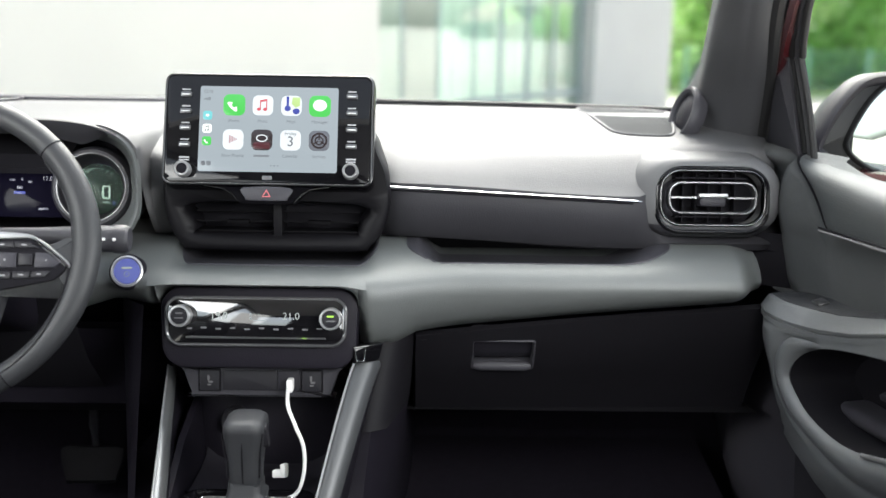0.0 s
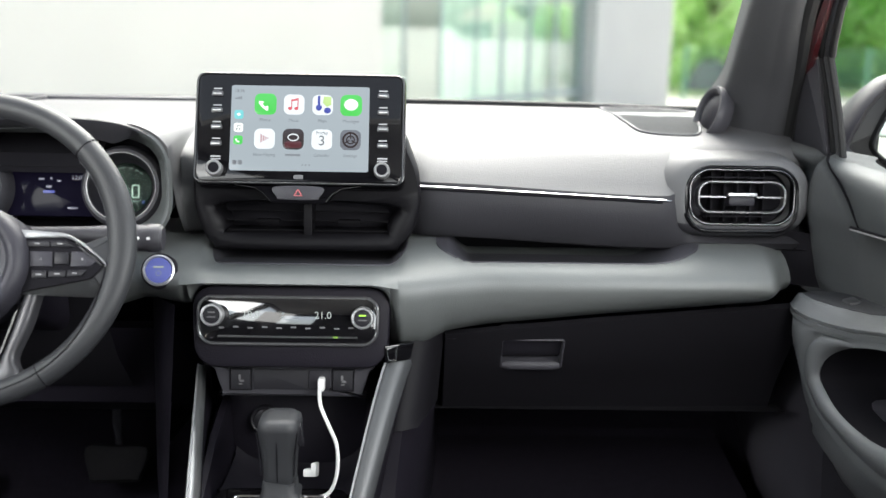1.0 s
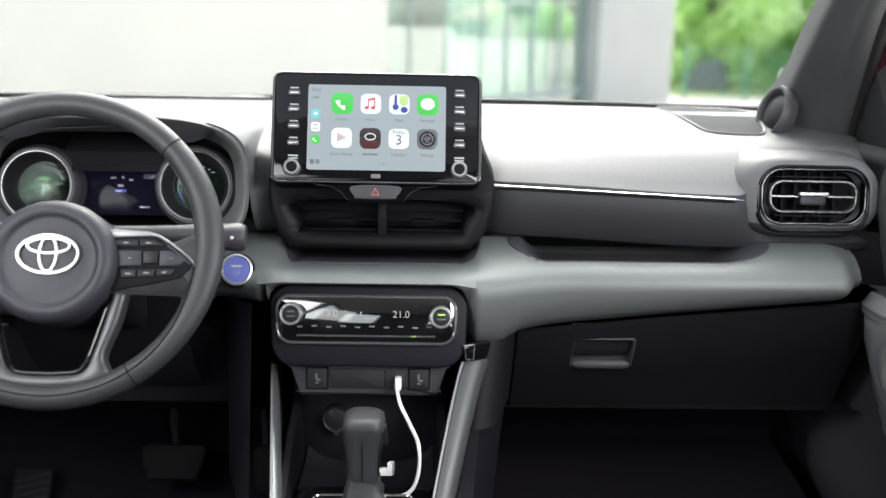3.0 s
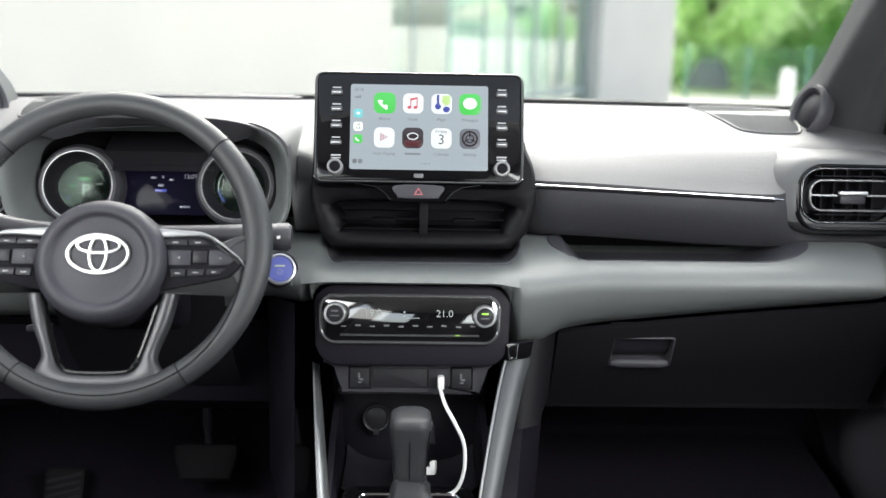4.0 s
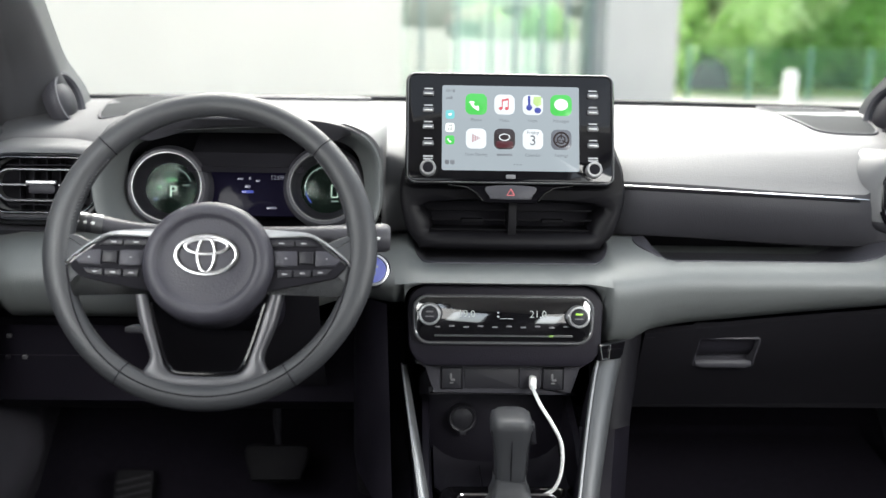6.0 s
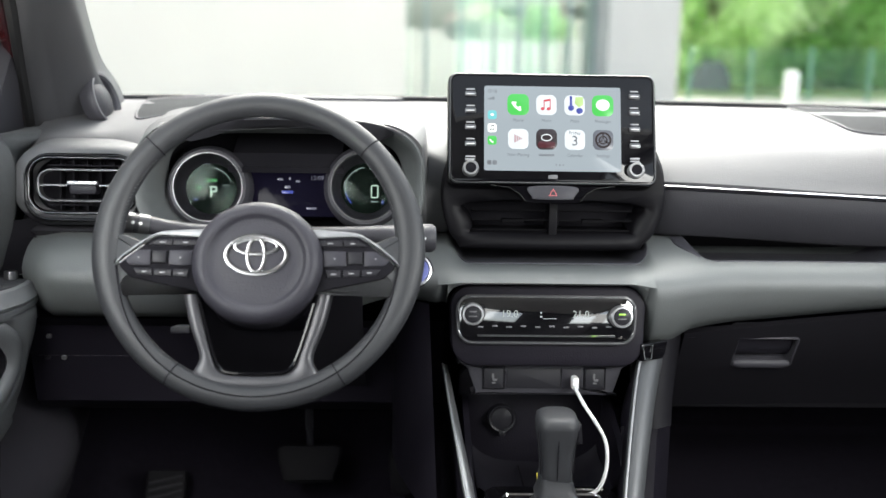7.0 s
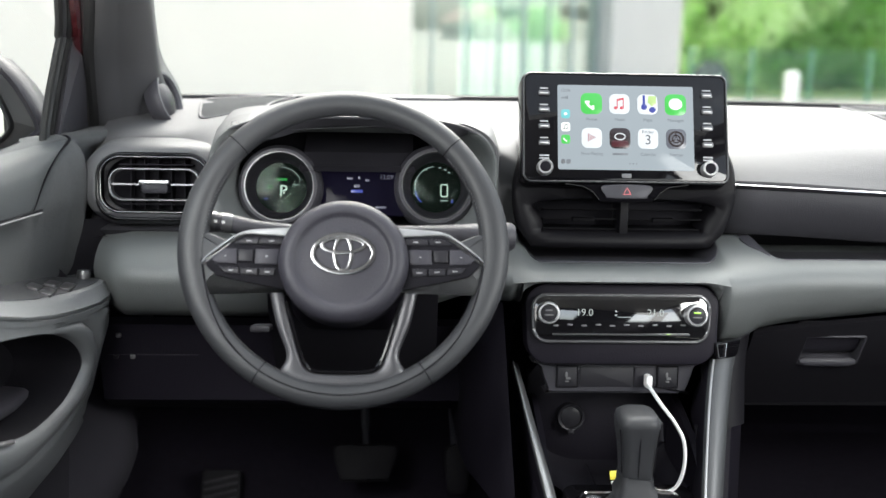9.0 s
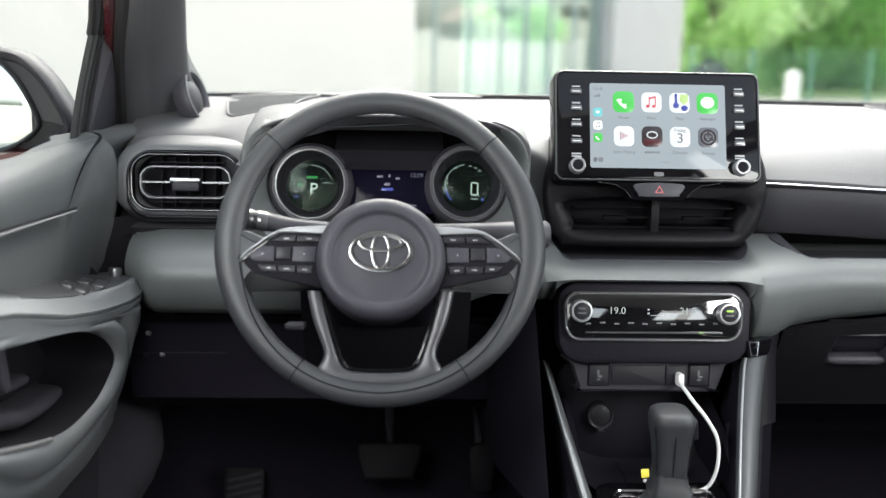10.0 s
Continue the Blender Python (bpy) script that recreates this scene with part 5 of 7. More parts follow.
# ---- climate panel ----
ac = thing("climate_panel", (0.001, 1.215, 0.755), "gloss black climate control panel with two knobs and temperature figures", "climate control")
F_A = F_AC @ Matrix.Translation((-0.003, 0.0085, 0))
b = bmesh.new()
acp = [(u * (1.0 + 0.3 * (v - 0.03)), v) for u, v in rrect(0.228, 0.0595, 0.018, 8)]
slab(b, F_A, acp, -0.008, 0.003, 0.002)
part("panel", b, M_PANEL, ac, "gloss black panel")
b = bmesh.new()
tube(b, [F_A @ Vector((u, v, 0.003)) for u, v in acp], 0.0022, 8, closed=True)
part("edge_trim", b, M_GUN, ac, "thin metallic edge")
b = bmesh.new()
tube(b, [F_A @ Vector((u, 0.0292, 0.0036)) for u in np.linspace(-0.103, 0.103, 12)], 0.0014, 6)
part("top_line", b, M_SATIN, ac, "silver top line")
for sx in (-1, 1):
    fk = F_A @ Matrix.Translation((sx * 0.0945, 0.006 - 0.001 * sx, 0.002))
    b = bmesh.new()
    lathe(b, fk, [(0.0145, 0.0), (0.0142, 0.012), (0.0132, 0.014), (0.0112, 0.0142), (0.0105, 0.012)], 36)
    kn = part("knob", b, M_SATIN, ac, "brushed silver ring knob")
    b = bmesh.new()
    lathe(b, fk, [(0.0107, 0.005), (0.0105, 0.0122), (0.006, 0.0132), (0.0001, 0.0133)], 30)
    part("knob_cap", b, M_BUTTON, kn)
    bar("knob_mark", fk, 0, -0.0025, 0.011, 0.0018, M_FAINT, kn, 0.0133)
    bar("knob_mark", fk, 0, 0.0035, 0.009, 0.0022, G_LED if sx > 0 else M_FAINT, kn, 0.0131)
writing("temperature", "19.0", 0.0128, F_A @ Matrix.Translation((-0.047, 0.007, 0.0031)), G_FIG, ac, "white figures")
writing("temperature", "21.0", 0.0128, F_A @ Matrix.Translation((0.044, 0.007, 0.0031)), G_FIG, ac, "white figures")
for u, v, w, h in ((-0.007, 0.009, 0.0025, 0.0025), (-0.007, 0.004, 0.003, 0.0025), (0.004, 0.0015, 0.017, 0.0009)):
    bar("fan_mark", F_A, u, v, w, h, G_DIM, ac, 0.003)
for k in range(10):
    bar("key_mark", F_A, -0.084 + 0.0182 * k, -0.0095 + 0.0012 * (k % 2), 0.007, 0.0022, M_FAINT, ac, 0.003)
b = bmesh.new()
tube(b, [F_A @ Vector((u, -0.0205, 0.004)) for u in np.linspace(-0.088, 0.088, 14)], 0.0022, 8, flat=0.6)
part("key_bar", b, M_GUN, ac, "long grey key bar")
bar("green_light", F_A, 0.0605, -0.0205, 0.006, 0.002, G_LED, ac, 0.0054)

# ---- switches below ----
for cx, name, label in ((-0.0665, "seat_heater_switch", "square black seat heater switch"), (0.0655, "seat_heater_switch", "square black seat heater switch")):
    t = thing(name, (cx, 1.223, 0.698), label + " with a grey mark", "switch", "seat heater switches")
    fm = F_HT @ Matrix.Translation((cx, 0.0, 0))
    b = bmesh.new()
    rim(b, fm, rrect(0.029, 0.03, 0.002), 0.0015, 0.0, 0.0015, 0.0005)
    part("surround", b, M_BLACK, t)
    b = bmesh.new()
    plate(b, fm, 0.0255, 0.0265, 0.002, 0.0, 0.0025, 0.0008)
    k = part("key", b, M_BUTTON, t)
    for u, v, w, h in ((-0.001, 0.003, 0.003, 0.007), (0.0015, -0.002, 0.006, 0.003), (0.0, -0.006, 0.005, 0.002)):
        bar("mark", fm, u, v, w, h, M_FAINT, k, 0.0025)
bl = thing("blank_cover", (-0.0145, 1.223, 0.698), "plain dark blanking cover in the switch panel", "cover")
b = bmesh.new()
plate(b, F_HT, 0.0705, 0.0265, 0.002, 0.0, 0.0018, 0.0008, at=(-0.0145, 0))
part("cover", b, M_BUTTON, bl)
us = thing("usb_socket", (0.036, 1.223, 0.698), "black socket cover with a white cable plugged in", "socket")
b = bmesh.new()
plate(b, F_HT, 0.0275, 0.0265, 0.002, 0.0, 0.0016, 0.0008, at=(0.0355, 0))
part("cover", b, M_DARK, us)
CABLE = [(0.0385, 1.21, 0.706), (0.0395, 1.195, 0.704), (0.0445, 1.165, 0.697), (0.057, 1.14, 0.681), (0.067, 1.13, 0.66), (0.0675, 1.125, 0.628), (0.058, 1.125, 0.602), (0.037, 1.13, 0.592), (0.01, 1.15, 0.59), (-0.01, 1.17, 0.588)]
cb = thing("charging_cable", (0.04, 1.21, 0.705), "white charging cable from the socket down behind the gear lever", "cable")
b = bmesh.new()
pl_ = F_HT @ Matrix.Translation((0.0385, -0.004, 0))
plate(b, pl_, 0.0085, 0.017, 0.003, 0.001, 0.016, 0.002)
part("plug", b, M_CABLE, cb, "white plug")
b = bmesh.new()
tube(b, smooth_line(CABLE, 8), 0.0024, 10)
part("lead", b, M_CABLE, cb)
b = bmesh.new()
mm = frame_at((0.026, 1.205, 0.59), (1, -0.2, 0.1), (0, 0.3, 1))
plate(b, mm, 0.018, 0.01, 0.002, -0.006, 0.004, 0.001)
plate(b, mm, 0.007, 0.014, 0.002, -0.006, 0.006, 0.001, at=(0.006, 0.006))
part("second_plug", b, M_CABLE, cb, "white plug lying in the tray")

# ---- console ----
con = thing("centre_console", (0, 1.1, 0.33), "dark centre console with silver side rails and an open tray", "console")
b = bmesh.new()
loft(b, [[(-0.115, y, 0.33), (-0.112, y, z - 0.02), (-0.102, y, z), (-0.094, y, z - 0.002), (-0.088, y, zi), (-0.07, y, zi - 0.012), (0.07, y, zi - 0.012), (0.088, y, zi), (0.094, y, z - 0.002), (0.102, y, z), (0.112, y, z - 0.02), (0.115, y, 0.33)]
        for y, z, zi in ((1.62, 0.62, 0.56), (1.32, 0.66, 0.56), (1.28, 0.66, 0.562), (1.2, 0.64, 0.565), (1.15, 0.615, 0.572), (1.12, 0.60, 0.585), (1.05, 0.575, 0.567), (0.9, 0.53, 0.525), (0.6, 0.50, 0.49), (0.2, 0.50, 0.49))])
part("body", b, M_KNEE, con, "black console body")
b = bmesh.new()
back = frame_at((0.0, 1.295, 0.62), (1, 0, 0), (0, 0.12, 1))
slab(b, back, smooth_line([(-0.094, 0.08), (0.094, 0.08), (0.092, -0.02), (0.08, -0.056), (0.05, -0.068), (-0.05, -0.068), (-0.08, -0.056), (-0.092, -0.02)], 5, True), -0.02, 0, 0.003)
part("tray_back", b, M_KNEE, con)
b = bmesh.new()
loft(b, [[(x, y, 0.556 + 0.02 * (abs(x) / 0.085) ** 4 + dz) for x in np.linspace(-0.086, 0.088, 13)] for y, dz in ((1.292, 0.012), (1.28, 0.003), (1.25, 0.0), (1.19, 0.001), (1.16, 0.006), (1.155, 0.014))])
tray = part("tray_floor", b, M_DARK, con, "dark grey tray floor")
b = bmesh.new()
tube(b, [(-0.022, 1.28, 0.562), (-0.022, 1.17, 0.565)], 0.0012, 6)
part("tray_line", b, M_BLACK, con)
for u, v in ((-0.05, 1.235), (-0.05, 1.22)):
    b = bmesh.new()
    plate(b, frame_at((u, v, 0.5575), (1, 0, 0), (0, 1, 0)), 0.007, 0.009, 0.002, 0, 0.0008, 0.0002)
    part("tray_mark", b, M_LEGEND_DIM, con)
for sx in (-1, 1):
    b = bmesh.new()
    rows = []
    for k in np.linspace(0, 1, 16):
        if sx < 0:
            z = 0.712 - 0.135 * k
            y, x, ww = 1.248 - 1.85 * (0.70 - z), -0.127 + 0.035 * k, 0.0042 + 0.0036 * k
        else:
            z = 0.742 - 0.16 * k
            y, x, ww = 1.214 - 0.93 * (0.742 - z), 0.139 - 0.048 * (k ** 0.85), 0.0175 * (1 - 0.25 * k)
        rows.append([(x - ww, y + 0.010, z - 0.006), (x - ww, y + 0.006, z - 0.002), (x - 0.7 * ww, y + 0.0015, z + 0.002), (x - 0.4 * ww, y, z + 0.002), (x + 0.4 * ww, y + 0.003, z), (x + 0.9 * ww, y + 0.010, z - 0.002), (x + ww, y + 0.016, z - 0.010)])
    loft(b, rows)
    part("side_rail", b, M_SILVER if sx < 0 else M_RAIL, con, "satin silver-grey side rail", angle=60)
    b = bmesh.new()
    loft(b, [[(r[0][0] + 0.0005, r[0][1] + 0.06, r[0][2] - 0.07), (r[0][0] + 0.0005, r[0][1] + 0.0005, r[0][2]), (r[6][0] - 0.0005, r[6][1] + 0.0005, r[6][2]), (r[6][0] - 0.0005, r[6][1] + 0.05, r[6][2] - 0.07)] for r in rows])
    part("rail_skirt", b, M_KNEE, con, "black side of the rail")
    # brighter bar laid along the rail to paint its highlight
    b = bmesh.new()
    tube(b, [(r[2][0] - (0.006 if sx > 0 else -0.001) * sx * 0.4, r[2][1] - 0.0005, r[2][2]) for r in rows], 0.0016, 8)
    part("rail_highlight", b, M_ARM, con, "pale bar standing in for the rail's highlight")
b = bmesh.new()
slab(b, frame_at((0.139, 1.214, 0.7525), (1, 0.35, 0), (0, 0.2, 1)), [(-0.018, 0.0105), (0.021, 0.0115), (0.016, -0.006), (0.011, -0.0105), (-0.018, -0.011)], -0.02, 0.002, 0.001)
pc = part("gloss_cap", b, M_PIANO, con, "gloss black cap above the rail")
b = bmesh.new()
rim(b, frame_at((0.1305, 1.2095, 0.7525), (1, 0.35, 0), (0, 0.2, 1)), [(-0.008, 0.009), (0.008, 0.0095), (0.005, -0.009), (-0.006, -0.009)], 0.0018, -0.004, 0.003, 0.0005)
part("cap_frame", b, M_CHROME, pc, "small chrome frame")
b = bmesh.new()
lk = frame_at((-0.046, 1.291, 0.629), (1, 0, 0), (0, 0.15, 1))
lathe(b, lk, [(0.02, -0.01), (0.0195, 0.006), (0.018, 0.008), (0.0155, 0.007), (0.0145, 0.004), (0.008, 0.0062), (0.0001, 0.0065)], 30)
so = thing("power_socket", (-0.046, 1.29, 0.609), "round black power socket cap in the tray's back", "socket")
part("cap", b, M_BUTTON, so)
b = bmesh.new()
plate(b, lk, 0.01, 0.008, 0.002, 0.0, 0.009, 0.002, at=(0, -0.0195))
part("cap_tab", b, M_BUTTON, so)
# gear plate and lever
gl = thing("gear_lever", (0.0, 1.1, 0.58), "dark leather gear lever with a grey knob and soft boot", "gear lever")
b = bmesh.new()
gp = frame_at((0.0, 1.085, 0.585), (1, 0, 0), (0, 0.97, 0.24))
plate(b, gp, 0.164, 0.13, 0.02, -0.02, 0.0, 0.003, at=(0, -0.005))
part("gear_plate", b, M_PIANO, gl, "gloss black gear plate")
b = bmesh.new()
rim(b, gp, rrect(0.128, 0.085, 0.014), 0.004, -0.004, 0.004, 0.0015)
part("plate_ring", b, M_CHROME, gl, "chrome ring round the boot")
b = bmesh.new()
rows = []
for z, y, w, d, r in ((0.575, 1.085, 0.045, 0.04, 0.015), (0.59, 1.092, 0.034, 0.032, 0.012), (0.603, 1.098, 0.0235, 0.024, 0.01), (0.612, 1.10, 0.0245, 0.025, 0.01), (0.62, 1.101, 0.0205, 0.021, 0.009), (0.632, 1.103, 0.0195, 0.02, 0.008)):
    rows.append([(u + 0.002, y + v, z + 0.003 * math.sin(6 * u / 0.02)) for u, v in rrect(2 * w, 2 * d, r, 4)])
loft(b, rows, wrap=True, cap=True)
part("boot", b, M_LEATHER, gl, "creased leather boot")
b = bmesh.new()
rows = []
for z, y, w, d, r in ((0.630, 1.104, 0.018, 0.018, 0.008), (0.634, 1.104, 0.0195, 0.02, 0.009), (0.65, 1.105, 0.0205, 0.021, 0.01), (0.672, 1.108, 0.0225, 0.024, 0.012), (0.69, 1.110, 0.0258, 0.028, 0.014), (0.702, 1.110, 0.0268, 0.03, 0.015), (0.710, 1.109, 0.0255, 0.029, 0.015), (0.7145, 1.108, 0.021, 0.024, 0.014), (0.716, 1.107, 0.012, 0.014, 0.009)):
    rows.append([(0.92 * u + 0.002, y + v, z - 0.006) for u, v in rrect(2 * w, 2 * d, r, 5)])
loft(b, rows, wrap=True, cap=True)
kb = part("knob", b, M_LEATHER, gl, "grey leather knob", angle=70)
b = bmesh.new()
tube(b, [(0.0012, 1.084, 0.634), (0.0012, 1.083, 0.66), (0.0012, 1.0825, 0.685), (0.0012, 1.081, 0.70)], 0.0007, 6)
for sx in (-1, 1):
    tube(b, [(sx * 0.019 + 0.001, 1.088, 0.64), (sx * 0.021 + 0.001, 1.087, 0.672), (sx * 0.024 + 0.001, 1.087, 0.695)], 0.0008, 6)
part("knob_seam", b, M_BLACK, kb)
b = bmesh.new()
plate(b, frame_at((0.0255, 1.10, 0.688), (0.05, -1, 0), (-0.12, 0, 1)), 0.016, 0.026, 0.005, -0.004, 0.002, 0.001)
part("release_button", b, M_BUTTON, kb, "dark release button")
tag_ = bmesh.new()
plate(tag_, frame_at((-0.0015, 1.2, 0.584), (1, 0.2, 0), (0, 0.4, 1)), 0.011, 0.011, 0.001, 0, 0.001, 0.0002)
single("paper_tag", tag_, M_AMBER, "small bright yellow paper tag in the tray", "tag")

# ---- pedals ----
def pedal(name, label, pts, y, arm_pts):
    t = thing(name, (pts[0][0], y, 0.36), label, "pedal", "pedals")
    b = bmesh.new()
    m = frame_at((0, y, 0.035), (1, 0, 0), (0, 0.35, 1))
    slab(b, m, pts, -0.012, 0.0, 0.004)
    pd = part("pad", b, M_PEDAL, t, "worn dark rubber pad")
    if arm_pts:
        b = bmesh.new()
        tube(b, arm_pts, 0.007, 8)
        part("arm", b, M_HARD, t)
    return pd


pedal("brake_pedal", "wide dark rubber brake pedal hanging under the dash", smooth_line([(-0.392, 0.455), (-0.34, 0.458), (-0.288, 0.455), (-0.299, 0.405), (-0.306, 0.398), (-0.375, 0.397), (-0.383, 0.404)], 4, True), 1.40 + 0.01, [(-0.339, 1.575, 0.445), (-0.341, 1.575, 0.5), (-0.343, 1.60, 0.6)])
pedal("accelerator_pedal", "narrow dark rubber accelerator pedal", smooth_line([(-0.205, 0.452), (-0.167, 0.452), (-0.168, 0.392), (-0.174, 0.379), (-0.197, 0.379), (-0.203, 0.392)], 4, True), 1.40 + 0.01, [(-0.187, 1.58, 0.44), (-0.2, 1.6, 0.6)])
fr = thing("foot_rest", (-0.58, 1.55, 0.36), "ribbed dark plastic foot rest by the pedals", "foot rest")
b = bmesh.new()
m = frame_at((-0.585, 1.555, 0.36), (1, 0, 0), (0, 0.5, 0.86))
plate(b, m, 0.066, 0.12, 0.008, -0.02, 0.0, 0.003)
frp = part("pad", b, M_PEDAL, fr)
for k in range(8):
    b = bmesh.new()
    tube(b, [m @ Vector((-0.028, -0.05 + 0.0125 * k, 0.0)), m @ Vector((0.028, -0.037 + 0.0125 * k, 0.0))], 0.0022, 6)
    part("rib", b, M_DARK, frp)

# ---- pillars ----
for sx in (-1, 1):
    pt = thing("windscreen_pillar", (sx * 0.66, 1.5, 1.0), "dark grey plastic windscreen pillar trim", "pillar", "windscreen pillars", kind="structure")
    far = -0.022 if sx < 0 else 0.0
    inner = smooth_line([(0.604, 1.60, 0.95), (0.603, 1.565, 1.015), (0.617, 1.515, 1.068), (0.606, 1.44, 1.112), (0.566, 1.25, 1.2), (0.53, 1.05, 1.29), (0.5, 0.85, 1.39)], 6)
    outer = smooth_line([(0.727, 1.57, 0.90), (0.716, 1.525, 0.955), (0.70, 1.475, 1.02), (0.673, 1.38, 1.108), (0.614, 1.2, 1.2), (0.575, 1.02, 1.29), (0.55, 0.82, 1.39)], 6)
    b = bmesh.new()
    rows = []
    for p, q in zip(inner, outer):
        p, q = Vector(p), Vector(q)
        row = [p + Vector((0.014, 0.06, 0.03)), p + Vector((0.002, 0.012, 0.004))]
        for k in np.linspace(0, 1, 17):
            f = 0.017 * math.sin(math.pi * k) ** 0.6 - 0.0035 * math.exp(-((k - 0.72) / 0.035) ** 2)
            row.append(p.lerp(q, k) + Vector((-0.55 * f, -0.75 * f, -0.35 * f)))
        row.append(q + Vector((0.04, 0.02, 0.01)))
        rows.append([(sx * v.x + far, v.y, v.z) for v in row])
    loft(b, rows)
    part("trim", b, M_PILLAR, pt, angle=70)
    b = bmesh.new()
    tube(b, [(sx * (x + 0.012) + far, y + 0.006, z + 0.004) for x, y, z in outer], 0.009, 8)
    part("door_seal", b, M_RUBBER, pt, "black rubber door seal")
    b = bmesh.new()
    tube(b, [(sx * x + far, y, z) for x, y, z in smooth_line([(0.698, 1.392, 1.112), (0.686, 1.352, 1.136), (0.645, 1.2, 1.212), (0.61, 1.02, 1.30), (0.59, 0.82, 1.40)], 6)], 0.0095, 8)
    # dark sheet added to fill the gap between pillar and door corner
    b2 = bmesh.new()
    loft(b2, [[(sx * x + far, y, z) for x, y, z in r] for r in (((0.712, 1.55, 0.96), (0.775, 1.56, 0.96)), ((0.706, 1.50, 1.01), (0.755, 1.51, 1.01)), ((0.69, 1.425, 1.09), (0.735, 1.43, 1.10)), ((0.68, 1.395, 1.12), (0.715, 1.41, 1.135)))])
    part("pillar_gap_filler", b2, M_RUBBER, pt, "dark sheet filling the gap beside the pillar")
    part("body_edge", b, M_RED, pt, "dark red painted body edge")

# ---- doors ----
def door(sx):
    name = "driver_door" if sx < 0 else "passenger_door"
    d = thing(name, (sx * 0.78, 0.6, 0.3), "closed front door with dark upper pad, grey armrest and pocket", "door", "front doors")

    def P(x, y, z):
        return (sx * x, y, z)

    def U(x, y, z):
        """Place on the upper half of the door, which stands a little further out on the driver's side."""
        return (sx * x - (0.018 * (1 - 0.8 * smoothstep(1.30, 1.36, y)) if sx < 0 else 0.0), y, z)
    # main panel from belt to armrest
    levels = ((0.9195, 0.7195, 1.212), (0.9200, 0.7105, 1.214), (0.9225, 0.7065, 1.217), (0.930, 0.7048, 1.224), (0.943, 0.7042, 1.236), (0.956, 0.7045, 1.250), (0.968, 0.7058, 1.266), (0.978, 0.7095, 1.287), (0.9845, 0.7155, 1.313), (0.9885, 0.7245, 1.338), (0.990, 0.737, 1.355), (0.989, 0.76, 1.365))
    ys = [1.52, 1.46, 1.42, 1.4, 1.385] + list(np.linspace(1.375, 1.20, 48)) + [1.18, 1.15, 1.1, 1.05, 0.9, 0.7, 0.4, 0.1, -0.2]
    b = bmesh.new()
    prof = smooth_line([(0.80, 0.995), (0.755, 1.002), (0.732, 0.998), (0.722, 0.985), (0.716, 0.96), (0.716, 0.925), (0.722, 0.885), (0.729, 0.855), (0.733, 0.835), (0.738, 0.815), (0.715, 0.806)], 4)

    def crease(z):
        return float(np.interp(z, [q[0] for q in levels[:-1]], [q[2] for q in levels[:-1]]))
    rows = []
    for y in ys:
        belt = -0.016 * smoothstep(1.37, 1.26, y)
        lift = min(0.06, max(0.0, 0.25 * (1.2 - y)))
        row = []
        for x, z in prof:
            zz = z + belt
            swell = 0.006 * smoothstep(crease(zz) + 0.002, crease(zz) + 0.016, y) * smoothstep(0.895, 0.93, zz) * (1 - smoothstep(1.32, 1.36, y))
            row.append(U(x - swell - 0.018 * smoothstep(1.21, 1.345, y) + 0.019 * smoothstep(1.335, 1.37, y) - 0.034 * smoothstep(0.968, 0.996, zz) * smoothstep(1.35, 1.42, y), y, max(zz, 0.815 + lift)))
        rows.append(row)
    loft(b, rows)
    part("panel", b, M_FELT, d, "grey cloth-like grained inner panel", angle=60)
    # raised upper pad
    b = bmesh.new()
    rows = []
    for i, (zt, xo, yf) in enumerate(levels):
        low = (1 - i / 11) ** 2
        row = []
        for back, dx in ((-0.004, 0.020), (-0.001, 0.014), (0.003, 0.0105), (0.008, 0.0075), (0.016, 0.004), (0.028, 0.001), (0.045, -0.0005), (0.07, -0.001), (0.12, 0.0), (0.22, 0.0), (0.4, 0.0), (0.7, 0.0), (1.0, 0.0), (1.4, 0.0)):
            y = yf - back
            row.append(U(xo + dx - 0.018 * smoothstep(1.21, 1.345, y), y, zt + 0.075 * (1.212 - min(1.212, y)) * low + 0.010 * smoothstep(1.27, 1.37, y) * smoothstep(0.95, 0.985, zt)))
        rows.append(row)
    loft(b, rows)
    part("upper_pad", b, M_DOORPAD, d, "dark soft upper pad", angle=60)
    # crease round the pad's front, its shade drawn as a black bead
    b = bmesh.new()
    tube(b, smooth_line([U(xo + 0.0105 - 0.018 * smoothstep(1.21, 1.345, yf), yf + 0.0005, zt + 0.010 * smoothstep(1.27, 1.37, yf) * smoothstep(0.95, 0.985, zt)) for zt, xo, yf in levels[1:]], 3), 0.0022, 8)
    part("crease_shade", b, M_BLACK, d, "black bead for the shade in the upper pad's crease")
    b = bmesh.new()
    tube(b, [U(0.7015, y, 0.9222 + (1.212 - y) * 0.075) for y in np.linspace(1.209, 0.0, 20)], 0.0015, 8)
    part("trim_line", b, M_BRIGHT, d, "thin bright trim line")
    b = bmesh.new()
    tube(b, [U(0.7022, y, 0.9252 + (1.212 - y) * 0.075) for y in np.linspace(1.211, 0.0, 20)], 0.0016, 8)
    part("trim_dark_line", b, M_BLACK, d, "black line above the trim line")
    # sail panel and window frame
    side = 0.022 if sx < 0 else 0.0
    b = bmesh.new()
    sail = [P(0.728 + side, 1.50, 0.985), P(0.727 + side, 1.36, 0.985), P(0.697 + side, 1.362, 1.13), P(0.69 + side, 1.385, 1.122)]
    loft(b, [sail, [(p[0] + sx * 0.02, p[1] + 0.01, p[2]) for p in sail]], wrap=True, cap=True)
    part("sail_panel", b, M_HARD, d, "black triangular corner cover")
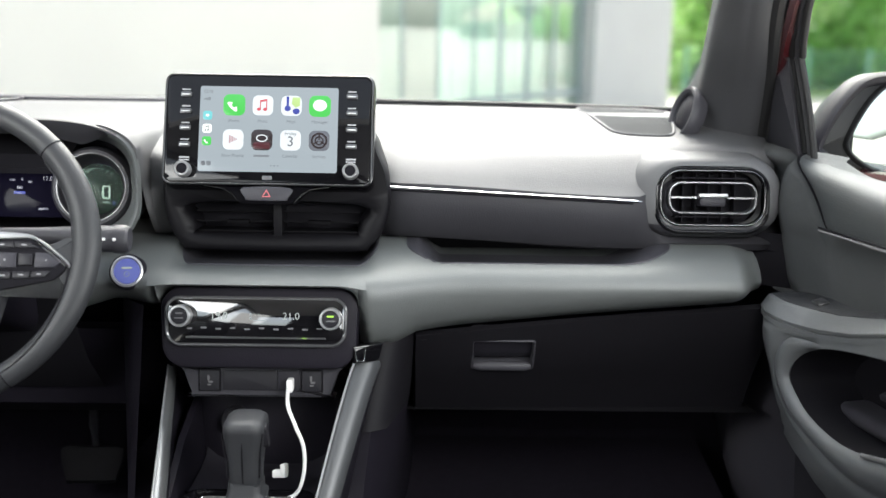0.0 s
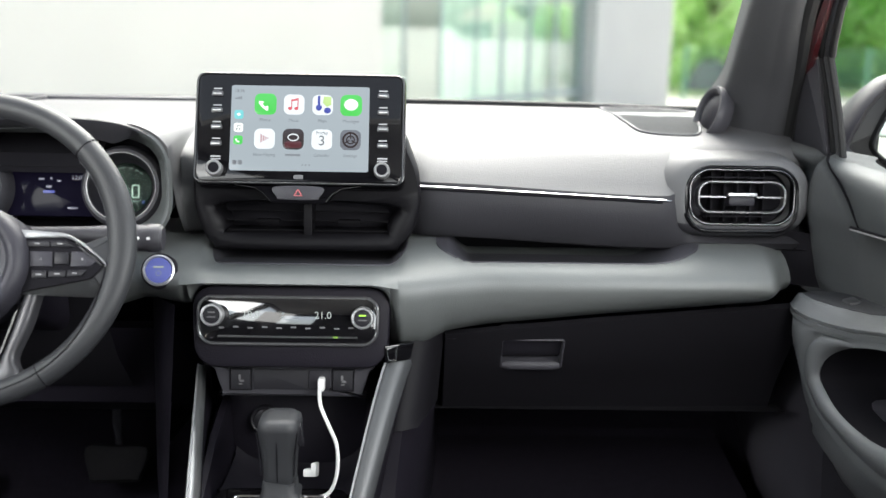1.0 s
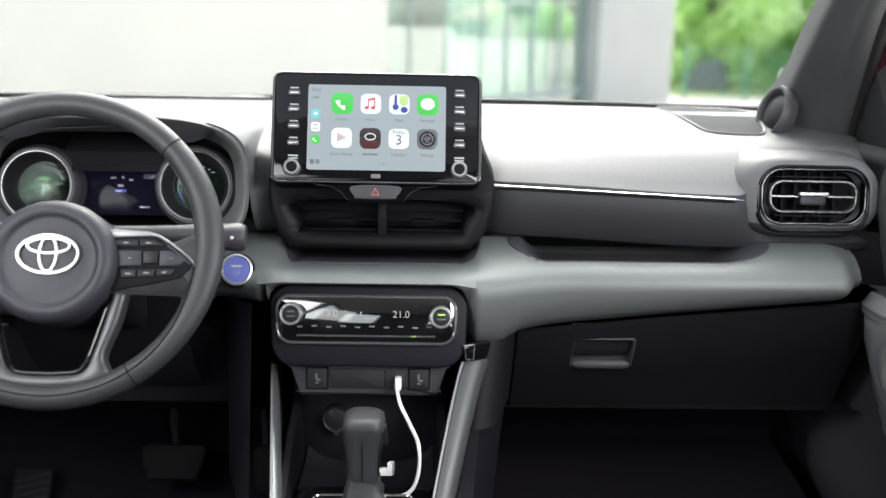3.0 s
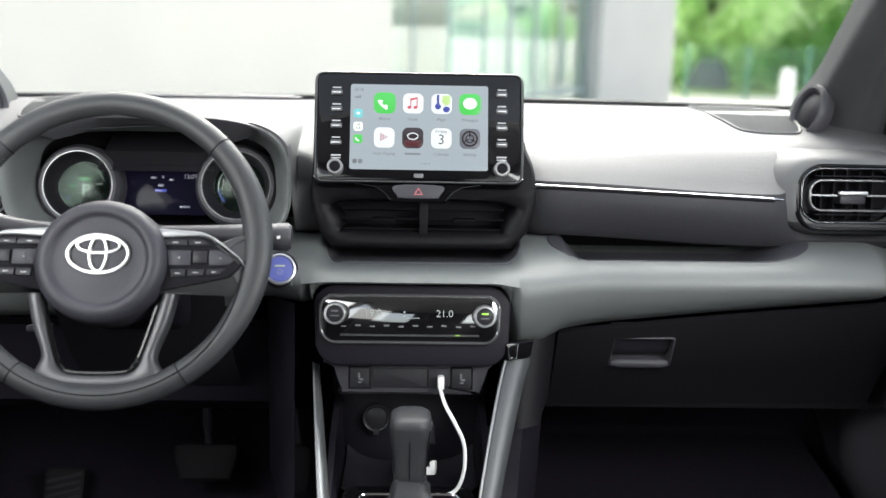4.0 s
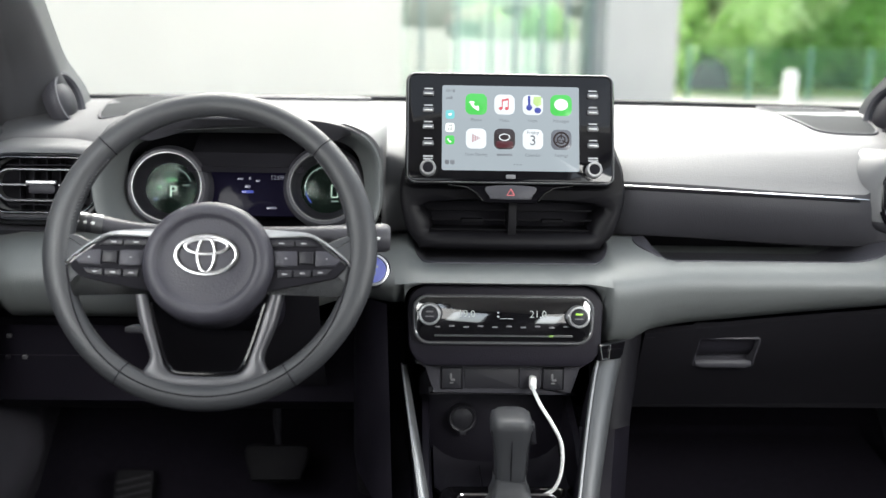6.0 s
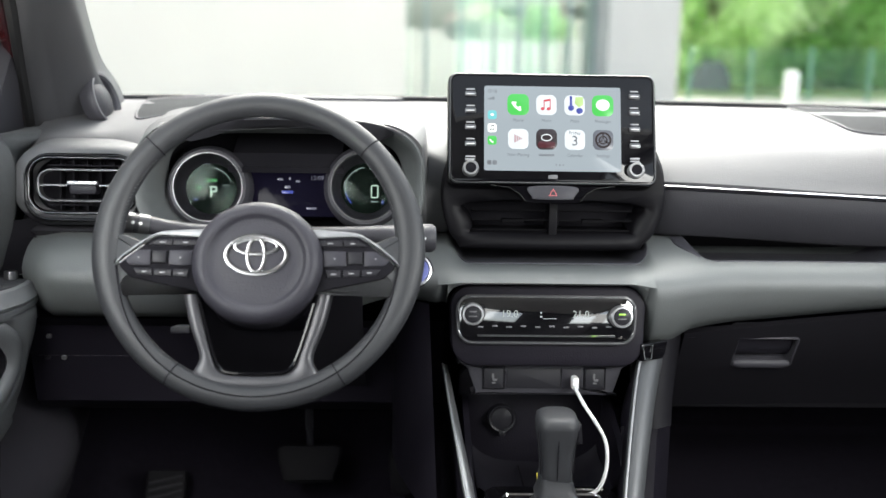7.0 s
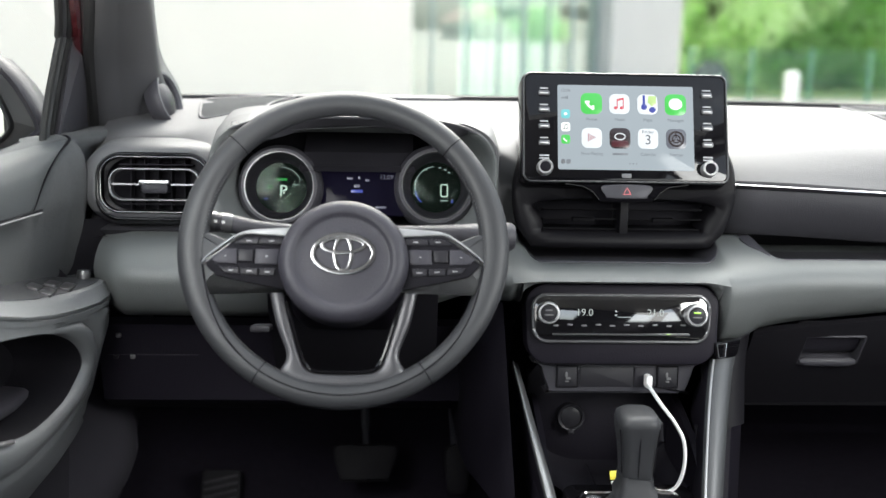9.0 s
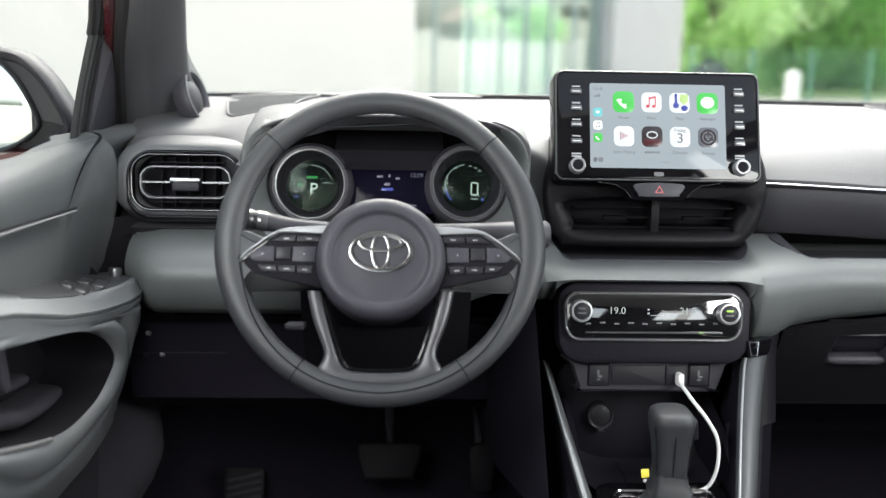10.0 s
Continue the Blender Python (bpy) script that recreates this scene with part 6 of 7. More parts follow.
    for off, r, mat in ((0.0, 0.006, M_RUBBER), (-0.014, 0.0045, M_PILLAR), (-0.026, 0.005, M_RUBBER)):
        b = bmesh.new()
        tube(b, [P(x + side, y + off, z) for x, y, z in ((0.738, 1.36, 0.985), (0.732, 1.36, 1.02), (0.723, 1.359, 1.06), (0.713, 1.358, 1.098), (0.703, 1.356, 1.132))], r, 8)
        tube(b, [P(x + side - off * 0.1, y + off, z) for x, y, z in ((0.703, 1.356, 1.132), (0.688, 1.318, 1.15), (0.661, 1.24, 1.19), (0.628, 1.12, 1.25), (0.6, 1.0, 1.305), (0.575, 0.75, 1.38), (0.575, 0.2, 1.40))], r, 8)
        part("window_channel", b, mat, d)
    # armrest pod: edge, top of the chamfer and back line, from its nose to the rear
    stations = [((0.712, 1.305, 0.797), (0.716, 1.302, 0.812), (0.75, 1.308, 0.815)),
                ((0.690, 1.303, 0.802), (0.695, 1.298, 0.817), (0.75, 1.303, 0.817)),
                ((0.672, 1.296, 0.805), (0.678, 1.290, 0.820), (0.75, 1.297, 0.820)),
                ((0.664, 1.284, 0.806), (0.671, 1.278, 0.822), (0.75, 1.28, 0.823)),
                ((0.661, 1.262, 0.805), (0.669, 1.257, 0.8225), (0.75, 1.25, 0.827)),
                ((0.667, 1.235, 0.803), (0.677, 1.231, 0.8215), (0.75, 1.218, 0.832)),
                ((0.679, 1.212, 0.802), (0.691, 1.209, 0.8210), (0.75, 1.192, 0.837)),
                ((0.688, 1.187, 0.804), (0.703, 1.185, 0.8230), (0.75, 1.166, 0.841)),
                ((0.692, 1.15, 0.811), (0.708, 1.148, 0.829), (0.748, 1.13, 0.847)),
                ((0.692, 1.07, 0.831), (0.709, 1.07, 0.849), (0.748, 1.06, 0.860)),
                ((0.692, 1.00, 0.853), (0.710, 1.00, 0.869), (0.748, 1.00, 0.876)),
                ((0.693, 0.93, 0.874), (0.711, 0.93, 0.888), (0.748, 0.93, 0.892)),
                ((0.695, 0.84, 0.893), (0.712, 0.84, 0.904), (0.748, 0.84, 0.906)),
                ((0.697, 0.50, 0.902), (0.712, 0.50, 0.911), (0.748, 0.5, 0.912)),
                ((0.70, -0.2, 0.902), (0.715, -0.2, 0.911), (0.748, -0.2, 0.912))]
    fine = [[st[k] for st in stations] for k in range(3)]
    b = bmesh.new()
    rows = []
    for e0, c0, k0 in zip(*fine):
        e0, c0, k0 = Vector(e0), Vector(c0), Vector(k0)
        out = (k0 - c0)
        out.z = 0
        out.normalize()
        row = [k0, c0.lerp(k0, 0.3), c0.lerp(k0, 0.08), c0 + (e0 - c0) * 0.08, c0.lerp(e0, 0.5), c0.lerp(e0, 0.93), e0 - out * 0.0008, e0 + Vector((0, 0, -0.003)), e0 + out * 0.003 + Vector((0, 0, -0.004)), e0 + out * 0.003 + Vector((0, 0, -0.0052)), e0 + Vector((0, 0, -0.006)), e0 + out * 0.001 + Vector((0, 0, -0.012)), e0 + out * 0.012 + Vector((0, 0, -0.016))]
        rows.append([P(*v) for v in row])
    loft(b, rows)
    part("armrest", b, M_DOOR, d, "grey plastic armrest", angle=32)
    def top(y, f):
        """Place on the armrest's top: f from the chamfer (0) to the panel (1)."""
        ys_ = [-st[1][1] for st in stations]
        c = [float(np.interp(-y, ys_, [st[1][k] for st in stations])) for k in range(3)]
        e = [float(np.interp(-y, ys_, [st[2][k] for st in stations])) for k in range(3)]
        return Vector((c[0] + (e[0] - c[0]) * f, y, c[2] + (e[2] - c[2]) * f))

    def on_top(y, f):
        p = top(y, f)
        du = top(y, f + 0.1) - top(y, f - 0.1)
        dv = top(y + 0.01, f) - top(y - 0.01, f)
        return frame_at(P(*p), P(*(du * sx)), P(*dv))
    # armrest top and switch panel in one skin, coloured darker for shade
    b = bmesh.new()
    rows = []
    for y in np.linspace(1.292, 1.0, 22):
        f0, f1 = 0.07, 0.97
        row = [top(y, f0) + Vector((0, 0, -0.002)), top(y, f0) + Vector((0, 0, 0.0009))]
        row += [top(y, f) + Vector((0, 0, 0.0013)) for f in np.linspace(f0 + 0.03, f1, 6)]
        rows.append([P(*v) for v in row])
    loft(b, rows)
    plate_ = part("shaded_switch_top", b, M_SWITCH_SHADE, d, "textured switch panel and armrest top, shade in its colour", angle=50)
    keys = ((1.188, 0.22), (1.188, 0.55), (1.222, 0.25), (1.222, 0.52)) if sx < 0 else ((1.21, 0.4),)
    for y, f in keys:
        b = bmesh.new()
        plate(b, on_top(y, f), 0.0155, 0.025, 0.003, 0.0, 0.0042, 0.0015)
        part("window_switch", b, M_GUN, plate_)
    if sx < 0:
        b = bmesh.new()
        lathe(b, on_top(1.276, 0.32), [(0.0085, 0), (0.0085, 0.009), (0.0075, 0.012), (0.0001, 0.0125)], 20)
        part("mirror_knob", b, M_GUN, plate_, "round mirror adjuster knob")

    # lower panel with the pocket opening
    def rise(y):
        return min(0.1, max(0.0, 0.29 * (1.2 - y)))

    def fx(y, z):
        zz = z - rise(y)
        base = float(np.interp(zz, [0.36, 0.46, 0.51, 0.555, 0.59, 0.617, 0.67, 0.72, 0.77, 0.81], [0.835, 0.815, 0.79, 0.755, 0.724, 0.709, 0.693, 0.678, 0.664, 0.659]))
        base += 0.031 * smoothstep(1.268, 1.17, y) * smoothstep(0.68, 0.78, zz)
        return base + 0.045 * max(0.0, (y - 1.27) / 0.034) ** 2
    cy, cz = 1.04, 0.765
    opening = smooth_line([(1.222, 0.724), (1.213, 0.75), (1.185, 0.773), (1.125, 0.795), (1.06, 0.812), (0.98, 0.83), (0.9, 0.846), (0.83, 0.852), (0.79, 0.83), (0.80, 0.785), (0.88, 0.752), (0.96, 0.724), (1.04, 0.700), (1.10, 0.690), (1.16, 0.694), (1.203, 0.707)], 8, True)
    lip = [(p[1], p[2] - 0.009) for p in fine[0] if -0.19 < p[1]]
    border = [(1.304, 0.72)] + lip + [(-0.2, 0.88), (-0.2, 0.3), (0.3, 0.29), (0.8, 0.29), (1.2, 0.29), (1.304, 0.29), (1.304, 0.38), (1.304, 0.5), (1.304, 0.58), (1.304, 0.65)]
    n = 128
    po, pb = polar(opening, n, (cy, cz)), polar(border, n, (cy, cz))
    b = bmesh.new()
    rows = []
    for dist, dx in ((0.0, 0.006), (0.003, 0.0), (0.008, -0.004), (0.02, -0.006), (0.032, -0.005), (0.039, -0.001), (0.043, 0.004), (0.05, 0.004), (0.056, 0.0), (0.07, 0.0), (0.09, 0.0), (0.11, 0.0), (0.13, 0.0), (0.2, 0.0), (0.3, 0.0), (0.5, 0.0), (9.0, 0.0)):
        row = []
        for (y0, z0), (y1, z1) in zip(po, pb):
            full = max(1e-4, math.hypot(y1 - y0, z1 - z0))
            k = min(1.0, dist * min(1.0, full / 0.13) / full)
            y, z = y0 + (y1 - y0) * k, z0 + (z1 - z0) * k
            row.append(P(fx(y, z) + dx * smoothstep(0.05, 0.1, full), y, z))
        rows.append(row)
    loft(b, rows, wrap=True)
    part("lower_panel", b, M_DOOR, d, "grey plastic lower panel with open pocket", angle=60)
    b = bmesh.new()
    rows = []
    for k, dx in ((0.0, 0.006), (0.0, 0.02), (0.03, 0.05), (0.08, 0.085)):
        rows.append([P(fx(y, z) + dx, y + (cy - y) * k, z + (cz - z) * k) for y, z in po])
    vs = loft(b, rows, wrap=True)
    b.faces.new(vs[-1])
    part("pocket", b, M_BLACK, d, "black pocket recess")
    b = bmesh.new()
    loft(b, [[P(0.775, y, z + 0.004), P(0.748, y, z + 0.001), P(0.741, y, z - 0.003), P(0.738, y, z - 0.010), P(0.741, y, z - 0.017), P(0.750, y, z - 0.022), P(0.775, y, z - 0.025)] for y, z in smooth_line([(1.20, 0.700), (1.17, 0.709), (1.12, 0.714), (1.06, 0.724), (1.02, 0.738), (0.98, 0.75)], 5)])
    part("pocket_shelf", b, M_KICK, d, angle=80)
    b = bmesh.new()
    loft(b, [[P(0.775, y, z), P(0.750, y, z - 0.001), P(0.744, y, z - 0.005), P(0.746, y, z - 0.011), P(0.775, y, z - 0.014)] for y, z in smooth_line([(1.09, 0.756), (1.05, 0.762), (1.0, 0.772), (0.95, 0.786)], 5)])
    part("pull_shelf", b, M_KICK, d, angle=80)
    b = bmesh.new()
    hm = frame_at(P(0.735, 0.99, 0.795), (0, -sx, 0), (0.1 * sx, 0, 1))
    plate(b, hm, 0.02, 0.05, 0.009, -0.01, 0.006, 0.003)
    part("door_handle", b, M_KICK, d, "dark inner door handle")
    b = bmesh.new()
    tube(b, [P(fx(y, z) + 0.0005, y, z) for y, z in [(0.80, 0.787), (0.88, 0.7535), (0.96, 0.7255), (1.02, 0.706)]], 0.0026, 8)
    part("pocket_trim", b, M_SATIN, d, "thin chrome pocket line")
    # outer skin
    b = bmesh.new()
    loft(b, [[P(0.80, y, 0.972), P(0.835, y, 0.95), P(0.85, y, 0.7), P(0.85, y, 0.4), P(0.85, y, 0.28)] for y in np.linspace(1.3, -0.22, 8)])
    part("outer_skin", b, M_DARK, d)
    b = bmesh.new()
    loft(b, [[P(fx(1.304, z) + (0.86 - fx(1.304, z)) * k, 1.3035 + 0.01 * k, z) for k in (0, 0.3, 0.6, 1.0)] for z in np.linspace(0.34, 0.795, 16)] + [[P(0.745 + 0.08 * k, 1.3035 + 0.01 * k, z) for k in (0, 0.3, 0.6, 1.0)] for z in (0.84, 0.9, 0.97)])
    part("door_edge", b, M_DARK, d)
    b = bmesh.new()
    lathe(b, frame_at(P(0.79, 1.13, 0.52), (0, -sx, 0), (0, 0, 1)), [(0.088, -0.02), (0.088, 0.006), (0.08, 0.011), (0.06, 0.012), (0.0001, 0.016)], 36)
    part("door_speaker", b, M_DARK, d, "round dark speaker cover")
    return d


door(-1)
door(1)

# kick panels beside the footwells
for sx in (-1, 1):
    b = bmesh.new()
    rows = []
    for z in np.linspace(0.3, 0.95, 18):
        base = float(np.interp(z, [0.3, 0.45, 0.6, 0.72, 0.86, 0.95], [0.77, 0.755, 0.74, 0.735, 0.74, 0.76]))
        rows.append([(sx * 0.86, 1.312, z), (sx * 0.80, 1.305, z)] + [(sx * (base - 0.06 * math.exp(-((z - 0.5) / 0.1) ** 2 - ((y - 1.46) / 0.1) ** 2)), y, z) for y in np.linspace(1.305, 1.8, 14)])
    loft(b, rows)
    single("trim_kick_panel", b, M_KICK, "dark plastic kick panel beside the footwell", "trim", "structure")
b = bmesh.new()
loft(b, [[(x, y, z) for x in np.linspace(0.16, 0.70, 12)] for y, z in ((0.7, 0.33), (1.2, 0.335), (1.45, 0.34), (1.58, 0.375), (1.68, 0.46))])
loft(b, [[(x, y, z) for x in np.linspace(0.16, 0.70, 12)] for y, z in ((0.7, 0.325), (1.68, 0.45))])
single("floor_mat", b, M_CARPET, "black textile mat in the passenger footwell", "floor mat")

# ---- door mirrors ----
def mirror(sx):
    t = thing("door_mirror", (sx * 0.86, 1.5, 0.95), "dark door mirror outside the window", "mirror", "door mirrors")
    m = frame_at((sx * 0.925 - (0.016 if sx > 0 else 0), 1.47, 1.022), (1, sx * 0.12, 0), (0, 0.04, 1))
    o = smooth_line([(-0.130, -0.016), (-0.108, 0.028), (-0.082, 0.062), (-0.052, 0.083), (0.0, 0.089), (0.09, 0.085), (0.12, 0.06), (0.122, -0.04), (0.09, -0.07), (0.0, -0.08), (-0.06, -0.074), (-0.1, -0.056), (-0.126, -0.036)], 6, True)
    if sx < 0:
        o = [(-u, v) for u, v in o][::-1]
    b = bmesh.new()
    loft(b, [put(m, [(u * 0.4, v * 0.4) for u, v in o], -0.12), put(m, [(u * 0.75, v * 0.75) for u, v in o], -0.1), put(m, [(u * 0.97, v * 0.97) for u, v in o], -0.04), put(m, o, 0.0), put(m, shrink(o, 0.006), 0.008), put(m, shrink(o, 0.014), 0.004), put(m, shrink(o, 0.02), -0.012)], wrap=True)
    part("housing", b, M_DARK, t, "dark mirror housing", angle=60)
    b = bmesh.new()
    slab(b, m @ Matrix.Rotation(radians(-6 * sx), 4, 'Y'), [(u * 0.72 + sx * 0.022, v * 0.80) for u, v in o], -0.014, -0.006, 0.001)
    part("mirror_glass", b, M_MIRROR, t, "mirror glass with pale reflection")
    b = bmesh.new()
    rim(b, m, [(u * 0.755 + sx * 0.022, v * 0.845) for u, v in o], 0.005, -0.014, 0.0, 0.002)
    slab(b, m, shrink(o, 0.012), -0.03, -0.0125, 0.002)
    part("glass_edge", b, M_RUBBER, t)
    b = bmesh.new()
    loft(b, [[(sx * x, y, z) for y, z in ((1.44, z0), (1.5, z0 + 0.005), (1.56, z0), (1.56, z1), (1.5, z1), (1.44, z1))] for x, z0, z1 in ((0.80, 0.968, 0.93), (0.84, 0.965, 0.925), (0.88, 0.962, 0.925), (0.93, 0.955, 0.925))], wrap=True, cap=True)
    part("foot", b, M_RED, t, "dark red mirror foot")


mirror(-1)
mirror(1)

# ---- outside ----
M_GROUND = material("paving", (0.36, 0.34, 0.31), 0.9, vary=0.25, vary_scale=1.5, relief=0.3, relief_scale=20)
M_WALL = material("white_concrete", (0.56, 0.545, 0.50), 0.85, vary=0.07, vary_scale=1.2, relief=0.15, relief_scale=30)
M_CONC = material("grey_concrete", (0.37, 0.37, 0.36), 0.85, vary=0.08, vary_scale=2.0, relief=0.2, relief_scale=25)
M_FGLASS = clear_glass("facade_glass", (0.8, 0.92, 0.85), 0.32, 0.35)
M_MULL = material("mullion", (0.22, 0.27, 0.28), 0.4, 0.3)
M_CURT = material("curtain", (0.6, 0.74, 0.65), 0.9, vary=0.2, vary_scale=3)
M_ROOM = material("room", (0.7, 0.76, 0.72), 0.9)
M_LEAF = leaf_material("leaves", (0.19, 0.29, 0.14))
M_LEAF2 = leaf_material("light_leaves", (0.27, 0.38, 0.21))
M_LAWN = material("lawn_grass", (0.2, 0.26, 0.1), 0.95, vary=0.3, vary_scale=2, relief=0.5, relief_scale=60)
M_STONE = material("dark_stone", (0.11, 0.11, 0.12), 0.85, vary=0.25, vary_scale=4, relief=0.4, relief_scale=12)
M_BARK = material("bark", (0.17, 0.145, 0.11), 0.9, relief=0.8, relief_scale=30)
M_FENCE = material("green_fence", (0.12, 0.27, 0.19), 0.5)
M_POST = material("white_post", (0.75, 0.75, 0.72), 0.6)
M_ROOF = material("tile_roof", (0.42, 0.3, 0.26), 0.8, vary=0.2, vary_scale=3, relief=0.4, relief_scale=18)
M_HOUSE = material("house_wall", (0.55, 0.52, 0.46), 0.85, vary=0.1)
M_PANE = material("dark_pane", (0.02, 0.03, 0.035), 0.08)

b = bmesh.new()
loft(b, [[(x, y, 0.0) for x in (-1500, -60, -20, 0, 20, 60, 1500)] for y in (-1500, -60, -20, 0, 20, 60, 1500)])
single("ground", b, M_GROUND, "pale paved ground in front of a building", "ground", "structure")

FA = Vector((-0.23, 9.0, 0))
FU = Vector((0.555, 0.832, 0)).normalized()
FN = Vector((FU.y, -FU.x, 0))


def fac(s, d, z):
    """Place at s along the front of the building, d out from it, at height z."""
    p = FA + FU * s + FN * d
    return (p.x, p.y, z)


def fbox(bm, s0, s1, d0, d1, z0, z1):
    loft(bm, [[fac(s0, d0, z), fac(s1, d0, z), fac(s1, d1, z), fac(s0, d1, z)] for z in (z0, z1)], wrap=True, cap=True)


bd = thing("office_building", fac(0, -1, 0), "pale concrete office building with a tall glazed bay", "building")
b = bmesh.new()
fbox(b, -14, 0.0, -0.4, 0, 0, 5.2)
part("wall", b, M_WALL, bd, "sunlit off-white concrete wall")
b = bmesh.new()
fbox(b, 4.56, 7.25, -3, 0.02, 0, 5.2)
part("pier", b, M_CONC, bd, "grey concrete pier")
b = bmesh.new()
fbox(b, 0.0, 4.56, -0.4, 0, 4.2, 5.2)
part("lintel", b, M_WALL, bd)
b = bmesh.new()
fbox(b, 0, 4.56, -3.2, -3.0, 0, 4.4)
fbox(b, 0, 4.56, -3.0, 0, 0, 0.05)
part("room", b, M_ROOM, bd, "dim room behind the glass")
b = bmesh.new()
loft(b, [[fac(2.1 + 2.4 * k, -0.75 + 0.07 * math.sin(k * 52), z) for k in np.linspace(0, 1, 120)] for z in (0.05, 4.2)])
part("curtain", b, M_CURT, bd, "green-grey hanging curtain", angle=80)
edges = [0.0, 0.58, 1.22, 1.9, 2.46, 3.09, 3.75, 4.5]
for s in edges:
    b = bmesh.new()
    w = 0.008 if s < 2.2 else 0.03
    fbox(b, s - w + (w if s == 0 else 0), s + w, -0.175, -0.145, 0, 4.2)
    part("mullion", b, M_MULL, bd)
for s0, s1 in zip(edges, edges[1:]):
    b = bmesh.new()
    loft(b, [[fac(s0, -0.16, z), fac(s1, -0.16, z)] for z in (0.05, 4.2)])
    g = part("pane", b, M_FGLASS, bd, "green-tinted window pane")
    g.visible_shadow = False
b = bmesh.new()
fbox(b, 0, 4.56, -0.2, -0.12, 0.38, 0.44)
part("transom", b, M_MULL, bd)


def tree(name, at, height, spread, leaf_mat, seed, leaves, label, low=0.25):
    rnd = random.Random(seed)
    t = thing(name, at, label, "tree")
    b = bmesh.new()
    at = Vector(at)
    tube(b, [at + Vector((0.05 * rnd.uniform(-1, 1) * k, 0.05 * rnd.uniform(-1, 1) * k, height * 0.75 * k / 5)) for k in range(6)], [0.16 * (1 - 0.14 * k) * height / 5 for k in range(6)], 8)
    for k in range(7):
        a = rnd.uniform(0, 6.28)
        z = height * rnd.uniform(low, 0.6)
        e = at + Vector((math.cos(a) * spread * 0.7, math.sin(a) * spread * 0.7, z + height * 0.22))
        s0 = at + Vector((0, 0, z))
        tube(b, [s0, s0.lerp(e, 0.5) + Vector((0, 0, 0.1)), e], [0.06 * height / 5, 0.04 * height / 5, 0.012], 6)
    part("trunk", b, M_BARK, t, "rough brown trunk and limbs")
    clumps = []
    for k in range(44):
        a = rnd.uniform(0, 6.28)
        r = spread * math.sqrt(rnd.random())
        z = height * rnd.uniform(low, 1.0)
        lim = math.sin(math.pi * min(1, max(0.08, (z / height - low + 0.15) / (1.15 - low)))) ** 0.6
        clumps.append((at + Vector((math.cos(a) * r * lim, math.sin(a) * r * lim, z)), rnd.uniform(0.22, 0.42) * spread))
    vs, fs = [], []
    for k in range(leaves):
        c, cr = clumps[rnd.randrange(len(clumps))]
        d = Vector((rnd.gauss(0, 1), rnd.gauss(0, 1), rnd.gauss(0, 1))).normalized()
        p = c + d * cr * rnd.uniform(0.45, 1.0)
        u = Vector((rnd.gauss(0, 1), rnd.gauss(0, 1), rnd.gauss(0, 0.6))).normalized()
        w = u.cross(d + Vector((0.01, 0.02, 0.03))).normalized()
        s = rnd.uniform(0.09, 0.19)
        i = len(vs)
        vs += [p - u * s, p + w * s * 0.55, p + u * s, p - w * s * 0.55]
        fs.append((i, i + 1, i + 2, i + 3))
    me = bpy.data.meshes.new("crown")
    me.from_pydata([tuple(v) for v in vs], [], fs)
    me.materials.append(leaf_mat)
    cr = new("crown", me)
    cr.parent = t
    cr.matrix_parent_inverse = Matrix.Translation(t.location).inverted()
    tagged(cr, "uneven crown of small green leaves")
    return t


tree("tree", (6.2, 21.5, 0), 6.2, 2.1, M_LEAF2, 1, 13000, "bright green leafy tree behind a fence", 0.03)
tree("tree", (9.0, 22.8, 0), 6.8, 2.6, M_LEAF, 2, 15000, "broad dark green leafy tree behind a fence", 0.04)
tree("tree", (11.3, 24.5, 0), 6.2, 2.2, M_LEAF2, 3, 12000, "green leafy tree beside the path", 0.05)
tree("tree", (7.4, 27.0, 0), 7.5, 2.6, M_LEAF2, 4, 11000, "bright green leafy tree further off", 0.02)
tree("tree", (15.0, 44.0, 0), 9.0, 4.0, M_LEAF2, 5, 10000, "tall pale green tree in the distance", 0.05)
tree("tree", (24.0, 40.0, 0), 9.0, 4.0, M_LEAF, 6, 10000, "tall green tree in the distance", 0.05)
tree("tree", (88.0, 62.0, 0), 3.6, 3.0, M_LEAF, 7, 6000, "low round tree among distant houses", 0.05)
tree("tree", (112.0, 66.0, 0), 4.2, 3.4, M_LEAF2, 8, 6000, "low pale tree among distant houses", 0.05)

b = bmesh.new()
loft(b, [[(x, y + 0.05 * x, 0.02) for x in np.linspace(4.0, 14, 9)] for y in (18.2, 22, 26, 31)])
loft(b, [[(x, 18.2 + 0.05 * x, z) for x in np.linspace(4.0, 14, 9)] for z in (0.0, 0.02)])
single("lawn", b, M_LAWN, "sunlit lawn under the trees", "lawn", "structure")
b = bmesh.new()
loft(b, [[(5.9 + 0.42 * math.cos(a) * math.cos(e) * (1 + 0.12 * math.sin(3 * a + e)), 20.3 + 0.35 * math.sin(a) * math.cos(e), 0.03 + 0.6 * math.sin(e) * (1 + 0.1 * math.cos(2 * a))) for a in np.linspace(0, 2 * math.pi, 25)[:-1]] for e in np.linspace(0, 1.5, 9)], wrap=True)
single("boulder", b, M_STONE, "dark grey rounded boulder on the lawn", "boulder")

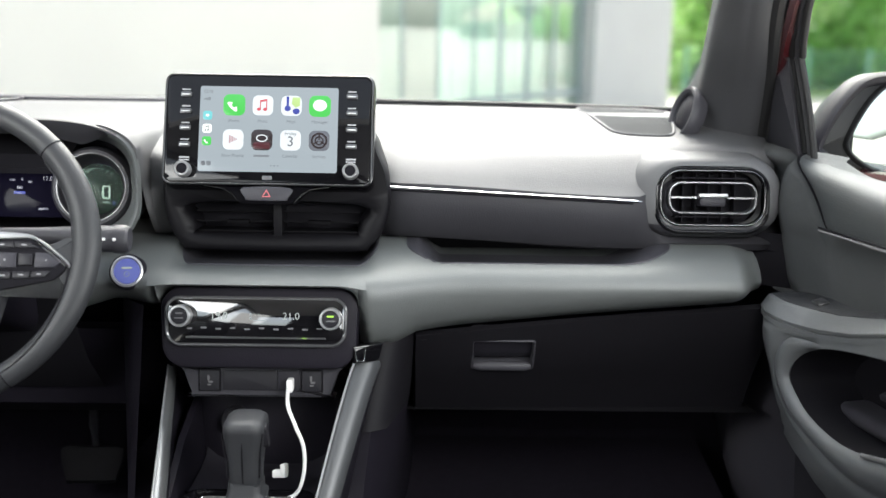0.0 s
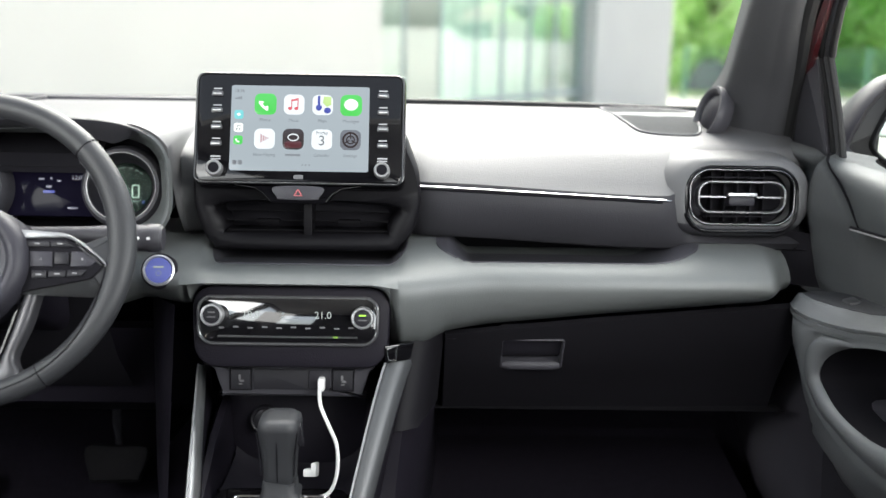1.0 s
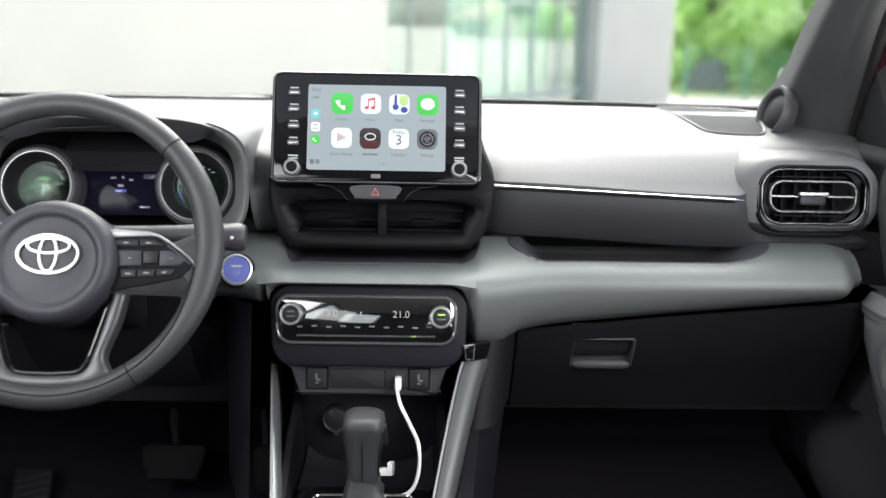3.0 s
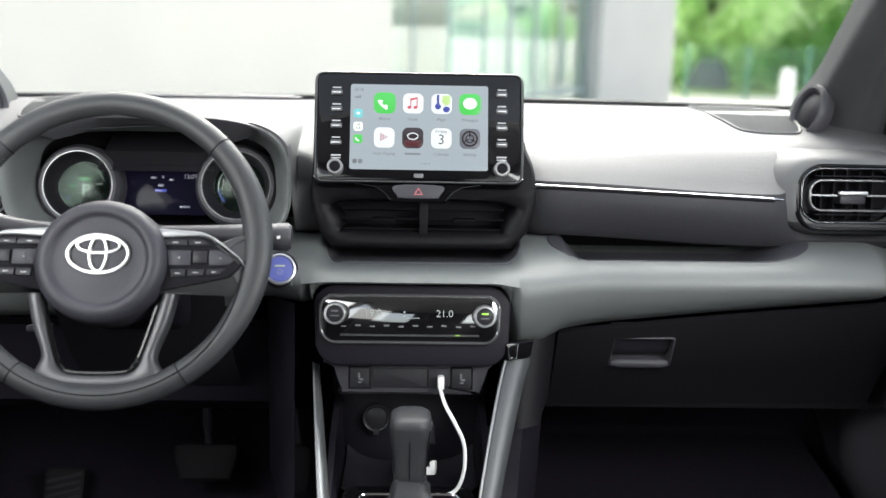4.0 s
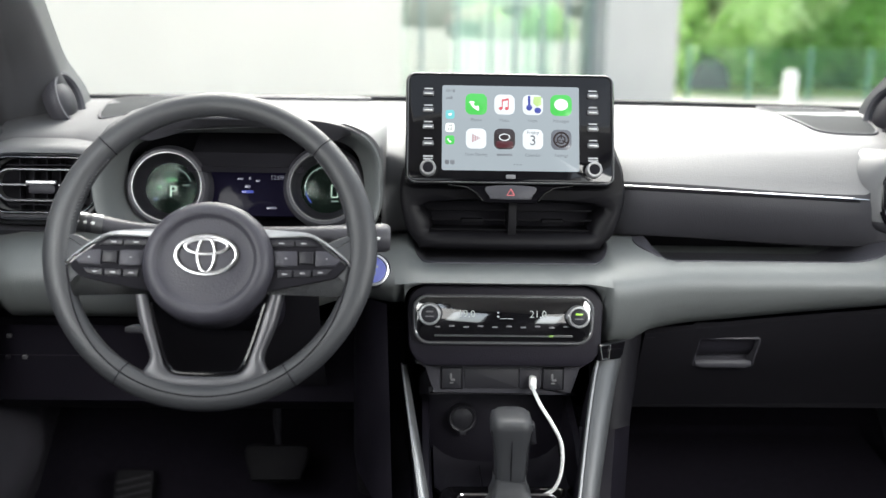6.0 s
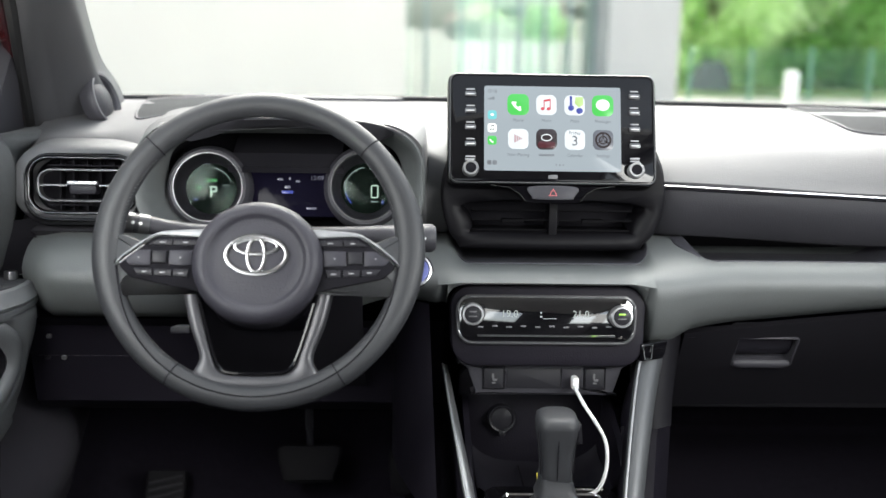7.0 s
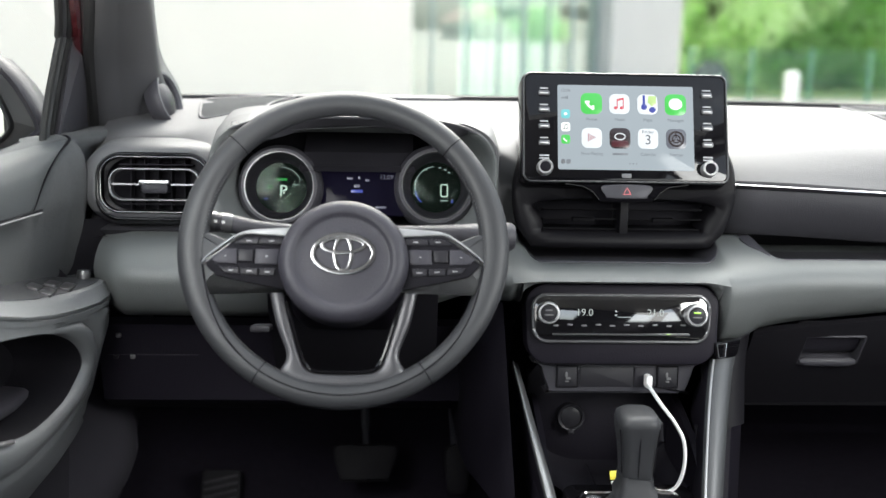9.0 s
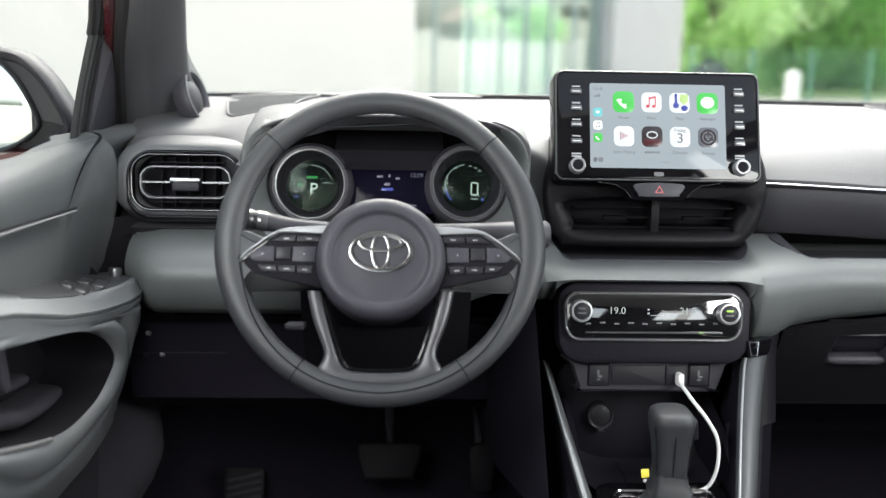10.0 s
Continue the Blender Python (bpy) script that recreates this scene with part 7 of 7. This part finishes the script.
fn = thing("fence", (8.5, 17.5, 0), "low green wire fence along the plot", "fence")
for k in range(9):
    b = bmesh.new()
    x = 4.6 + 1.1 * k
    tube(b, [(x, 17.2 + 0.12 * k, 0), (x, 17.2 + 0.12 * k, 0.95)], 0.03, 8)
    part("post", b, M_FENCE, fn)
for z in [0.1 + 0.11 * j for j in range(8)]:
    b = bmesh.new()
    tube(b, [(4.6, 17.2, z), (13.4, 17.2 + 0.96, z)], 0.008, 5)
    part("rail", b, M_FENCE, fn)
b = bmesh.new()
lathe(b, frame_at((5.93, 16.0, 0), (1, 0, 0), (0, 1, 0)), [(0.11, 0.0), (0.11, 0.5), (0.1, 0.56), (0.06, 0.6), (0.0001, 0.6)], 20)
single("bollard", b, M_POST, "short white round bollard on the paving", "bollard")



def house(x0, y0, wide, deep, eaves, ridge, windows, label):
    """A house seen from far off: walls, hipped roof, a row of windows with frames."""
    h = thing("house", (x0 + wide / 2, y0 + deep / 2, 0), label, "house", "distant houses")
    b = bmesh.new()
    box(b, (x0, y0, 0), (x0 + wide, y0 + deep, eaves), 0.02)
    part("wall", b, M_HOUSE, h)
    b = bmesh.new()
    o, xm = 0.4, x0 + wide / 2
    loft(b, [[(x0 - o, y0 - o, eaves), (xm, y0 - o, eaves), (x0 + wide + o, y0 - o, eaves)], [(x0 + o, y0 + deep * 0.25, ridge), (xm, y0 + deep * 0.25, ridge), (x0 + wide - o, y0 + deep * 0.25, ridge)],
             [(x0 + o, y0 + deep * 0.75, ridge), (xm, y0 + deep * 0.75, ridge), (x0 + wide - o, y0 + deep * 0.75, ridge)], [(x0 - o, y0 + deep + o, eaves), (xm, y0 + deep + o, eaves), (x0 + wide + o, y0 + deep + o, eaves)]])
    part("roof", b, M_ROOF, h, "pale reddish tiled roof")
    step = wide / windows
    for k in range(windows):
        xa = x0 + step * (k + 0.25)
        b = bmesh.new()
        box(b, (xa, y0 - 0.05, eaves * 0.27), (xa + step * 0.5, y0 + 0.02, eaves * 0.83), 0.0)
        w = part("window", b, M_PANE, h)
        b = bmesh.new()
        box(b, (xa - 0.04, y0 - 0.08, eaves * 0.2), (xa + step * 0.5 + 0.04, y0 + 0.01, eaves * 0.26), 0.0)
        part("sill", b, M_POST, w)


house(13.2, 33.0, 8.8, 7.0, 0.75, 1.35, 5, "low house with a pale tiled roof beyond the trees")
house(96.0, 58.0, 10.0, 9.0, 2.2, 3.8, 4, "pale house with a tiled roof, far across the street")
house(104.0, 72.0, 9.0, 8.0, 2.6, 4.4, 4, "pale house with a tiled roof, far across the street")
